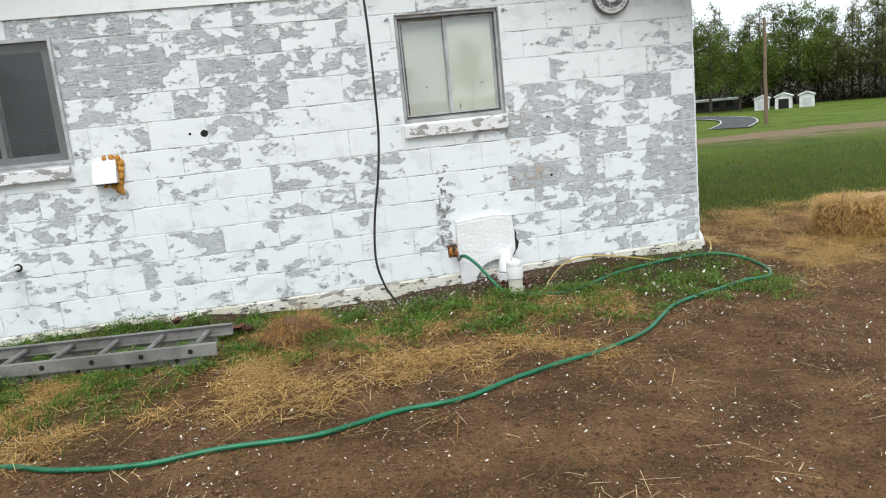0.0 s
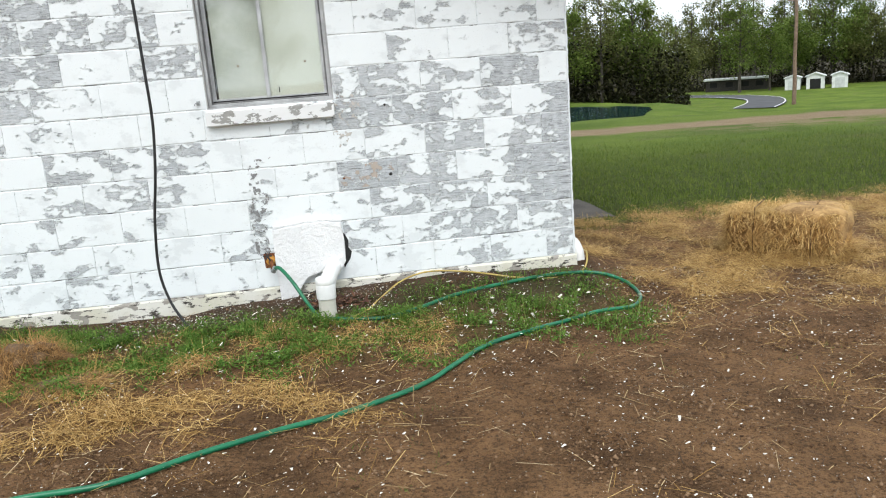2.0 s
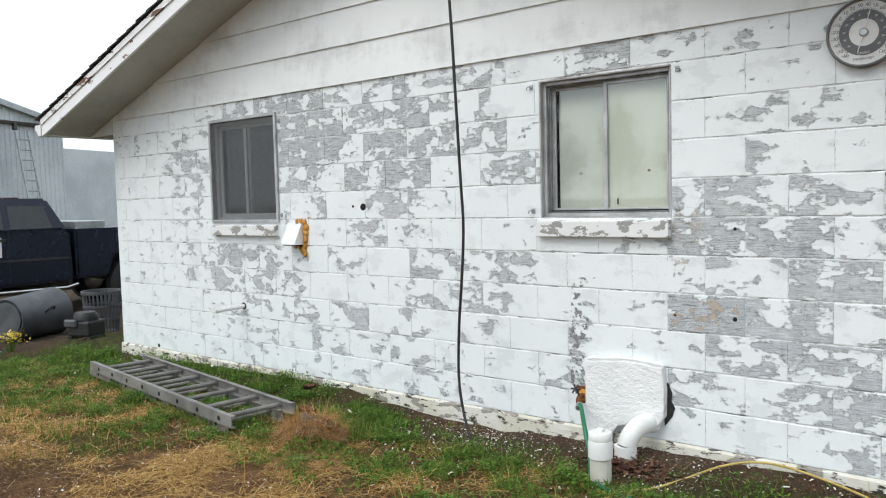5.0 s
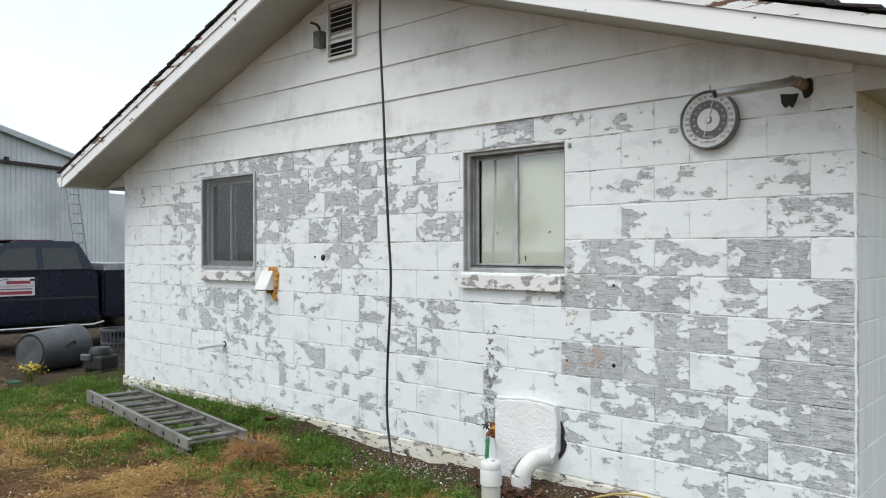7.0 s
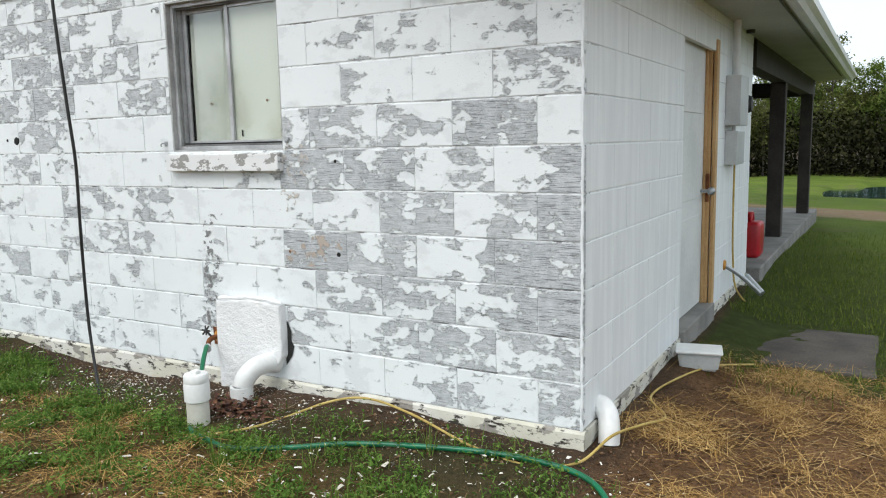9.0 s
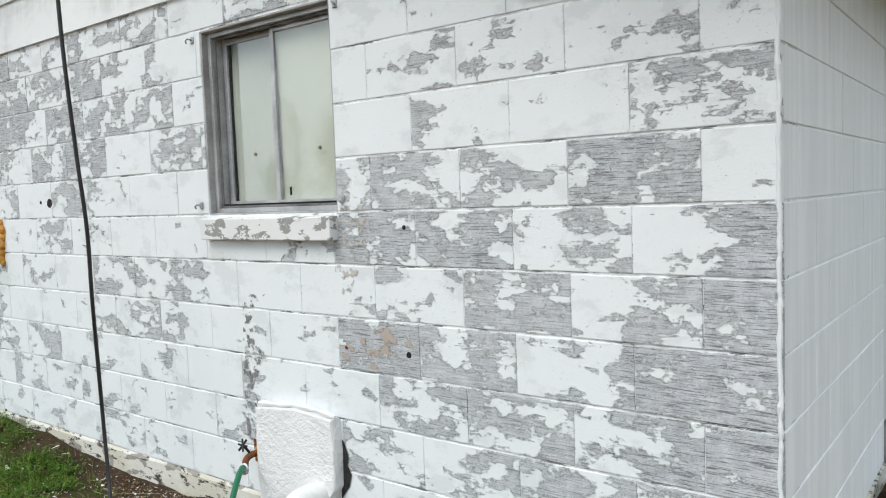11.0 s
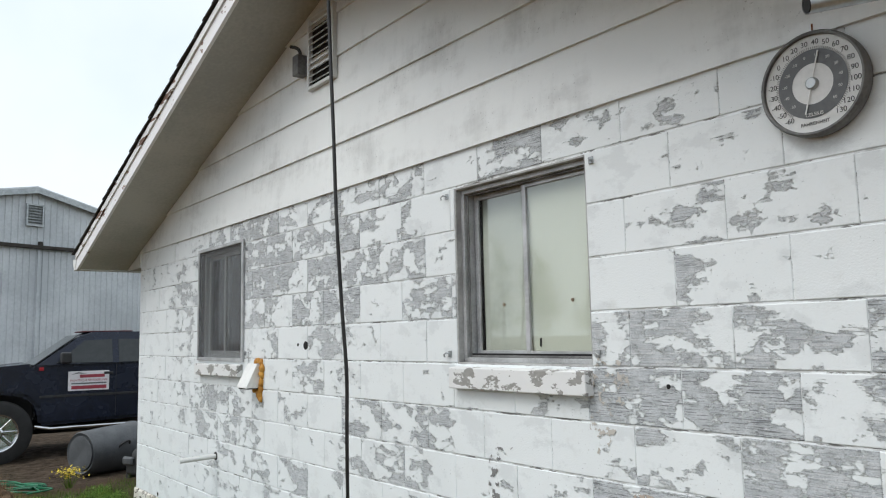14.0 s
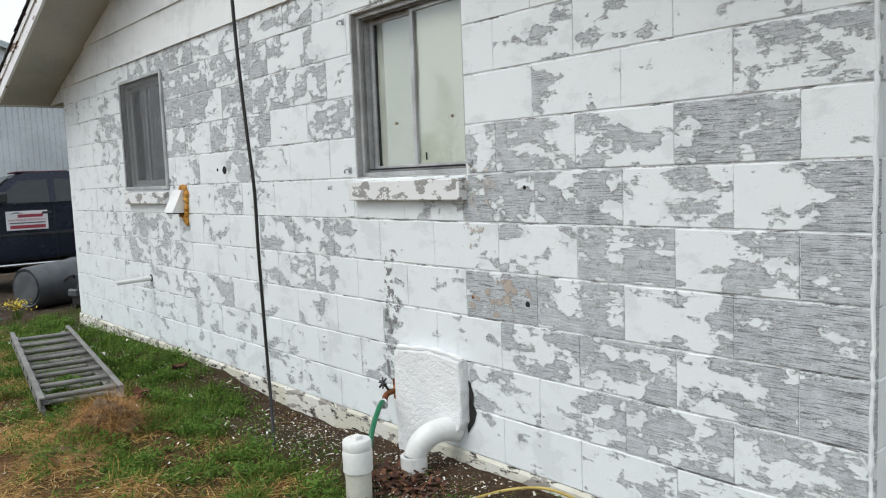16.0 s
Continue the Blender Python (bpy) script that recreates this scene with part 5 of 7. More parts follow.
def ground_material():
    n = Nodes("yard_earth_and_grass", 0.95)
    sx = n.node("ShaderNodeSeparateXYZ")
    n.link(n.pos(), sx.inputs[0])
    X, Y = sx.outputs["X"], sx.outputs["Y"]
    w = n.math("MULTIPLY", n.math("SUBTRACT", n.noise(1.3, 5), 0.5), 2.0)
    yw, xw = n.math("ADD", Y, w), n.math("ADD", X, w)
    m = lambda *a: n.math("MULTIPLY", *a)
    strip = m(m(n.step(yw, -1.5, -1.05), n.step(Y, -0.10, -0.25)), n.step(xw, 0.35, -0.1))
    west = m(m(n.step(xw, -3.9, -4.6), n.step(yw, -2.6, -1.6)), n.step(xw, -9.9, -9.0))
    lawn = m(n.step(yw, 1.45, 2.0), n.step(X, 0.0, 0.12))
    far = n.step(Y, 8.0, 12.0)
    grass = n.math("MAXIMUM", n.math("MAXIMUM", m(strip, 0.35), m(west, 0.45)), n.math("MAXIMUM", lawn, far))
    dirt = n.mix(n.step(n.noise(2.2, 6, rough=0.65), 0.32, 0.68), (0.130, 0.070, 0.032), (0.300, 0.165, 0.078))
    dirt = n.mix(m(n.step(n.noise(38, 8, rough=0.85), 0.51, 0.64), 0.75), dirt, (0.27, 0.165, 0.095))
    dirt = n.mix(m(n.step(n.noise(62, 7, rough=0.85), 0.50, 0.57), 0.6), dirt, (0.030, 0.017, 0.010))
    dirt = n.mix(m(n.step(n.noise(21, 8, rough=0.8), 0.55, 0.60), 0.7), dirt, (0.045, 0.026, 0.014))
    dirt = n.mix(m(n.step(n.noise(5, 8, rough=0.75), 0.52, 0.70), 0.4), dirt, (0.050, 0.028, 0.016))
    mulch = m(n.step(Y, -0.75, -0.35), n.step(X, 0.3, 0.0))
    dirt = n.mix(m(mulch, 0.7), dirt, n.mix(n.noise(60, 4), (0.025, 0.02, 0.017), (0.10, 0.08, 0.065)))
    near_g = n.mix(n.noise(9, 5), (0.030, 0.038, 0.011), (0.095, 0.125, 0.030))
    far_g = n.mix(n.step(n.noise(0.35, 6, rough=0.65), 0.35, 0.65), (0.080, 0.125, 0.018), (0.135, 0.185, 0.030))
    far_g = n.mix(m(n.step(n.noise(0.8, 5), 0.56, 0.7), 0.6), far_g, (0.14, 0.13, 0.06))
    g = n.mix(n.step(Y, 3.0, 9.0), near_g, far_g)
    col = n.mix(grass, dirt, g)
    # the bare vehicle track, with a worn margin
    curve = n.math("ADD", n.math("ADD", Y, m(X, 0.16)), m(n.math("SUBTRACT", n.noise(0.5, 4), 0.5), 1.6))
    track = m(n.step(curve, 11.8, 12.3), n.step(curve, 14.0, 13.5))
    worn = m(m(n.step(curve, 9.8, 11.0), n.step(X, 4.0, 9.0)), m(n.step(curve, 13.6, 13.2), n.step(n.noise(1.1, 6), 0.36, 0.52)))
    tc = n.mix(n.noise(3, 6, rough=0.7), (0.19, 0.130, 0.075), (0.35, 0.265, 0.17))
    col = n.mix(n.math("MAXIMUM", track, m(worn, 0.75)), col, tc)
    # leaf litter under the far woods, its brown darkened to carry the trees' shade
    r = n.math("SQRT", n.math("ADD", m(X, X), m(Y, Y)))
    edge = n.math("ADD", 69.0, m(n.step(X, 27.0, 34.0), 52.0))
    litter = m(n.step(n.math("SUBTRACT", r, edge), 0.0, 3.0), n.step(Y, 0.0, 10.0))
    col = n.mix(litter, col, n.mix(n.noise(0.6, 5), (0.022, 0.020, 0.010), (0.06, 0.048, 0.026)))
    gravel = n.step(xw, -9.6, -10.6)
    col = n.mix(m(gravel, 0.85), col, n.mix(n.step(n.noise(7, 8, rough=0.8), 0.35, 0.65), (0.030, 0.022, 0.016), (0.15, 0.115, 0.085)))
    n.color(col)
    h = n.math("ADD", n.noise(14, 6, rough=0.75), n.math("ADD", m(n.noise(45, 5, rough=0.7), 0.7), m(n.noise(120, 3), 0.35)))
    n.bump(h, 1.0, 0.05)
    return dull(n.mat)


def graded(lo, hi, a, b, step, grow):
    """Coordinates close together between a and b, and wider and wider outside."""
    mid = list(np.arange(a, b + step / 2, step))
    out, d, v = [], step, mid[0]
    while v > lo:
        d *= grow
        v -= d
        out.append(v)
    up, d, v = [], step, mid[-1]
    while v < hi:
        d *= grow
        v += d
        up.append(v)
    return out[::-1] + mid + up


def ground():
    xs, ys = graded(-600, 600, -12.0, 4.0, 0.09, 1.13), graded(-500, 700, -6.0, 3.5, 0.09, 1.10)
    nx, ny = len(xs), len(ys)
    verts = []
    for y in ys:
        for x in xs:
            z = ground_z(x, y)
            if -14 < x < 6 and -8 < y < 5:
                z += 0.014 * noise.noise(Vector((x * 5, y * 5, 2))) + 0.012 * noise.noise(Vector((x * 13, y * 13, 9)))
                z += 0.02 * straw_at(x, y) * max(0.0, noise.noise(Vector((x * 4, y * 4, 30))))
                z += 0.25 * math.exp(-((x + 3.45) ** 2 / 0.06 + (y + 1.0) ** 2 / 0.02)) * 0.35
            verts.append((x, y, z))
    faces = [(j * nx + i, j * nx + i + 1, (j + 1) * nx + i + 1, (j + 1) * nx + i) for j in range(ny - 1) for i in range(nx - 1)]
    me = bpy.data.meshes.new("ground")
    me.from_pydata(verts, [], faces)
    me.polygons.foreach_set("use_smooth", [True] * len(faces))
    me.materials.append(ground_material())
    tagged(new("ground", me), "bare brown earth yard running into green lawn", "ground", kind="structure")


ground()


def island_mat(name, c1, c2, c3, rough=0.7, trans=0.0):
    """Colour that differs from blade to blade."""
    n = Nodes(name, rough)
    r = n.node("ShaderNodeNewGeometry").outputs["Random Per Island"]
    ramp = n.node("ShaderNodeValToRGB")
    ramp.color_ramp.elements[0].color = (*c1, 1)
    ramp.color_ramp.elements[1].color = (*c2, 1)
    e = ramp.color_ramp.elements.new(0.5)
    e.color = (*c3, 1)
    n.link(r, ramp.inputs["Fac"])
    v = n.noise(3.0, 3)
    n.color(n.mix(n.math("MULTIPLY", v, 0.5), ramp.outputs["Color"], c1))
    if trans:
        tl = n.node("ShaderNodeBsdfTranslucent")
        n.link(ramp.outputs["Color"], tl.inputs["Color"])
        mx = n.node("ShaderNodeMixShader")
        mx.inputs[0].default_value = trans
        n.link(n.b.outputs[0], mx.inputs[1])
        n.link(tl.outputs[0], mx.inputs[2])
        n.link(mx.outputs[0], n.t.nodes["Material Output"].inputs[0])
    return n.mat


M_grass = dull(island_mat("grass_blades", (0.045, 0.095, 0.013), (0.270, 0.330, 0.085), (0.125, 0.210, 0.036), 0.75, 0.35))
M_lawn = dull(island_mat("lawn_blades", (0.060, 0.095, 0.013), (0.240, 0.270, 0.066), (0.125, 0.180, 0.030), 0.8, 0.3))
# darker copy of the wall grass, shade mixed into the blade colours
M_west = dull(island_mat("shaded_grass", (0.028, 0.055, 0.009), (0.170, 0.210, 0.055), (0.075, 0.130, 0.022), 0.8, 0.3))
M_weed = dull(island_mat("weed_leaves", (0.045, 0.105, 0.016), (0.250, 0.370, 0.085), (0.120, 0.230, 0.038), 0.75, 0.35))
M_straw = dull(island_mat("straw", (0.13, 0.062, 0.018), (0.88, 0.62, 0.26), (0.54, 0.32, 0.10), 0.75))
M_bale_straw = dull(island_mat("bright_straw", (0.26, 0.14, 0.04), (0.90, 0.66, 0.30), (0.62, 0.40, 0.14), 0.8))
M_stalk = dull(island_mat("pale_stalks", (0.30, 0.20, 0.10), (0.80, 0.64, 0.40), (0.55, 0.40, 0.20), 0.8))
M_straw_dark = island_mat("old_straw", (0.055, 0.030, 0.015), (0.40, 0.25, 0.12), (0.17, 0.095, 0.045), 0.95)
M_straw_mid = island_mat("reddish_straw", (0.16, 0.075, 0.02), (0.66, 0.40, 0.14), (0.38, 0.195, 0.06), 0.8)
# brush colours kept very dark to carry the shade inside the woods
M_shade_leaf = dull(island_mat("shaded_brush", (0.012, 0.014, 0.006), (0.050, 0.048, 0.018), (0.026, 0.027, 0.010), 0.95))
M_chip = island_mat("paint_chips", (0.52, 0.48, 0.40), (0.86, 0.84, 0.79), (0.76, 0.72, 0.63), 0.7)
M_leaf = dull(island_mat("spring_leaves", (0.065, 0.105, 0.018), (0.260, 0.330, 0.080), (0.140, 0.200, 0.040), 0.7, 0.4))
M_leaf_olive = dull(island_mat("olive_leaves", (0.070, 0.082, 0.024), (0.250, 0.260, 0.085), (0.135, 0.150, 0.046), 0.7, 0.4))
M_bark = plain("bark", (0.045, 0.038, 0.030), (0.11, 0.095, 0.08), 0.9, 0, 3, 30, 0.4)


def ribbons(name, P, yaw, pitch, length, width, droop, mat, label, category, taper=0.25, kind="stuff"):
    """Many thin bent strips in one mesh: P holds their feet, pitch their rise."""
    k = len(P)
    d = np.stack([np.cos(yaw) * np.cos(pitch), np.sin(yaw) * np.cos(pitch), np.sin(pitch)], 1)
    side = np.stack([-np.sin(yaw), np.cos(yaw), np.zeros(k)], 1)
    V = np.zeros((k, 6, 3))
    for i, t in enumerate((0.0, 0.5, 1.0)):
        c = P + d * (length * t)[:, None]
        c[:, 2] -= droop * t * t
        wd = (width * (1 - (1 - taper) * t))[:, None] * 0.5
        V[:, 2 * i], V[:, 2 * i + 1] = c - side * wd, c + side * wd
    base = (np.arange(k) * 6)[:, None]
    F = np.concatenate([base + np.array([0, 1, 3, 2]), base + np.array([2, 3, 5, 4])], 1).reshape(-1, 4)
    me = bpy.data.meshes.new(name)
    me.vertices.add(k * 6)
    me.vertices.foreach_set("co", V.ravel())
    me.loops.add(len(F) * 4)
    me.loops.foreach_set("vertex_index", F.ravel())
    me.polygons.add(len(F))
    me.polygons.foreach_set("loop_start", np.arange(len(F)) * 4)
    me.update()
    me.validate()
    me.materials.append(mat)
    ob = new(name, me)
    if label:
        tagged(ob, label, category, kind=kind)
    return ob


rs = np.random.RandomState(11)


def scatter(count, x0, x1, y0, y1, density):
    """Places kept by their density, set on the ground."""
    out = []
    for x, y in zip(rs.uniform(x0, x1, count), rs.uniform(y0, y1, count)):
        if rs.rand() < density(x, y):
            out.append((x, y, ground_z(x, y)))
    return np.array(out)


def patchy(x, y):
    return grass_at(x, y) * (0.60 + 0.40 * smoothstep(-0.6, -3.0, x)) * (0.04 + 0.96 * smoothstep(-0.12, 0.14, noise.noise(Vector((x * 4.2, y * 4.2, 12))) + 0.5 * noise.noise(Vector((x * 11, y * 11, 3)))))


def blades(name, P, h0, h1, label, mat=M_grass, w=0.006):
    k = len(P)
    P = P - np.array([0, 0, 0.012])
    return ribbons(name, P, rs.uniform(0, 6.283, k), rs.uniform(0.5, 1.45, k), rs.uniform(h0, h1, k), rs.uniform(w * 0.6, w * 1.4, k), rs.uniform(0, 0.035, k), mat, label, "grass", 0.15)


def outside(f):
    return lambda x, y: 0.0 if (LEFT - 0.03 < x < 0.02 and y > -0.04) else f(x, y)


blades("wall_grass", scatter(90000, LEFT - 1, 0.5, -1.9, -0.06, outside(patchy)), 0.03, 0.12, "short green grass along the foot of the wall")
P = scatter(230000, LEFT - 1, 0.4, -1.6, -0.08, outside(lambda x, y: patchy(x, y) * (0.45 + 0.55 * smoothstep(0.0, -3.0, x))))
k = len(P)
P = P + np.stack([np.zeros(k), np.zeros(k), 0.095 * rs.rand(k) * np.array([0.35 + 0.65 * smoothstep(-0.1, 0.3, noise.noise(Vector((p[0] * 5, p[1] * 5, 44)))) for p in P])], 1)
ribbons("weeds", P, rs.uniform(0, 6.283, k), rs.uniform(-0.2, 0.9, k), rs.uniform(0.010, 0.028, k), rs.uniform(0.006, 0.014, k), rs.uniform(0, 0.01, k), M_weed, "low leafy green weeds by the wall", "weeds", 0.5)
P = scatter(700, LEFT - 0.8, -0.3, -0.95, -0.16, outside(lambda x, y: 0.22 * grass_at(x, y) * (1.0 if wob(x, y, 2.2, 5) > 0.05 else 0.1)))
P = np.repeat(P, 26, 0) + np.concatenate([rs.normal(0, 0.022, (len(P) * 26, 2)), np.zeros((len(P) * 26, 1))], 1)
blades("grass_tufts", P, 0.08, 0.20, "taller green grass tufts by the wall", w=0.005)
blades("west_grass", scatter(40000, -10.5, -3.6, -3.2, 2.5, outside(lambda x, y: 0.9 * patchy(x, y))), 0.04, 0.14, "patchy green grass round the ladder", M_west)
blades("lawn_grass", scatter(170000, 0.02, 8.5, 1.2, 9.5, lambda x, y: grass_at(x, y) * smoothstep(12, 2.0, y + 0.3 * x)), 0.03, 0.095, "green lawn grass beside the house", M_lawn, 0.007)

def straw_density(x, y):
    return straw_at(x, y) * (0.05 + 0.72 * smoothstep(-0.12, 0.30, noise.noise(Vector((x * 2.6, y * 2.6, 40)))))


P = np.concatenate([scatter(180000, -8.2, -1.0, -2.7, -0.6, outside(straw_density)), scatter(230000, 0.0, 4.6, -1.7, 2.3, straw_density), scatter(24000, -6.0, 3.5, -5.0, -1.2, straw_density)])
k = len(P)
P = P + np.stack([np.zeros(k), np.zeros(k), rs.uniform(0.002, 0.034, k)], 1)
ribbons("loose_straw", P, rs.uniform(0, 6.283, k), rs.normal(0.0, 0.13, k), 0.025 + 0.20 * rs.rand(k) ** 1.7, rs.uniform(0.0012, 0.0030, k), rs.uniform(0, 0.012, k), M_straw, "golden straw strewn over the earth", "straw", 0.8)


def clods():
    """Crumbs and small clods of earth."""
    P = scatter(170000, -6.5, 3.5, -5.2, 0.9, outside(lambda x, y: 0.25 + 0.75 * smoothstep(-0.1, 0.3, noise.noise(Vector((x * 1.9, y * 1.9, 70))))))
    k = len(P)
    o = np.array([(1, 0, 0), (0, 1, 0), (-1, 0, 0), (0, -1, 0), (0, 0, 0.8), (0, 0, -0.8)])
    r = 0.0024 + 0.010 * rs.rand(k) ** 5
    V = P[:, None, :] + o[None] * r[:, None, None] * rs.uniform(0.6, 1.4, (k, 6, 1)) + np.array([0, 0, 0.002])
    f = np.array([(0, 1, 4), (1, 2, 4), (2, 3, 4), (3, 0, 4), (1, 0, 5), (2, 1, 5), (3, 2, 5), (0, 3, 5)])
    F = ((np.arange(k) * 6)[:, None, None] + f[None]).reshape(-1, 3)
    me = bpy.data.meshes.new("earth_crumbs")
    me.vertices.add(k * 6)
    me.vertices.foreach_set("co", V.ravel())
    me.loops.add(len(F) * 3)
    me.loops.foreach_set("vertex_index", F.ravel())
    me.polygons.add(len(F))
    me.polygons.foreach_set("loop_start", np.arange(len(F)) * 3)
    me.update()
    me.validate()
    me.materials.append(dull(island_mat("earth_crumbs", (0.075, 0.042, 0.023), (0.34, 0.22, 0.13), (0.15, 0.085, 0.046), 0.95)))
    tagged(new("earth_crumbs", me), "brown crumbs and clods of dry earth", "earth", kind="stuff")


clods()
P = scatter(70000, -7.0, 4.5, -5.2, 1.6, outside(lambda x, y: 0.22 + 0.5 * smoothstep(0.0, 0.8, x) * smoothstep(-1.2, -0.2, y) + 0.8 * max(0, noise.noise(Vector((x * 1.5, y * 1.5, 60))))))
k = len(P)
P = P + np.stack([np.zeros(k), np.zeros(k), rs.uniform(0.002, 0.015, k)], 1)
ribbons("old_straw", P, rs.uniform(0, 6.283, k), rs.normal(0.0, 0.08, k), 0.012 + 0.11 * rs.rand(k) ** 2.5, rs.uniform(0.0012, 0.0035, k), rs.uniform(0, 0.008, k), M_straw_dark, "brown weathered straw and twigs on the earth", "straw", 0.8)
def on_dirt(x, y):
    return (0.25 + 0.9 * smoothstep(-0.05, 0.35, noise.noise(Vector((x * 1.6, y * 1.6, 33)))) + 0.9 * smoothstep(0.3, 1.8, x)) * (1 - 0.8 * grass_at(x, y))


P = scatter(4200, -6.5, 3.5, -5.2, 0.8, outside(on_dirt))
k = len(P)
P = P + np.stack([np.zeros(k), np.zeros(k), rs.uniform(0.006, 0.016, k)], 1)
ribbons("straw_stalks", P, rs.uniform(0, 6.283, k), rs.normal(0.02, 0.07, k), 0.03 + 0.15 * rs.rand(k) ** 1.8, rs.uniform(0.0015, 0.0040, k), rs.uniform(0, 0.008, k), M_stalk, "pale straw stalks lying singly on the earth", "straw", 0.8)
P = scatter(420, -6.0, 3.2, -4.6, -1.0, lambda x, y: 0.35 * smoothstep(0.0, 0.35, noise.noise(Vector((x * 1.6, y * 1.6, 33)))) + 0.05)
P = np.repeat(P, 16, 0) + np.concatenate([rs.normal(0, 0.028, (len(P) * 16, 2)), np.zeros((len(P) * 16, 1))], 1)
blades("grass_sprouts", P, 0.02, 0.06, "small green grass sprouts in the bare earth", w=0.004)
P = scatter(3000, LEFT, 1.0, -1.5, -0.1, lambda x, y: (0.10 + 0.22 * smoothstep(-2.2, -1.2, x)) * smoothstep(0.5, 0.1, x) * smoothstep(-1.5, -0.7, y))
k = len(P)
P = P + np.stack([np.zeros(k), np.zeros(k), rs.uniform(0.02, 0.05, k)], 1)
size = 0.006 + 0.026 * rs.rand(k) ** 3
ribbons("large_paint_flakes", P, rs.uniform(0, 6.283, k), rs.normal(0.0, 0.4, k), size * rs.uniform(0.7, 1.7, k), size * rs.uniform(0.5, 1.1, k), rs.uniform(0, 0.008, k), M_chip, "large curled flakes of white paint in the grass", "paint flakes", 0.5)
P = scatter(190000, LEFT - 0.3, 2.6, -4.6, -0.05, lambda x, y: (0.17 + 0.22 * smoothstep(-2.0, -0.7, y) + 1.6 * smoothstep(-0.6, -0.3, y) * smoothstep(1.3, 0.5, abs(x + 2.3))) * smoothstep(2.6, 0.8, x) * (0.3 + 0.7 * smoothstep(0.0, 0.35, noise.noise(Vector((x * 2.2, y * 2.2, 80))))))
k = len(P)
P = P + np.stack([np.zeros(k), np.zeros(k), rs.uniform(0.004, 0.022, k)], 1)
size = 0.002 + 0.011 * rs.rand(k) ** 8
ribbons("paint_flakes", P, rs.uniform(0, 6.283, k), rs.normal(0.0, 0.35, k), size * rs.uniform(0.8, 2.0, k), size, rs.uniform(0, 0.003, k), M_chip, "white paint flakes fallen on the ground", "paint flakes", 0.6)


M_dead = island_mat("dead_leaves", (0.045, 0.016, 0.010), (0.22, 0.10, 0.045), (0.11, 0.042, 0.022), 0.85)
P = np.stack([rs.normal(-1.74, 0.13, 260), rs.normal(-0.31, 0.055, 260), np.zeros(260)], 1)
P[:, 2] = [ground_z(x, y) + 0.006 + 0.03 * rs.rand() for x, y, z in P]
ribbons("leaf_litter", P, rs.uniform(0, 6.283, 260), rs.normal(0.1, 0.35, 260), rs.uniform(0.02, 0.055, 260), rs.uniform(0.012, 0.03, 260), rs.uniform(0, 0.015, 260), M_dead, "dark red-brown dead leaves heaped round the drain", "leaf litter", 0.4)


def dead_leaf(x, y, size, rz):
    """One curled dry leaf with a bent midrib."""
    ob = thing("dead_leaf", "curled reddish-brown dead leaf lying in the weeds", "leaf", (x, y, ground_z(x, y) + 0.05), "dead leaves by the ladder", rz=rz)
    bm = bmesh.new()
    bmesh.ops.create_grid(bm, x_segments=10, y_segments=6, size=0.5)
    for v in bm.verts:
        u, w = v.co.x, v.co.y
        half = 0.42 * math.sqrt(max(1 - (2 * u) ** 2, 0.0)) + 0.03
        v.co = Vector((u * size, w * 2 * half * size * 0.8, size * (0.55 * abs(w) + 0.35 * u * u + 0.10 * noise.noise(Vector((u * 6, w * 6, x))))))
    bmesh.ops.solidify(bm, geom=bm.faces[:], thickness=0.0015)
    part("blade", bm, M_dead, ob, "", True)
    part("stem", tube(bmesh.new(), [(size * 0.48, 0, size * 0.10), (size * 0.66, 0.004, size * 0.16), (size * 0.80, 0.01, size * 0.14)], 0.0025, 5), M_dead, ob)


dead_leaf(-3.80, -0.66, 0.13, 20)
dead_leaf(-3.72, -0.72, 0.09, 130)
dead_leaf(-4.25, -0.24, 0.10, 70)


M_mound = plain("brown_litter", (0.08, 0.05, 0.03), (0.20, 0.125, 0.065), 0.95, 0, 14, 90, 0.8)


def straw_heap(at, size, count, name, label, category, mat, tall=0.6):
    """A tangled heap of straw: a rounded core bristling with strands."""
    ob = thing(name, label, category, at)
    bm = bmesh.new()
    bmesh.ops.create_icosphere(bm, subdivisions=4, radius=1)
    for v in bm.verts:
        v.co *= 1 + 0.3 * noise.noise(v.co * 2.2) + 0.12 * noise.noise(v.co * 7)
        v.co = Vector((v.co.x * size[0], v.co.y * size[1], max(v.co.z, -0.3) * size[2]))
    part("core", bm, M_mound, ob)
    th, u = rs.uniform(0, 6.283, count), rs.uniform(0.05, 1, count)
    rr = np.sqrt(1 - u * u * 0.9) * 1.02
    P = np.stack([rr * np.cos(th) * size[0], rr * np.sin(th) * size[1], u * size[2]], 1)
    s = ribbons("straw_cover", P, th + rs.normal(0.9, 1.0, count), rs.normal(0.05, tall * 0.5, count), rs.uniform(0.05, 0.17, count), rs.uniform(0.0014, 0.003, count), rs.uniform(0, 0.05, count), mat, "", "")
    s.parent = ob
    s["kind"] = "stuff"
    return ob


straw_heap((-3.40, -0.98, ground_z(-3.4, -0.98) + 0.01), (0.21, 0.14, 0.15), 3200, "straw_heap", "brown heap of old straw on the ground", "straw heap", M_straw_mid, 1.1)
straw_heap((-3.15, -1.25, ground_z(-3.1, -1.25) + 0.0), (0.22, 0.14, 0.03), 1200, "straw_heap", "brown heap of old straw on the ground", "straw heap", M_straw_mid)
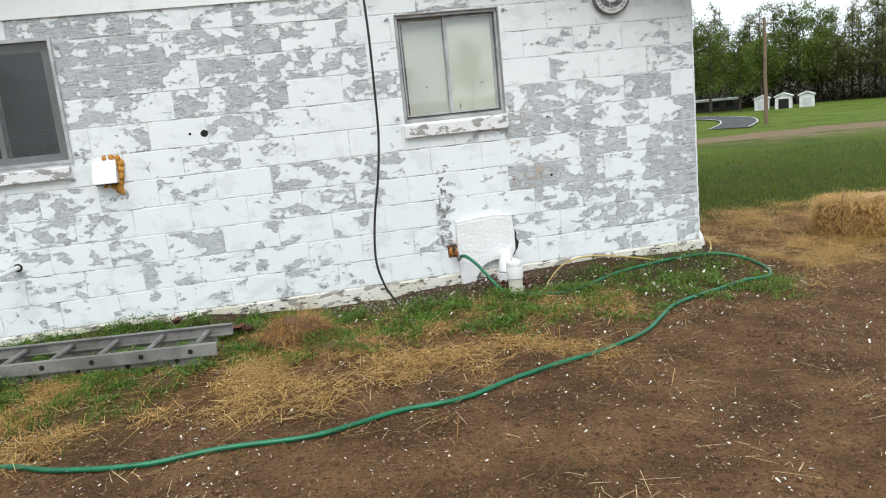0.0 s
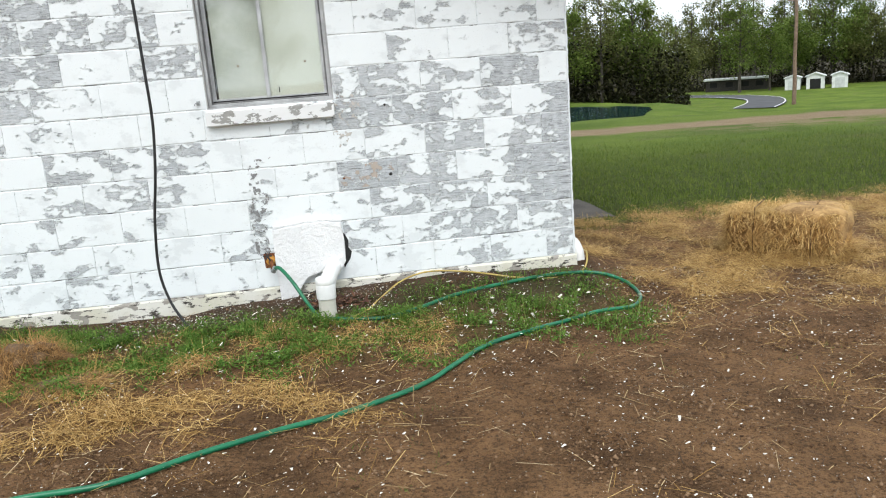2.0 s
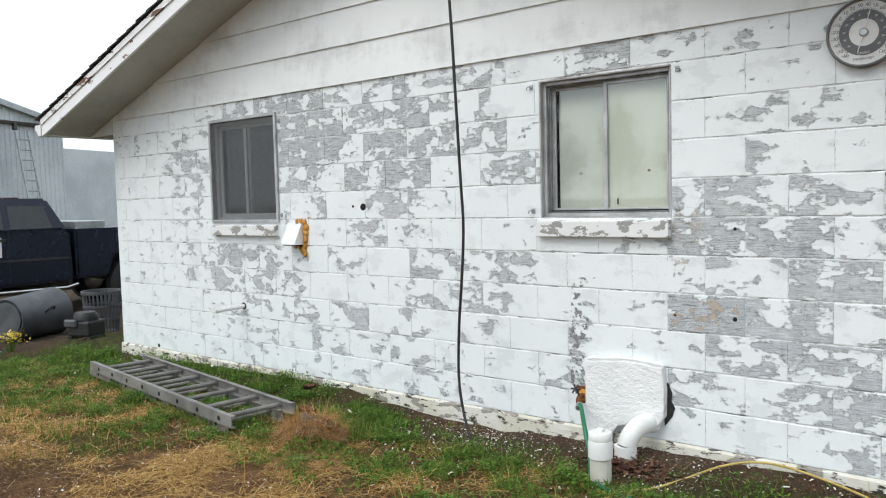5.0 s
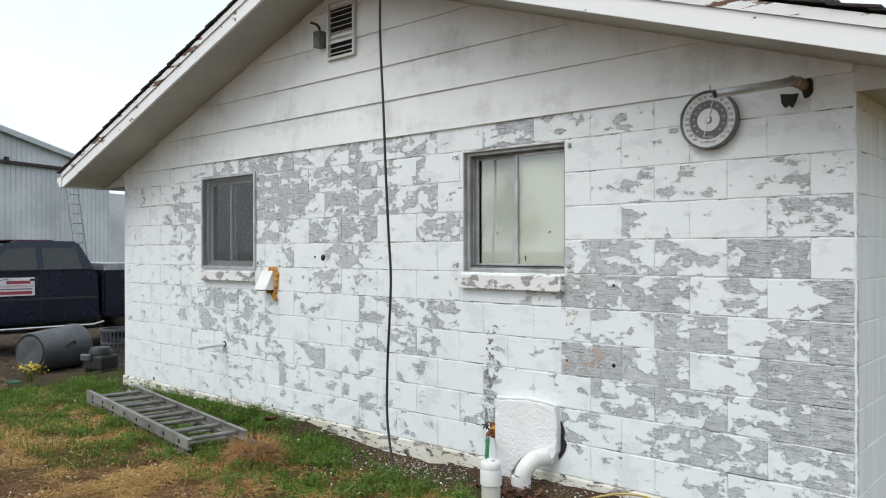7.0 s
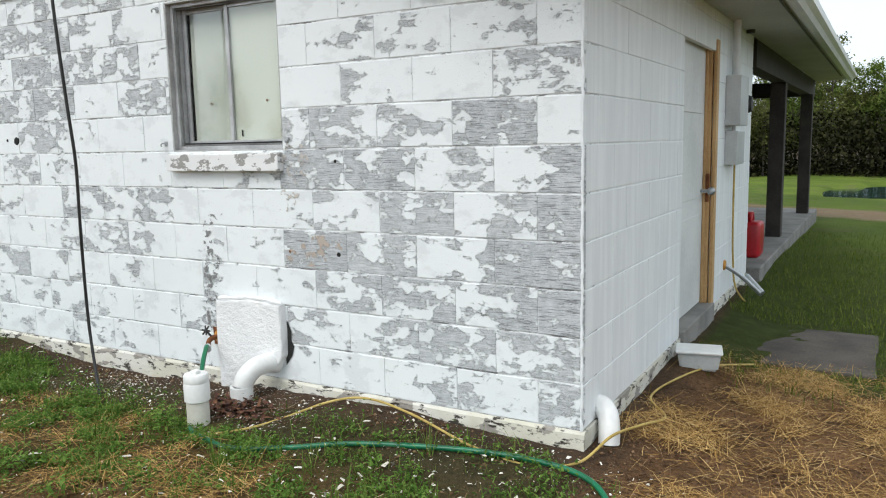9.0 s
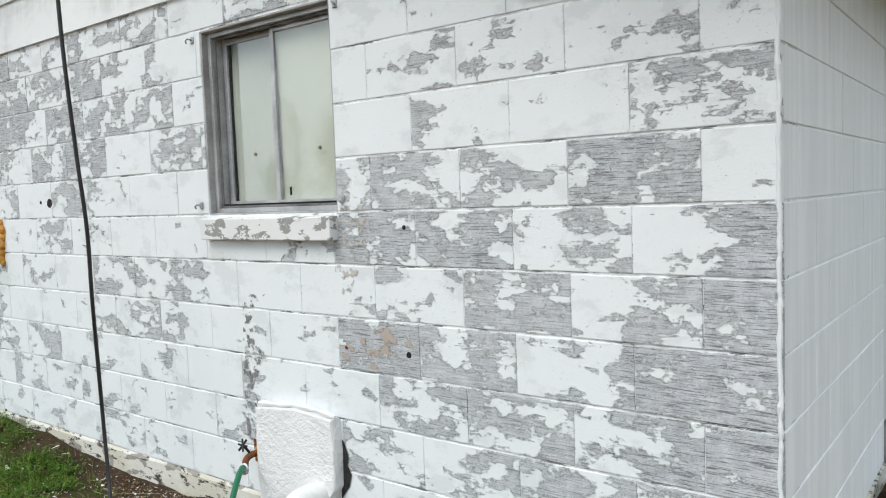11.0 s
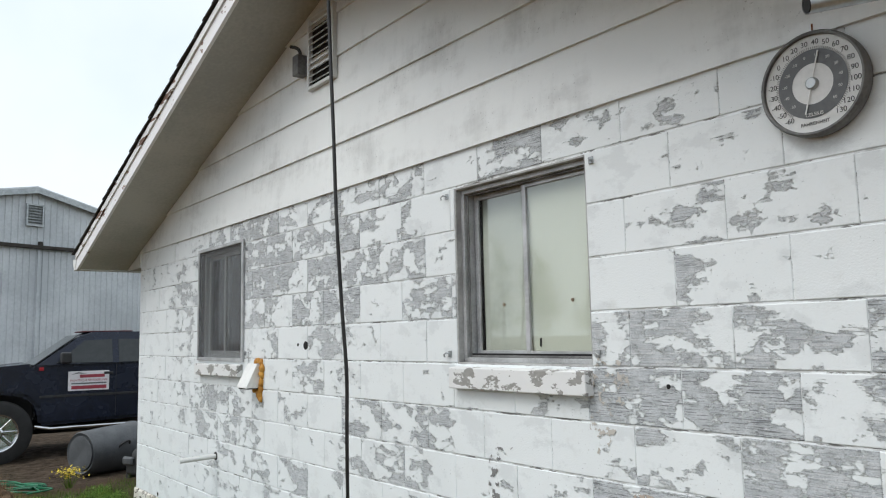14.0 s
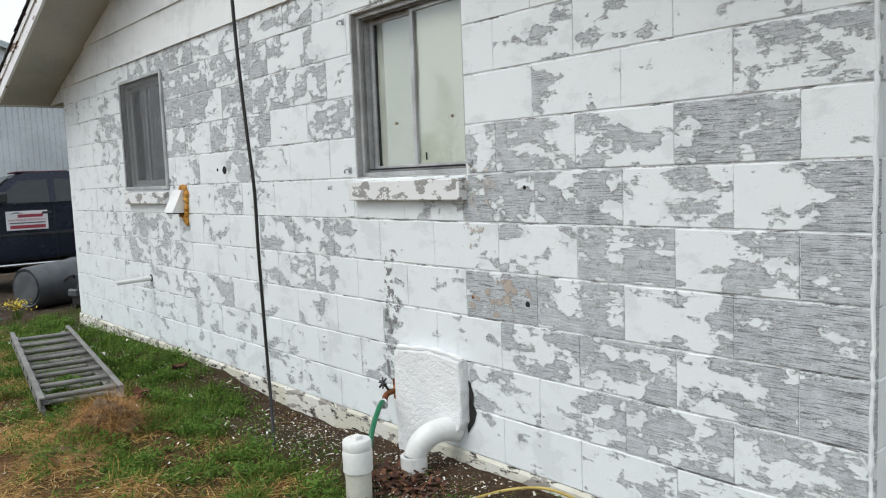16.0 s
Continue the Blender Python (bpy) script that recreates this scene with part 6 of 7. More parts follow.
straw_heap((-8.3, -1.15, ground_z(-8.3, -1.15)), (0.34, 0.28, 0.24), 2600, "brush_clump", "dry brown grass clump in the yard", "grass clump", M_straw_dark, 2.0)


M_bale = plain("packed_straw", (0.20, 0.11, 0.04), (0.48, 0.30, 0.12), 0.9, 0, 9, 70, 1.0)


def bale():
    ob = thing("straw_bale", "broken golden straw bale on the ground", "straw bale", (1.75, 0.15, ground_z(1.75, 0.15) - 0.02), rz=-42)
    L, W, H = 0.78, 0.44, 0.36
    bm = boxm(-L / 2, L / 2, -W / 2, W / 2, 0, H, 0.06, 3)
    bmesh.ops.subdivide_edges(bm, edges=[e for e in bm.edges if e.calc_length() > 0.08], cuts=5, use_grid_fill=True)
    for v in bm.verts:
        v.co += 0.075 * noise.noise_vector(v.co * 3) + 0.03 * noise.noise_vector(v.co * 13)
    part("body", bm, M_bale, ob, "", True)
    n = 9000
    face = rs.randint(0, 4, n)
    a, b = rs.uniform(-0.5, 0.5, n), rs.uniform(0, 1, n)
    P = np.where((face == 0)[:, None], np.stack([a * L, np.full(n, -W / 2), b * H], 1), np.where((face == 1)[:, None], np.stack([np.full(n, -L / 2), a * W, b * H], 1), np.stack([a * L, (b - 0.5) * W, np.full(n, H)], 1)))
    yaw = np.where(face == 0, rs.normal(-1.57, 1.1, n), np.where(face == 1, rs.normal(3.14, 1.1, n), rs.uniform(0, 6.28, n)))
    s = ribbons("straw_cover", P, yaw, rs.normal(0.0, 0.3, n), rs.uniform(0.04, 0.13, n), rs.uniform(0.0018, 0.0042, n), rs.uniform(0, 0.04, n), M_bale_straw, "", "", 0.8)
    s.parent = ob
    s["kind"] = "stuff"
    m = 5000
    a, r = rs.uniform(0, 6.283, m), np.abs(rs.normal(0, 0.16, m))
    P = np.stack([np.cos(a) * (L / 2 + r), np.sin(a) * (W / 2 + 0.05 + r), 0.02 + np.clip(0.16 - r, 0, 1) * rs.rand(m)], 1)
    s = ribbons("loose_skirt", P, rs.uniform(0, 6.28, m), rs.normal(0.0, 0.25, m), rs.uniform(0.05, 0.18, m), rs.uniform(0.0018, 0.0038, m), rs.uniform(0, 0.02, m), M_straw, "", "", 0.8)
    s.parent = ob
    s["kind"] = "stuff"
    for x in (-0.2, 0.2):
        part("twine", tube(bmesh.new(), [(x, -W / 2 - 0.03, 0.02), (x, -W / 2 - 0.035, H * 0.6), (x, -W / 2 + 0.03, H + 0.03), (x, W / 2 - 0.03, H + 0.03)], 0.004, 6), M_straw_dark, ob)


bale()
# ---- west yard: truck, barn, bins ----
M_navy = plain("navy_car_paint", (0.006, 0.009, 0.020), (0.010, 0.015, 0.032), 0.25, 0.2, 3, 60, 0)
M_faded = plain("faded_red_paint", (0.06, 0.010, 0.012), (0.12, 0.020, 0.022), 0.5, 0, 8, 60, 0)
M_tyre = plain("tyre_rubber", (0.012, 0.012, 0.012), (0.022, 0.022, 0.022), 0.8, 0, 10, 60, 0.2)
M_chrome = plain("chrome", (0.55, 0.56, 0.57), (0.66, 0.67, 0.68), 0.15, 1.0, 10, 60, 0)
M_carglass = plain("tinted_glass", (0.02, 0.024, 0.025), (0.03, 0.034, 0.036), 0.06, 0, 10, 60, 0)
M_sign = plain("sign_white", (0.68, 0.66, 0.68), (0.76, 0.74, 0.76), 0.5, 0, 10, 60, 0)
M_amber = plain("amber_lens", (0.55, 0.22, 0.02), (0.65, 0.30, 0.04), 0.25, 0, 10, 60, 0)
M_barn = plain("weathered_steel_siding", (0.50, 0.525, 0.55), (0.66, 0.685, 0.71), 0.5, 0.1, 0.6, 12, 0.05, local=False)
M_bin = plain("grey_plastic", (0.055, 0.06, 0.066), (0.095, 0.10, 0.108), 0.5, 0, 5, 60, 0.1)


def slab_y(outline, y0, y1, bevel=0.03):
    bm = prism(bmesh.new(), outline, y0, y1)
    es = [e for e in bm.edges if e.calc_face_angle(0) > 0.5]
    bmesh.ops.bevel(bm, geom=es, offset=bevel, segments=2, affect="EDGES", clamp_overlap=True)
    return bm


def wheel(parent, x, y, out):
    tyre = part("tyre", lathe(bmesh.new(), [(0.25, -0.13), (0.37, -0.14), (0.42, -0.11), (0.425, 0.0), (0.42, 0.11), (0.37, 0.14), (0.25, 0.13), (0.25, -0.13)], 40, pose(x, y, 0.425, 90, 0, 0), False), M_tyre, parent, "", True)
    rim = part("rim", lathe(bmesh.new(), [(0.26, 0.0), (0.26, 0.125), (0.235, 0.115), (0.22, 0.06), (0.06, 0.05)], 40, pose(x, y, 0.425, -90 * out, 0, 0), False), M_chrome, tyre, "chrome rim", True)
    for k in range(8):
        a = k * math.pi / 4
        bm = boxm(0.05, 0.245, -0.022, 0.022, 0.085, 0.115, 0.006)
        bm.transform(pose(x, y, 0.425, -90 * out, 0, 0) @ Matrix.Rotation(a, 4, "Z"))
        part("spoke", bm, M_chrome, tyre)
    part("hub", lathe(bmesh.new(), [(0.07, 0.06), (0.07, 0.12), (0.05, 0.14), (0.0, 0.142)], 20, pose(x, y, 0.425, -90 * out, 0, 0)), M_chrome, tyre, "", True)


def truck():
    ob = thing("pickup_truck", "dark navy pickup truck parked on the gravel by the barn", "truck", (-14.22, -0.26, ground_z(-13.3, 0.5) - 0.05), rz=-95)
    low = [(0.98, 0.62), (1.0, 0.98), (0.92, 1.28), (-0.42, 1.40), (-2.62, 1.42), (-2.66, 0.56), (-0.55, 0.50), (-0.52, 0.78), (-0.36, 0.95), (0.0, 1.02), (0.36, 0.95), (0.52, 0.76), (0.56, 0.60)]
    part("body", slab_y(low, -0.98, 0.98, 0.05), M_navy, ob)
    part("hood", slab_y([(0.95, 1.24), (0.9, 1.37), (-0.45, 1.47), (-0.45, 1.36)], -0.86, 0.86, 0.04), M_navy, ob)
    cab = [(-0.45, 1.40), (-1.15, 1.90), (-1.35, 1.965), (-2.35, 1.96), (-2.6, 1.42)]
    bm = slab_y(cab, -0.92, 0.92, 0.04)
    for v in bm.verts:
        if v.co.z > 1.5:
            v.co.y *= 1 - 0.22 * (v.co.z - 1.42) / 0.55
    part("cab", bm, M_navy, ob)

    def pane(outline, name):
        b = prism(bmesh.new(), outline, 0.0, 0.012)
        for v in b.verts:
            v.co.y += 0.925 * (1 - 0.22 * max(v.co.z - 1.42, 0) / 0.55) + 0.002
        part(name, b, M_carglass, ob)
    pane([(-0.78, 1.47), (-1.20, 1.82), (-1.62, 1.84), (-1.62, 1.46)], "side_window")
    pane([(-1.72, 1.46), (-1.72, 1.84), (-2.28, 1.83), (-2.36, 1.46)], "side_window")
    b = bmesh.new()
    b.faces.new([b.verts.new(c) for c in ((-0.48, -0.82, 1.435), (-0.48, 0.82, 1.435), (-1.12, 0.72, 1.905), (-1.12, -0.72, 1.905))])
    bmesh.ops.translate(b, verts=b.verts[:], vec=(0.015, 0, 0.012))
    bmesh.ops.solidify(b, geom=b.faces[:], thickness=0.008)
    part("windscreen", b, M_carglass, ob)
    part("bed", slab_y([(-2.70, 0.58), (-2.70, 1.43), (-5.1, 1.43), (-5.1, 0.62), (-4.25, 0.60), (-4.15, 0.95), (-3.75, 1.05), (-3.35, 0.95), (-3.25, 0.58)], -0.98, 0.98, 0.04), M_navy, ob)
    part("tool_box", boxm(-3.25, -2.75, -0.9, 0.9, 1.42, 1.56, 0.01), M_galv, ob, "aluminium tool box")
    for x in (0.0, -3.75):
        for s in (1, -1):
            wheel(ob, x, s * 0.86, s)
    # black boxes added to block the see-through arches and stand for their shade
    for x in (0.0, -3.75):
        part("wheel_well", boxm(x - 0.50, x + 0.50, -0.62, 0.62, 0.5, 1.06, 0.02), M_tyre, ob, "black box filling the wheel wells")
    part("step_bar", tube(bmesh.new(), [(-0.5, 1.0, 0.50), (-0.7, 1.06, 0.46), (-2.5, 1.06, 0.46), (-2.7, 1.0, 0.50)], 0.026, 10), M_chrome, ob, "chrome step bar", True)
    part("mirror", boxm(-0.98, -0.82, 0.98, 1.16, 1.46, 1.64, 0.03, 2), M_black, ob)
    part("door_handle", boxm(-1.62, -1.48, 0.98, 1.0, 1.27, 1.31, 0.005), M_black, ob)
    part("door_seam", boxm(-1.672, -1.664, 0.975, 0.983, 0.6, 1.42), M_black, ob)
    part("trim_strip", boxm(-2.6, -0.55, 0.975, 0.988, 0.93, 0.97, 0.004), M_black, ob)
    part("headlight", boxm(0.80, 0.985, 0.70, 0.975, 1.0, 1.18, 0.02, 2), M_amber, ob, "amber corner lamp")
    part("front_bumper", boxm(0.90, 1.10, -0.95, 0.95, 0.58, 0.80, 0.04, 2), M_black, ob)
    part("paint_scuff", boxm(-0.60, -0.53, 0.975, 0.985, 1.36, 1.41, 0.003), M_red, ob, "red scuff on the paint")
    part("roof_rack", boxm(-2.0, -1.2, -0.5, 0.5, 1.962, 1.985, 0.008), M_faded, ob, "faded dark red roof rack")
    sign = part("door_sign", boxm(-1.56, -0.95, 0.983, 0.990, 1.02, 1.33, 0.003), M_sign, ob, "white magnetic door sign with dark red and grey bars")
    M_signred = plain("sign_red", (0.28, 0.03, 0.05), (0.36, 0.05, 0.07), 0.5, 0, 10, 60, 0)
    for x0, x1, z0, z1, mt in ((-1.49, -1.12, 1.225, 1.275, M_signred), (-1.52, -1.00, 1.125, 1.145, M_dialgrey), (-1.52, -1.00, 1.045, 1.10, M_signred)):
        part("print_bar", boxm(x0, x1, 0.9905, 0.9925, z0, z1), mt, sign)
    part("print_shape", slab_y([(-1.22, 1.285), (-1.10, 1.315), (-0.98, 1.275), (-1.10, 1.295)], 0.9905, 0.9925, 0.0005), M_dialgrey, sign)
    text_mesh("PAINTING & REMODELING", 0.046, pose(-1.255, 0.9915, 1.183, 90, 0, 180), M_signred, sign)
    # the body rides high over large wheels
    for c in ob.children:
        if c.name.startswith("tyre"):
            cx = 0.0 if sum(v.co.x for v in c.data.vertices) / len(c.data.vertices) > -1.5 else -3.75
            c.matrix_basis = Matrix.Translation((cx, 0, 0)) @ Matrix.Diagonal((1.14, 1, 1.14, 1)) @ Matrix.Translation((-cx, 0, 0)) @ c.matrix_basis
        else:
            c.matrix_basis = Matrix.Translation((0, 0, 0.05)) @ c.matrix_basis


truck()


def barn():
    """A ribbed steel barn, its gable end towards the house."""
    gz = -0.80
    ob = thing("barn", "grey ribbed steel barn with a low gable and sliding doors", "barn", (-26.3, 2.15, gz), rz=110)
    HALF, EAVE_H, TOP = 8.2, 5.35, 7.05

    def roof_h(s):
        return TOP - (TOP - EAVE_H) * abs(s) / HALF
    w = 0.82
    k = 0
    s = -HALF
    while s < HALF - 0.01:
        e = min(s + w, HALF)
        for z0, z1f, dy in ((0.0, lambda q: 5.30, 0.0), (5.36, roof_h, 0.03)):
            bm = bmesh.new()
            prev = None
            ribs = 4
            pts = []
            for r in range(ribs):
                a = s + (e - s) * r / ribs
                b = (e - s) / ribs
                pts += [(a, 0.0), (a + b * 0.62, 0.0), (a + b * 0.70, -0.035), (a + b * 0.92, -0.035)]
            pts.append((e, 0.0))
            for q, d in pts:
                zt = z1f(q)
                if zt <= z0 + 0.02:
                    zt = z0 + 0.02
                cur = (bm.verts.new((q, d - dy, z0)), bm.verts.new((q, d - dy, min(zt, roof_h(q)))))
                if prev:
                    bm.faces.new((prev[0], cur[0], cur[1], prev[1]))
                prev = cur
            bmesh.ops.recalc_face_normals(bm, faces=bm.faces[:])
            part("panel", bm, M_barn, ob)
        s = e
    part("lean_to", boxm(HALF + 0.01, HALF + 9.0, 0.4, 12.0, 0.0, 4.6), M_barn, ob)
    part("body", boxm(-HALF + 0.02, HALF - 0.02, 0.05, 14.0, 0.0, EAVE_H - 0.02), M_barn, ob)
    for sg in (-1, 1):
        part("roof_sheet", prism(bmesh.new(), [(0, TOP + 0.06), (sg * (HALF + 0.25), EAVE_H + 0.01), (sg * (HALF + 0.25), EAVE_H + 0.10), (0, TOP + 0.16)], -0.22, 14.1), M_barn, ob)
        part("rake_trim", prism(bmesh.new(), [(0, TOP - 0.06), (sg * (HALF + 0.25), EAVE_H - 0.11), (sg * (HALF + 0.25), EAVE_H + 0.06), (0, TOP + 0.11)], -0.26, -0.225), M_galv, ob)
    part("door_rail", boxm(-HALF + 0.4, HALF - 0.4, -0.20, -0.07, 5.25, 5.36, 0.01), M_dark_wood, ob, "dark sliding door rail")
    for q in (-3.4, 0.2, 3.6):
        part("rail_bracket", boxm(q - 0.05, q + 0.05, -0.18, -0.06, 5.36, 5.48), M_dark_wood, ob)
    part("door_edge", boxm(0.15, 0.22, -0.10, -0.04, 0.1, 5.25), M_barn, ob)
    v = part("gable_louvre", bars(bmesh.new(), -0.28, 0.28, 5.95, 6.65, 0.05, -0.14, -0.06), M_galv, ob)
    for i in range(7):
        bm = boxm(-0.24, 0.24, -0.004, 0.004, -0.05, 0.05)
        bm.transform(Matrix.Translation((0, -0.09, 6.04 + i * 0.088)) @ Matrix.Rotation(radians(-35), 4, "X"))
        part("slat", bm, M_galv, v)


barn()


def leaning_ladder():
    ob = thing("tall_ladder", "aluminium ladder leaning against the steel barn", "ladder", (-28.0, 7.75, -0.5), rz=110)
    for sg in (-1, 1):
        part("side_rail", tube(bmesh.new(), [(sg * 0.26, -1.1, 0.0), (sg * 0.26, -0.25, 4.75)], 0.045, 6), M_galv, ob)
    for i in range(13):
        t = (i + 0.5) / 13.5
        y, z = -1.1 + 0.85 * t, 4.75 * t
        part("rung", rod(bmesh.new(), (-0.26, y, z), (0.26, y, z), 0.03, n=8), M_galv, ob)
    part("cap", boxm(-0.33, -0.2, -0.33, -0.18, 4.7, 4.95, 0.02), M_carglass, ob)


leaning_ladder()


def trash_bin():
    c = Vector((-10.75, 0.28, ground_z(-10.7, 0.4) + 0.31))
    ob = thing("trash_barrel", "grey plastic trash barrel lying on its side", "barrel", c, rz=115)
    turn = Matrix.Rotation(radians(90), 4, "Y") @ Matrix.Scale(1.12, 4)
    part("drum", lathe(bmesh.new(), [(0.0, 0.02), (0.21, 0.02), (0.235, 0.0), (0.25, 0.02), (0.27, 0.35), (0.285, 0.70), (0.30, 0.72), (0.30, 0.76), (0.28, 0.76)], 36, turn), M_bin, ob, "", True)
    part("base_ring", lathe(bmesh.new(), [(0.10, 0.0), (0.16, -0.006), (0.20, 0.0), (0.20, 0.02), (0.10, 0.02)], 30, turn), M_bin, ob, "", True)
    bm = tube(bmesh.new(), spline([(0.55, -0.27, 0.05), (0.50, -0.33, 0.12), (0.40, -0.33, 0.10), (0.36, -0.27, 0.03)], 4), 0.015, 8)
    part("handle", bm, M_black, ob)
    return ob


trash_bin()


def basket():
    ob = thing("laundry_basket", "dark grey slatted plastic basket standing by the corner", "basket", (-10.3, 1.35, ground_z(-10.3, 1.35)))
    part("base", lathe(bmesh.new(), [(0.0, 0.0), (0.20, 0.0), (0.20, 0.015), (0.0, 0.015)], 24), M_bin, ob)
    part("rim", lathe(bmesh.new(), [(0.235, 0.54), (0.26, 0.54), (0.26, 0.58), (0.235, 0.58), (0.235, 0.54)], 28, None, False), M_bin, ob)
    for i in range(28):
        a = 2 * math.pi * i / 28
        part("slat", rod(bmesh.new(), (0.2 * math.cos(a), 0.2 * math.sin(a), 0.01), (0.245 * math.cos(a), 0.245 * math.sin(a), 0.55), 0.011, n=5), M_bin, ob)
    for z in (0.18, 0.36):
        r = 0.2 + 0.045 * z / 0.55
        part("hoop", lathe(bmesh.new(), [(r, z), (r + 0.014, z), (r + 0.014, z + 0.03), (r, z + 0.03), (r, z)], 28, None, False), M_bin, ob)


basket()


def small_engine():
    ob = thing("small_engine", "black small engine on the grass by the corner", "engine", (-9.55, 0.75, ground_z(-9.5, 0.8)), rz=20)
    part("block", boxm(-0.17, 0.17, -0.15, 0.15, 0.04, 0.24, 0.03, 2), M_black, ob)
    part("cover", lathe(bmesh.new(), [(0.15, 0.24), (0.15, 0.29), (0.12, 0.34), (0.0, 0.35)], 20), M_black, ob, "", True)
    part("tank", boxm(-0.19, 0.0, -0.19, -0.13, 0.16, 0.26, 0.02), M_bin, ob)
    for sx in (-1, 1):
        part("foot", boxm(sx * 0.14 - 0.03, sx * 0.14 + 0.03, -0.14, 0.14, 0.0, 0.05, 0.006), M_black, ob)


small_engine()


def green_tangle():
    ob = thing("coiled_hose", "tangled dark green hose on the gravel", "hose")
    pts = []
    for i in range(44):
        a = i * 0.75
        r = 0.35 + 0.12 * math.sin(i * 1.7)
        x, y = -9.9 + 1.3 * r * math.cos(a) - 0.02 * i, -0.55 + 0.8 * r * math.sin(a)
        pts.append((x, y, ground_z(x, y) + 0.02 + 0.03 * abs(math.sin(i * 2.1))))
    part("hose", tube(bmesh.new(), spline(pts, 5), 0.011, 7), M_hose, ob, "", True)


green_tangle()


def flowers():
    x, y = -9.9, -0.02
    ob = thing("yellow_flowers", "small clump of yellow flowers by the barrel", "flowers", (x, y, ground_z(x, y)))
    k = 60
    th = rs.uniform(0, 6.28, k)
    P = np.stack([0.06 * np.cos(th) * rs.rand(k), 0.06 * np.sin(th) * rs.rand(k), np.zeros(k)], 1)
    ribbons("stems", P, th, rs.uniform(0.8, 1.5, k), rs.uniform(0.1, 0.22, k), np.full(k, 0.006), np.zeros(k), M_grass, "", "").parent = ob
    M_yellow = plain("yellow_petal", (0.55, 0.42, 0.02), (0.70, 0.55, 0.04), 0.6)
    P = np.stack([0.1 * rs.normal(0, 0.8, 160), 0.1 * rs.normal(0, 0.8, 160), rs.uniform(0.12, 0.24, 160)], 1)
    petals = ribbons("petals", P, rs.uniform(0, 6.28, 160), rs.uniform(-0.3, 0.8, 160), rs.uniform(0.02, 0.04, 160), rs.uniform(0.015, 0.025, 160), np.zeros(160), M_yellow, "", "", 0.7)
    petals.parent = ob
    petals["kind"] = "stuff"
    ob.children[-1]["kind"] = "stuff"


flowers()

# ---- far field: pole, pond, road, sheds, woods ----
def water():
    n = Nodes("pond_water", 0.08)
    n.color(n.mix(n.noise(0.4, 4), (0.012, 0.035, 0.032), (0.020, 0.055, 0.050)))
    n.bump(n.noise(2.5, 3, n.scaled(n.pos(), (1, 2.5, 1))), 0.08, 0.05)
    bm = bmesh.new()
    bmesh.ops.create_circle(bm, cap_ends=True, segments=64, radius=1, matrix=Matrix.Translation((9.0, 46.0, -2.0)) @ Matrix.Diagonal((11.5, 10.0, 1, 1)))
    solid("pond_water", bm, n.mat, "dark green still pond water", "pond", kind="structure")


water()


def far_road():
    """An asphalt bend with a pale edge line, laid over the ground."""
    M_asph = plain("asphalt", (0.055, 0.055, 0.060), (0.085, 0.085, 0.09), 0.9, 0, 1, 30, 0.1)
    line = spline([(41.2, 67.7, 0), (46.3, 74.0, 0), (49.9, 81.2, 0), (50.3, 89.0, 0), (48.4, 96.8, 0), (43.9, 106.4, 0)], 10)
    for name, off, w, lift, mat in (("road", 0.0, 2.1, 0.10, M_asph), ("road_edge_line", -1.95, 0.07, 0.15, M_sign), ("road_edge_line", 1.95, 0.07, 0.15, M_sign)):
        bm = bmesh.new()
        prev = None
        for i, p in enumerate(line):
            d = (line[min(i + 1, len(line) - 1)] - line[max(i - 1, 0)]).normalized()
            s = Vector((-d.y, d.x, 0))
            cur = []
            for e in (-1, -0.33, 0.33, 1):
                q = p + s * (off + e * w)
                cur.append(bm.verts.new((q.x, q.y, ground_z(q.x, q.y) + lift)))
            if prev:
                for j in range(3):
                    bm.faces.new((prev[j], cur[j], cur[j + 1], prev[j + 1]))
            prev = cur
        bmesh.ops.recalc_face_normals(bm, faces=bm.faces[:])
        solid(name, bm, mat, "grey asphalt road bend with pale edge" if name == "road" else "pale line along the road edge", "road", kind="structure")


far_road()


def utility_pole(x, y, h, r, meter):
    ob = thing("utility_pole", "weathered brown wooden utility pole" + (" with meter box and conduit" if meter else " in the far field"), "utility pole", (x, y, ground_z(x, y)))
    pts = [(0.02 * math.sin(i), 0.02 * math.cos(i * 1.3), -0.3 + (h + 0.3) * i / 10) for i in range(11)]
    part("pole", tube(bmesh.new(), pts, lambda t: r * (1 - 0.28 * t), 16), M_pole, ob, "", True)
    if meter:
        part("meter_box", boxm(0.09, 0.27, -0.16, -0.02, 1.0, 1.62, 0.012, 2), M_greybox, ob)
        part("meter", lathe(bmesh.new(), [(0.075, 0.0), (0.075, 0.04), (0.06, 0.07), (0.0, 0.075)], 18, Matrix.Translation((0.27, -0.09, 1.45)) @ Matrix.Rotation(radians(90), 4, "Y")), M_pvc, ob, "", True)
        part("conduit", rod(bmesh.new(), (0.15, -0.08, 1.62), (0.15, -0.08, h - 0.6), 0.03, n=10), M_galv, ob, "", True)
        part("strap", lathe(bmesh.new(), [(r + 0.004, 0.62), (r + 0.016, 0.64), (r + 0.004, 0.68)], 18, None, False), M_brown_pipe, ob)
        part("yellow_strap", tube(bmesh.new(), spline([(-0.06, -0.12, 0.66), (-0.12, -0.14, 0.45), (-0.18, -0.16, 0.2), (-0.34, -0.2, 0.01)], 4), 0.010, 6), M_cord, ob)
    else:
        part("crossarm", boxm(-0.9, 0.9, -0.06, 0.06, h - 0.7, h - 0.55), M_pole, ob)
    return ob


utility_pole(2.60, 10.95, 8.0, 0.092, True)
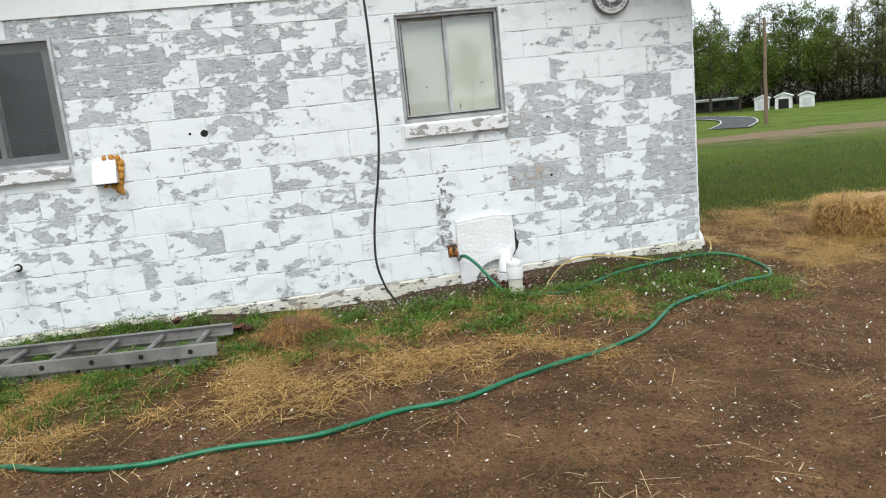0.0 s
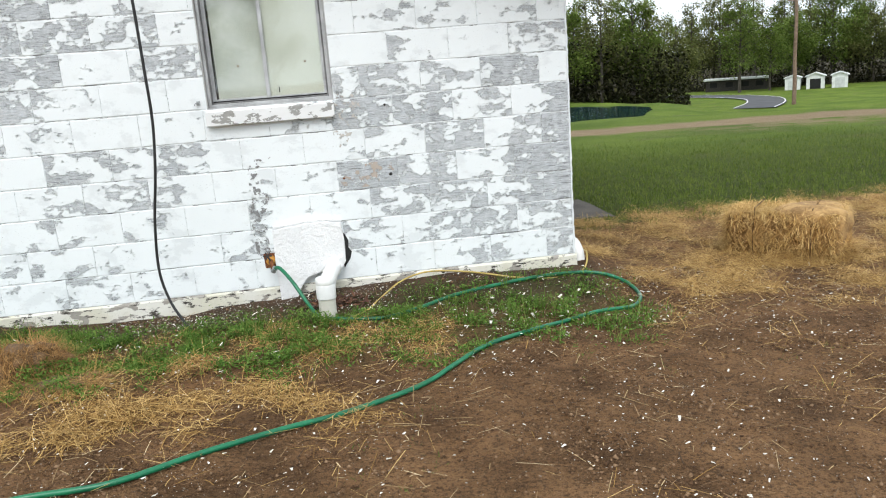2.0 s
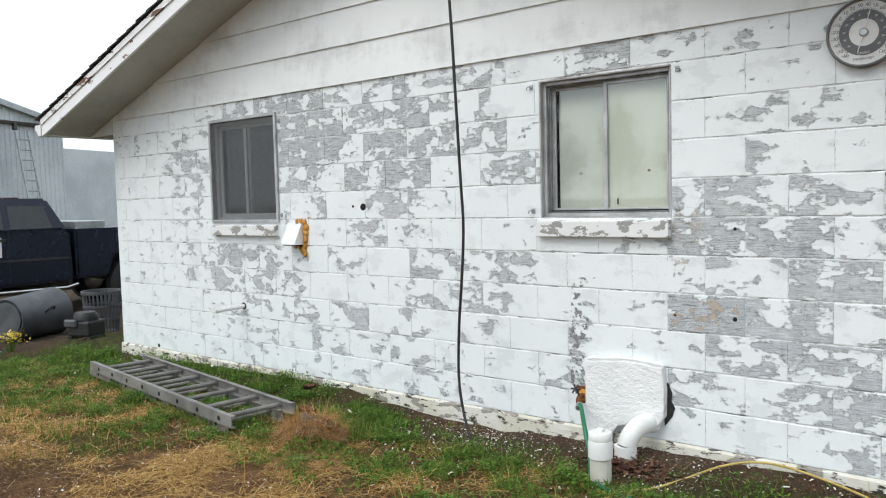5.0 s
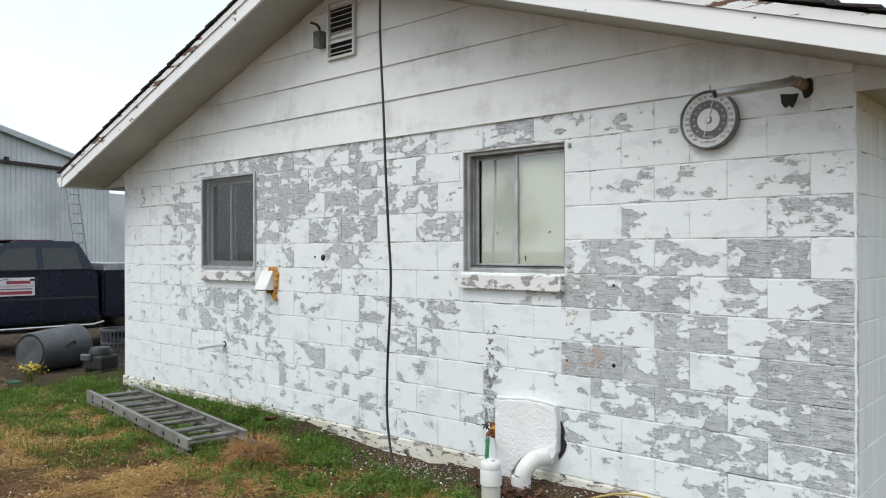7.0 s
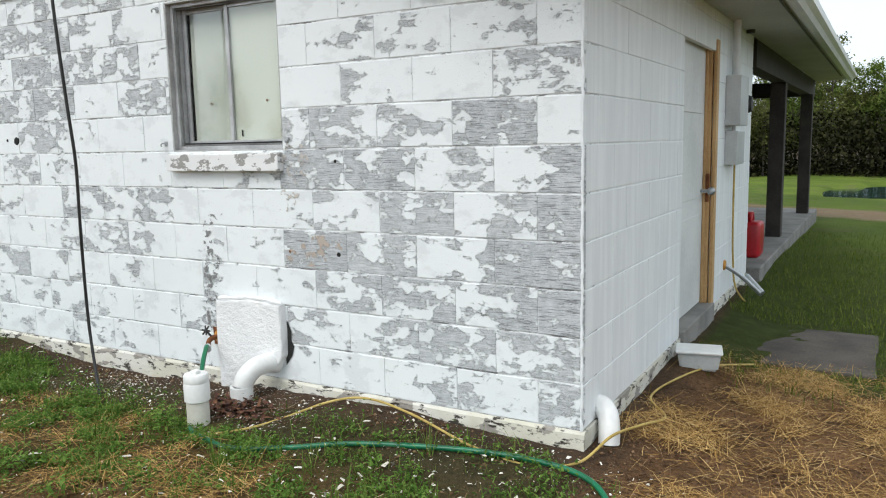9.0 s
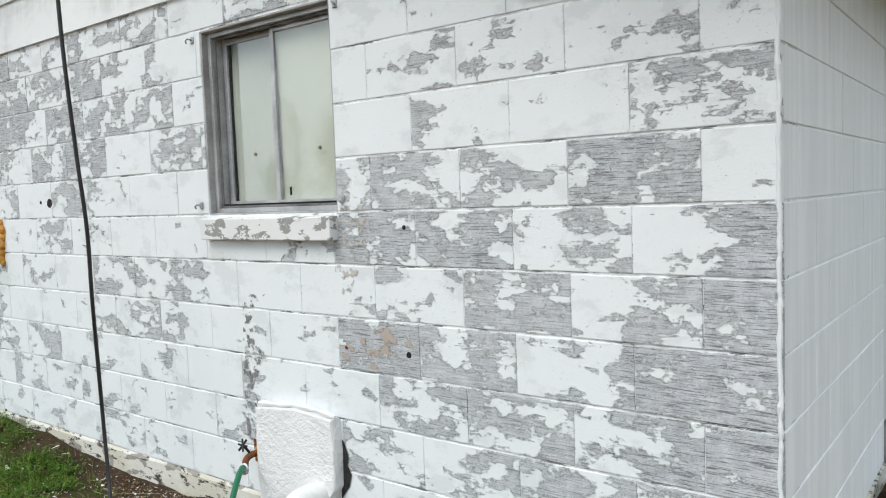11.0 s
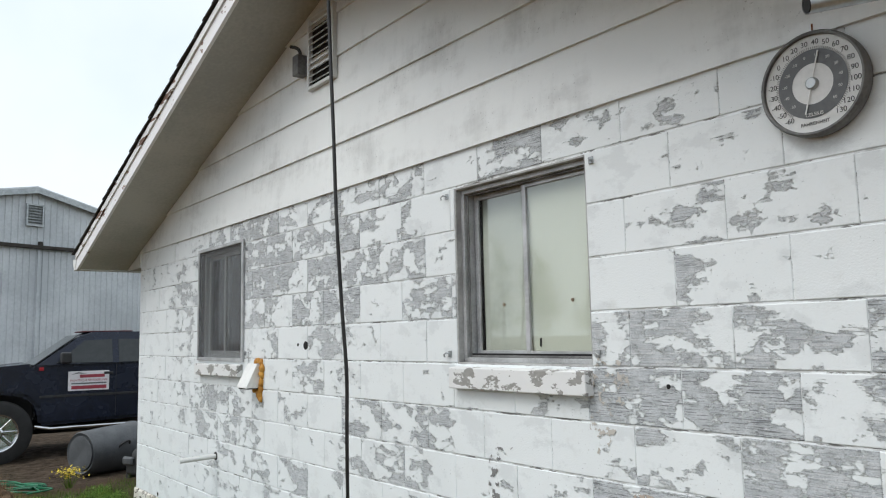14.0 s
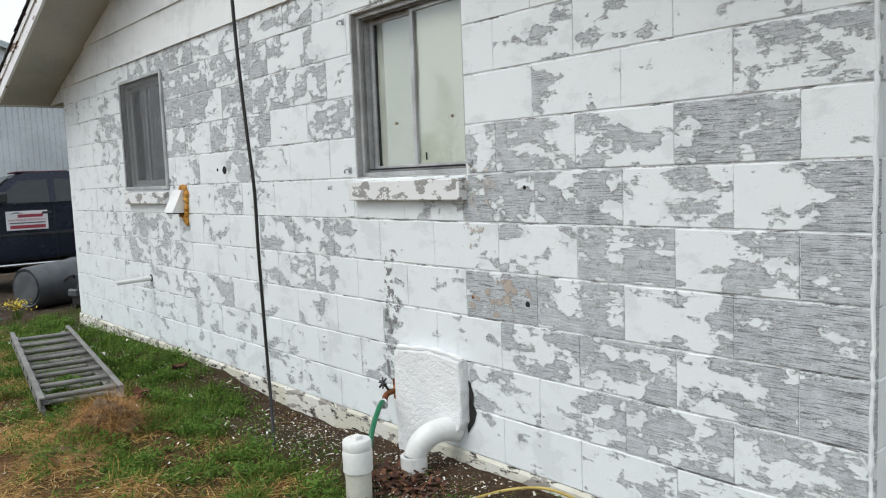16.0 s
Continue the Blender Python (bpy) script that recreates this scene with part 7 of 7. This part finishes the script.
utility_pole(46.4, 69.0, 11.0, 0.21, False)


def shed(x, y, w, d, h, rz, label, open_front=False):
    ob = thing("shed", label, "shed", (x, y, ground_z(x, y) - 0.1), rz=rz)
    part("wall", boxm(-w / 2, w / 2, -d / 2, d / 2, 0, h), M_siding, ob)
    part("roof", prism(bmesh.new(), [(-w / 2 - 0.2, h), (0, h + 0.22 * w), (w / 2 + 0.2, h), (w / 2 + 0.2, h + 0.1), (0, h + 0.22 * w + 0.1), (-w / 2 - 0.2, h + 0.1)], -d / 2 - 0.2, d / 2 + 0.2), M_siding, ob)
    part("gable_wall", prism(bmesh.new(), [(-w / 2, h), (w / 2, h), (0, h + 0.22 * w)], -d / 2 + 0.02, d / 2 - 0.02), M_siding, ob)
    # an open front is a black panel that stands for the shade inside
    part("door", boxm(-w * 0.3, w * 0.3, -d / 2 - 0.04, -d / 2 - 0.002, 0.0, h * 0.85), M_dark if open_front else M_greybox, ob)


shed(67.1, 90.7, 1.9, 2.6, 1.7, -36, "small white garden shed under far trees")
shed(64.7, 92.4, 2.2, 2.6, 1.7, -36, "open white carport with a dark bay", True)
shed(62.4, 94.0, 1.9, 2.6, 1.6, -36, "pale garage with a grey door")


def low_house():
    ob = thing("low_house", "long low house with a white roof edge far off", "house", (60.0, 104.5, ground_z(60.0, 104.5) - 0.1), rz=-31)
    part("wall", boxm(-4.3, 4.3, -2, 2, 0, 1.7), M_dark_wood, ob)
    part("roof", boxm(-4.6, 4.6, -2.5, 2.5, 1.7, 1.95, 0.03), M_siding, ob)
    for q in (-3.2, -1, 1.2, 3.2):
        part("window", boxm(q - 0.5, q + 0.5, -2.05, -2.002, 0.7, 1.4), M_dark, ob)


low_house()


def tree_mesh(seed, h, spread, leaf_n, leaf_mat, lean=0.0, leaf=0.17):
    """A tapered trunk with limbs, and a loose crown of small leaf tufts."""
    r = random.Random(seed)
    q = np.random.RandomState(seed)
    ob = thing("tree", "tall deciduous tree in thin spring leaf", "tree", group="woods beyond the pond")
    bm = bmesh.new()
    top = Vector((lean * h, 0.3 * r.uniform(-1, 1), h))
    trunk = spline([(0, 0, -0.4), (0.1 * r.uniform(-1, 1), 0.1, h * 0.3), (lean * h * 0.5, 0.2 * r.uniform(-1, 1), h * 0.62), top * 0.97], 4)
    tube(bm, trunk, lambda t: 0.20 * (1 - 0.9 * t) * h / 11, 8)
    ends = []
    for i in range(26):
        t = 0.28 + 0.70 * (i / 26)
        base = trunk[min(int(t * (len(trunk) - 1)), len(trunk) - 2)]
        a = r.uniform(0, 6.283)
        ln = spread * (1.15 - 0.75 * t) * r.uniform(0.6, 1.15)
        tip = base + Vector((math.cos(a) * ln, math.sin(a) * ln, ln * r.uniform(0.35, 0.95)))
        mid = base.lerp(tip, 0.5) + Vector((0, 0, 0.12 * ln))
        tube(bm, spline([base, mid, tip], 3), lambda u: 0.055 * (1 - 0.85 * u) * h / 11, 5, False)
        ends += [(base.lerp(tip, 0.45), ln * 0.28), (base.lerp(tip, 0.75), ln * 0.34), (tip, ln * 0.36)]
        for j in range(3):
            b2 = base.lerp(tip, r.uniform(0.4, 0.9))
            t2 = b2 + Vector((r.uniform(-1, 1), r.uniform(-1, 1), r.uniform(0.1, 1))) * ln * 0.45
            tube(bm, [b2, b2.lerp(t2, 0.5), t2], lambda u: 0.018 * (1 - 0.7 * u), 4, False)
            ends.append((t2, ln * 0.26))
    part("trunk", bm, M_bark, ob, "", True)
    w = np.array([e[1] for e in ends]) + 0.15
    pick = q.choice(len(ends), leaf_n, p=w / w.sum())
    C = np.array([tuple(e[0]) for e in ends])[pick]
    S = np.array([e[1] for e in ends])[pick] + 0.12
    P = C + q.normal(0, 0.55, (leaf_n, 3)) * S[:, None]
    cr = ribbons("crown", P, q.uniform(0, 6.283, leaf_n), q.uniform(-1.2, 1.2, leaf_n), q.uniform(0.6, 1.3, leaf_n) * leaf, q.uniform(0.6, 1.3, leaf_n) * leaf, q.uniform(0, 0.05, leaf_n), leaf_mat, "", "", 0.6)
    cr.parent = ob
    return ob


TREES = [tree_mesh(1, 11.0, 3.0, 5200, M_leaf), tree_mesh(2, 12.5, 2.6, 3200, M_leaf_olive, 0.03), tree_mesh(3, 10.0, 3.3, 5600, M_leaf, -0.02), tree_mesh(4, 12.0, 2.4, 1300, M_leaf_olive, 0.0), tree_mesh(5, 8.5, 2.8, 3800, M_leaf_olive)]


def woods():
    r = random.Random(8)
    spots = []
    for i in range(128):
        a = radians(44 + 58 * (i + r.random()) / 128)
        d = r.choice((70, 74, 79, 85, 92)) + r.uniform(-3, 3)
        if a < radians(64):
            d += 58
        spots.append((-1.0 + d * math.cos(a), -4.5 + d * math.sin(a)))
    spots += [(56.5, 97.5), (60.5, 96.5), (65.5, 99.0), (37, 84), (40, 90), (70, 106), (76, 101), (62, 112), (78, 88), (54, 114), (88, 76), (92, 62), (84, 94), (48, 116)]
    for i in range(26):
        spots.append((-62 + 5.2 * i + r.uniform(-2, 2), -52 + r.uniform(-7, 7)))
    for i, (x, y) in enumerate(spots):
        s = r.uniform(0.74, 1.0) * (1.3 if math.hypot(x, y) > 104 else 1.0)
        m = pose(x, y, ground_z(x, y) - 0.1, 0, 0, r.uniform(0, 360)) @ Matrix.Diagonal((s, s, s * r.uniform(0.9, 1.12), 1))
        src = TREES[r.choice((0, 1, 1, 2, 3, 4, 4))]
        if i < len(TREES):
            src = TREES[i]
            src.matrix_basis = m
        else:
            ob = copy_thing(src, m)
            ob.matrix_basis = m


woods()


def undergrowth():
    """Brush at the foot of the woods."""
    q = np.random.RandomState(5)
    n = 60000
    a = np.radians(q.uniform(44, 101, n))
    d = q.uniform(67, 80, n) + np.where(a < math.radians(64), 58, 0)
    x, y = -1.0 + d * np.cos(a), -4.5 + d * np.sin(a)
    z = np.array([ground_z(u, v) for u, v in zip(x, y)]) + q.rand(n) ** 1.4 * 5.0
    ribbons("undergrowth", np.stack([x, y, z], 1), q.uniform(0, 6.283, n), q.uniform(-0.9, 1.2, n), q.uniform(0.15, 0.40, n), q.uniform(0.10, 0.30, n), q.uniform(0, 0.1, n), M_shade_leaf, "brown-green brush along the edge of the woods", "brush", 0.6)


undergrowth()
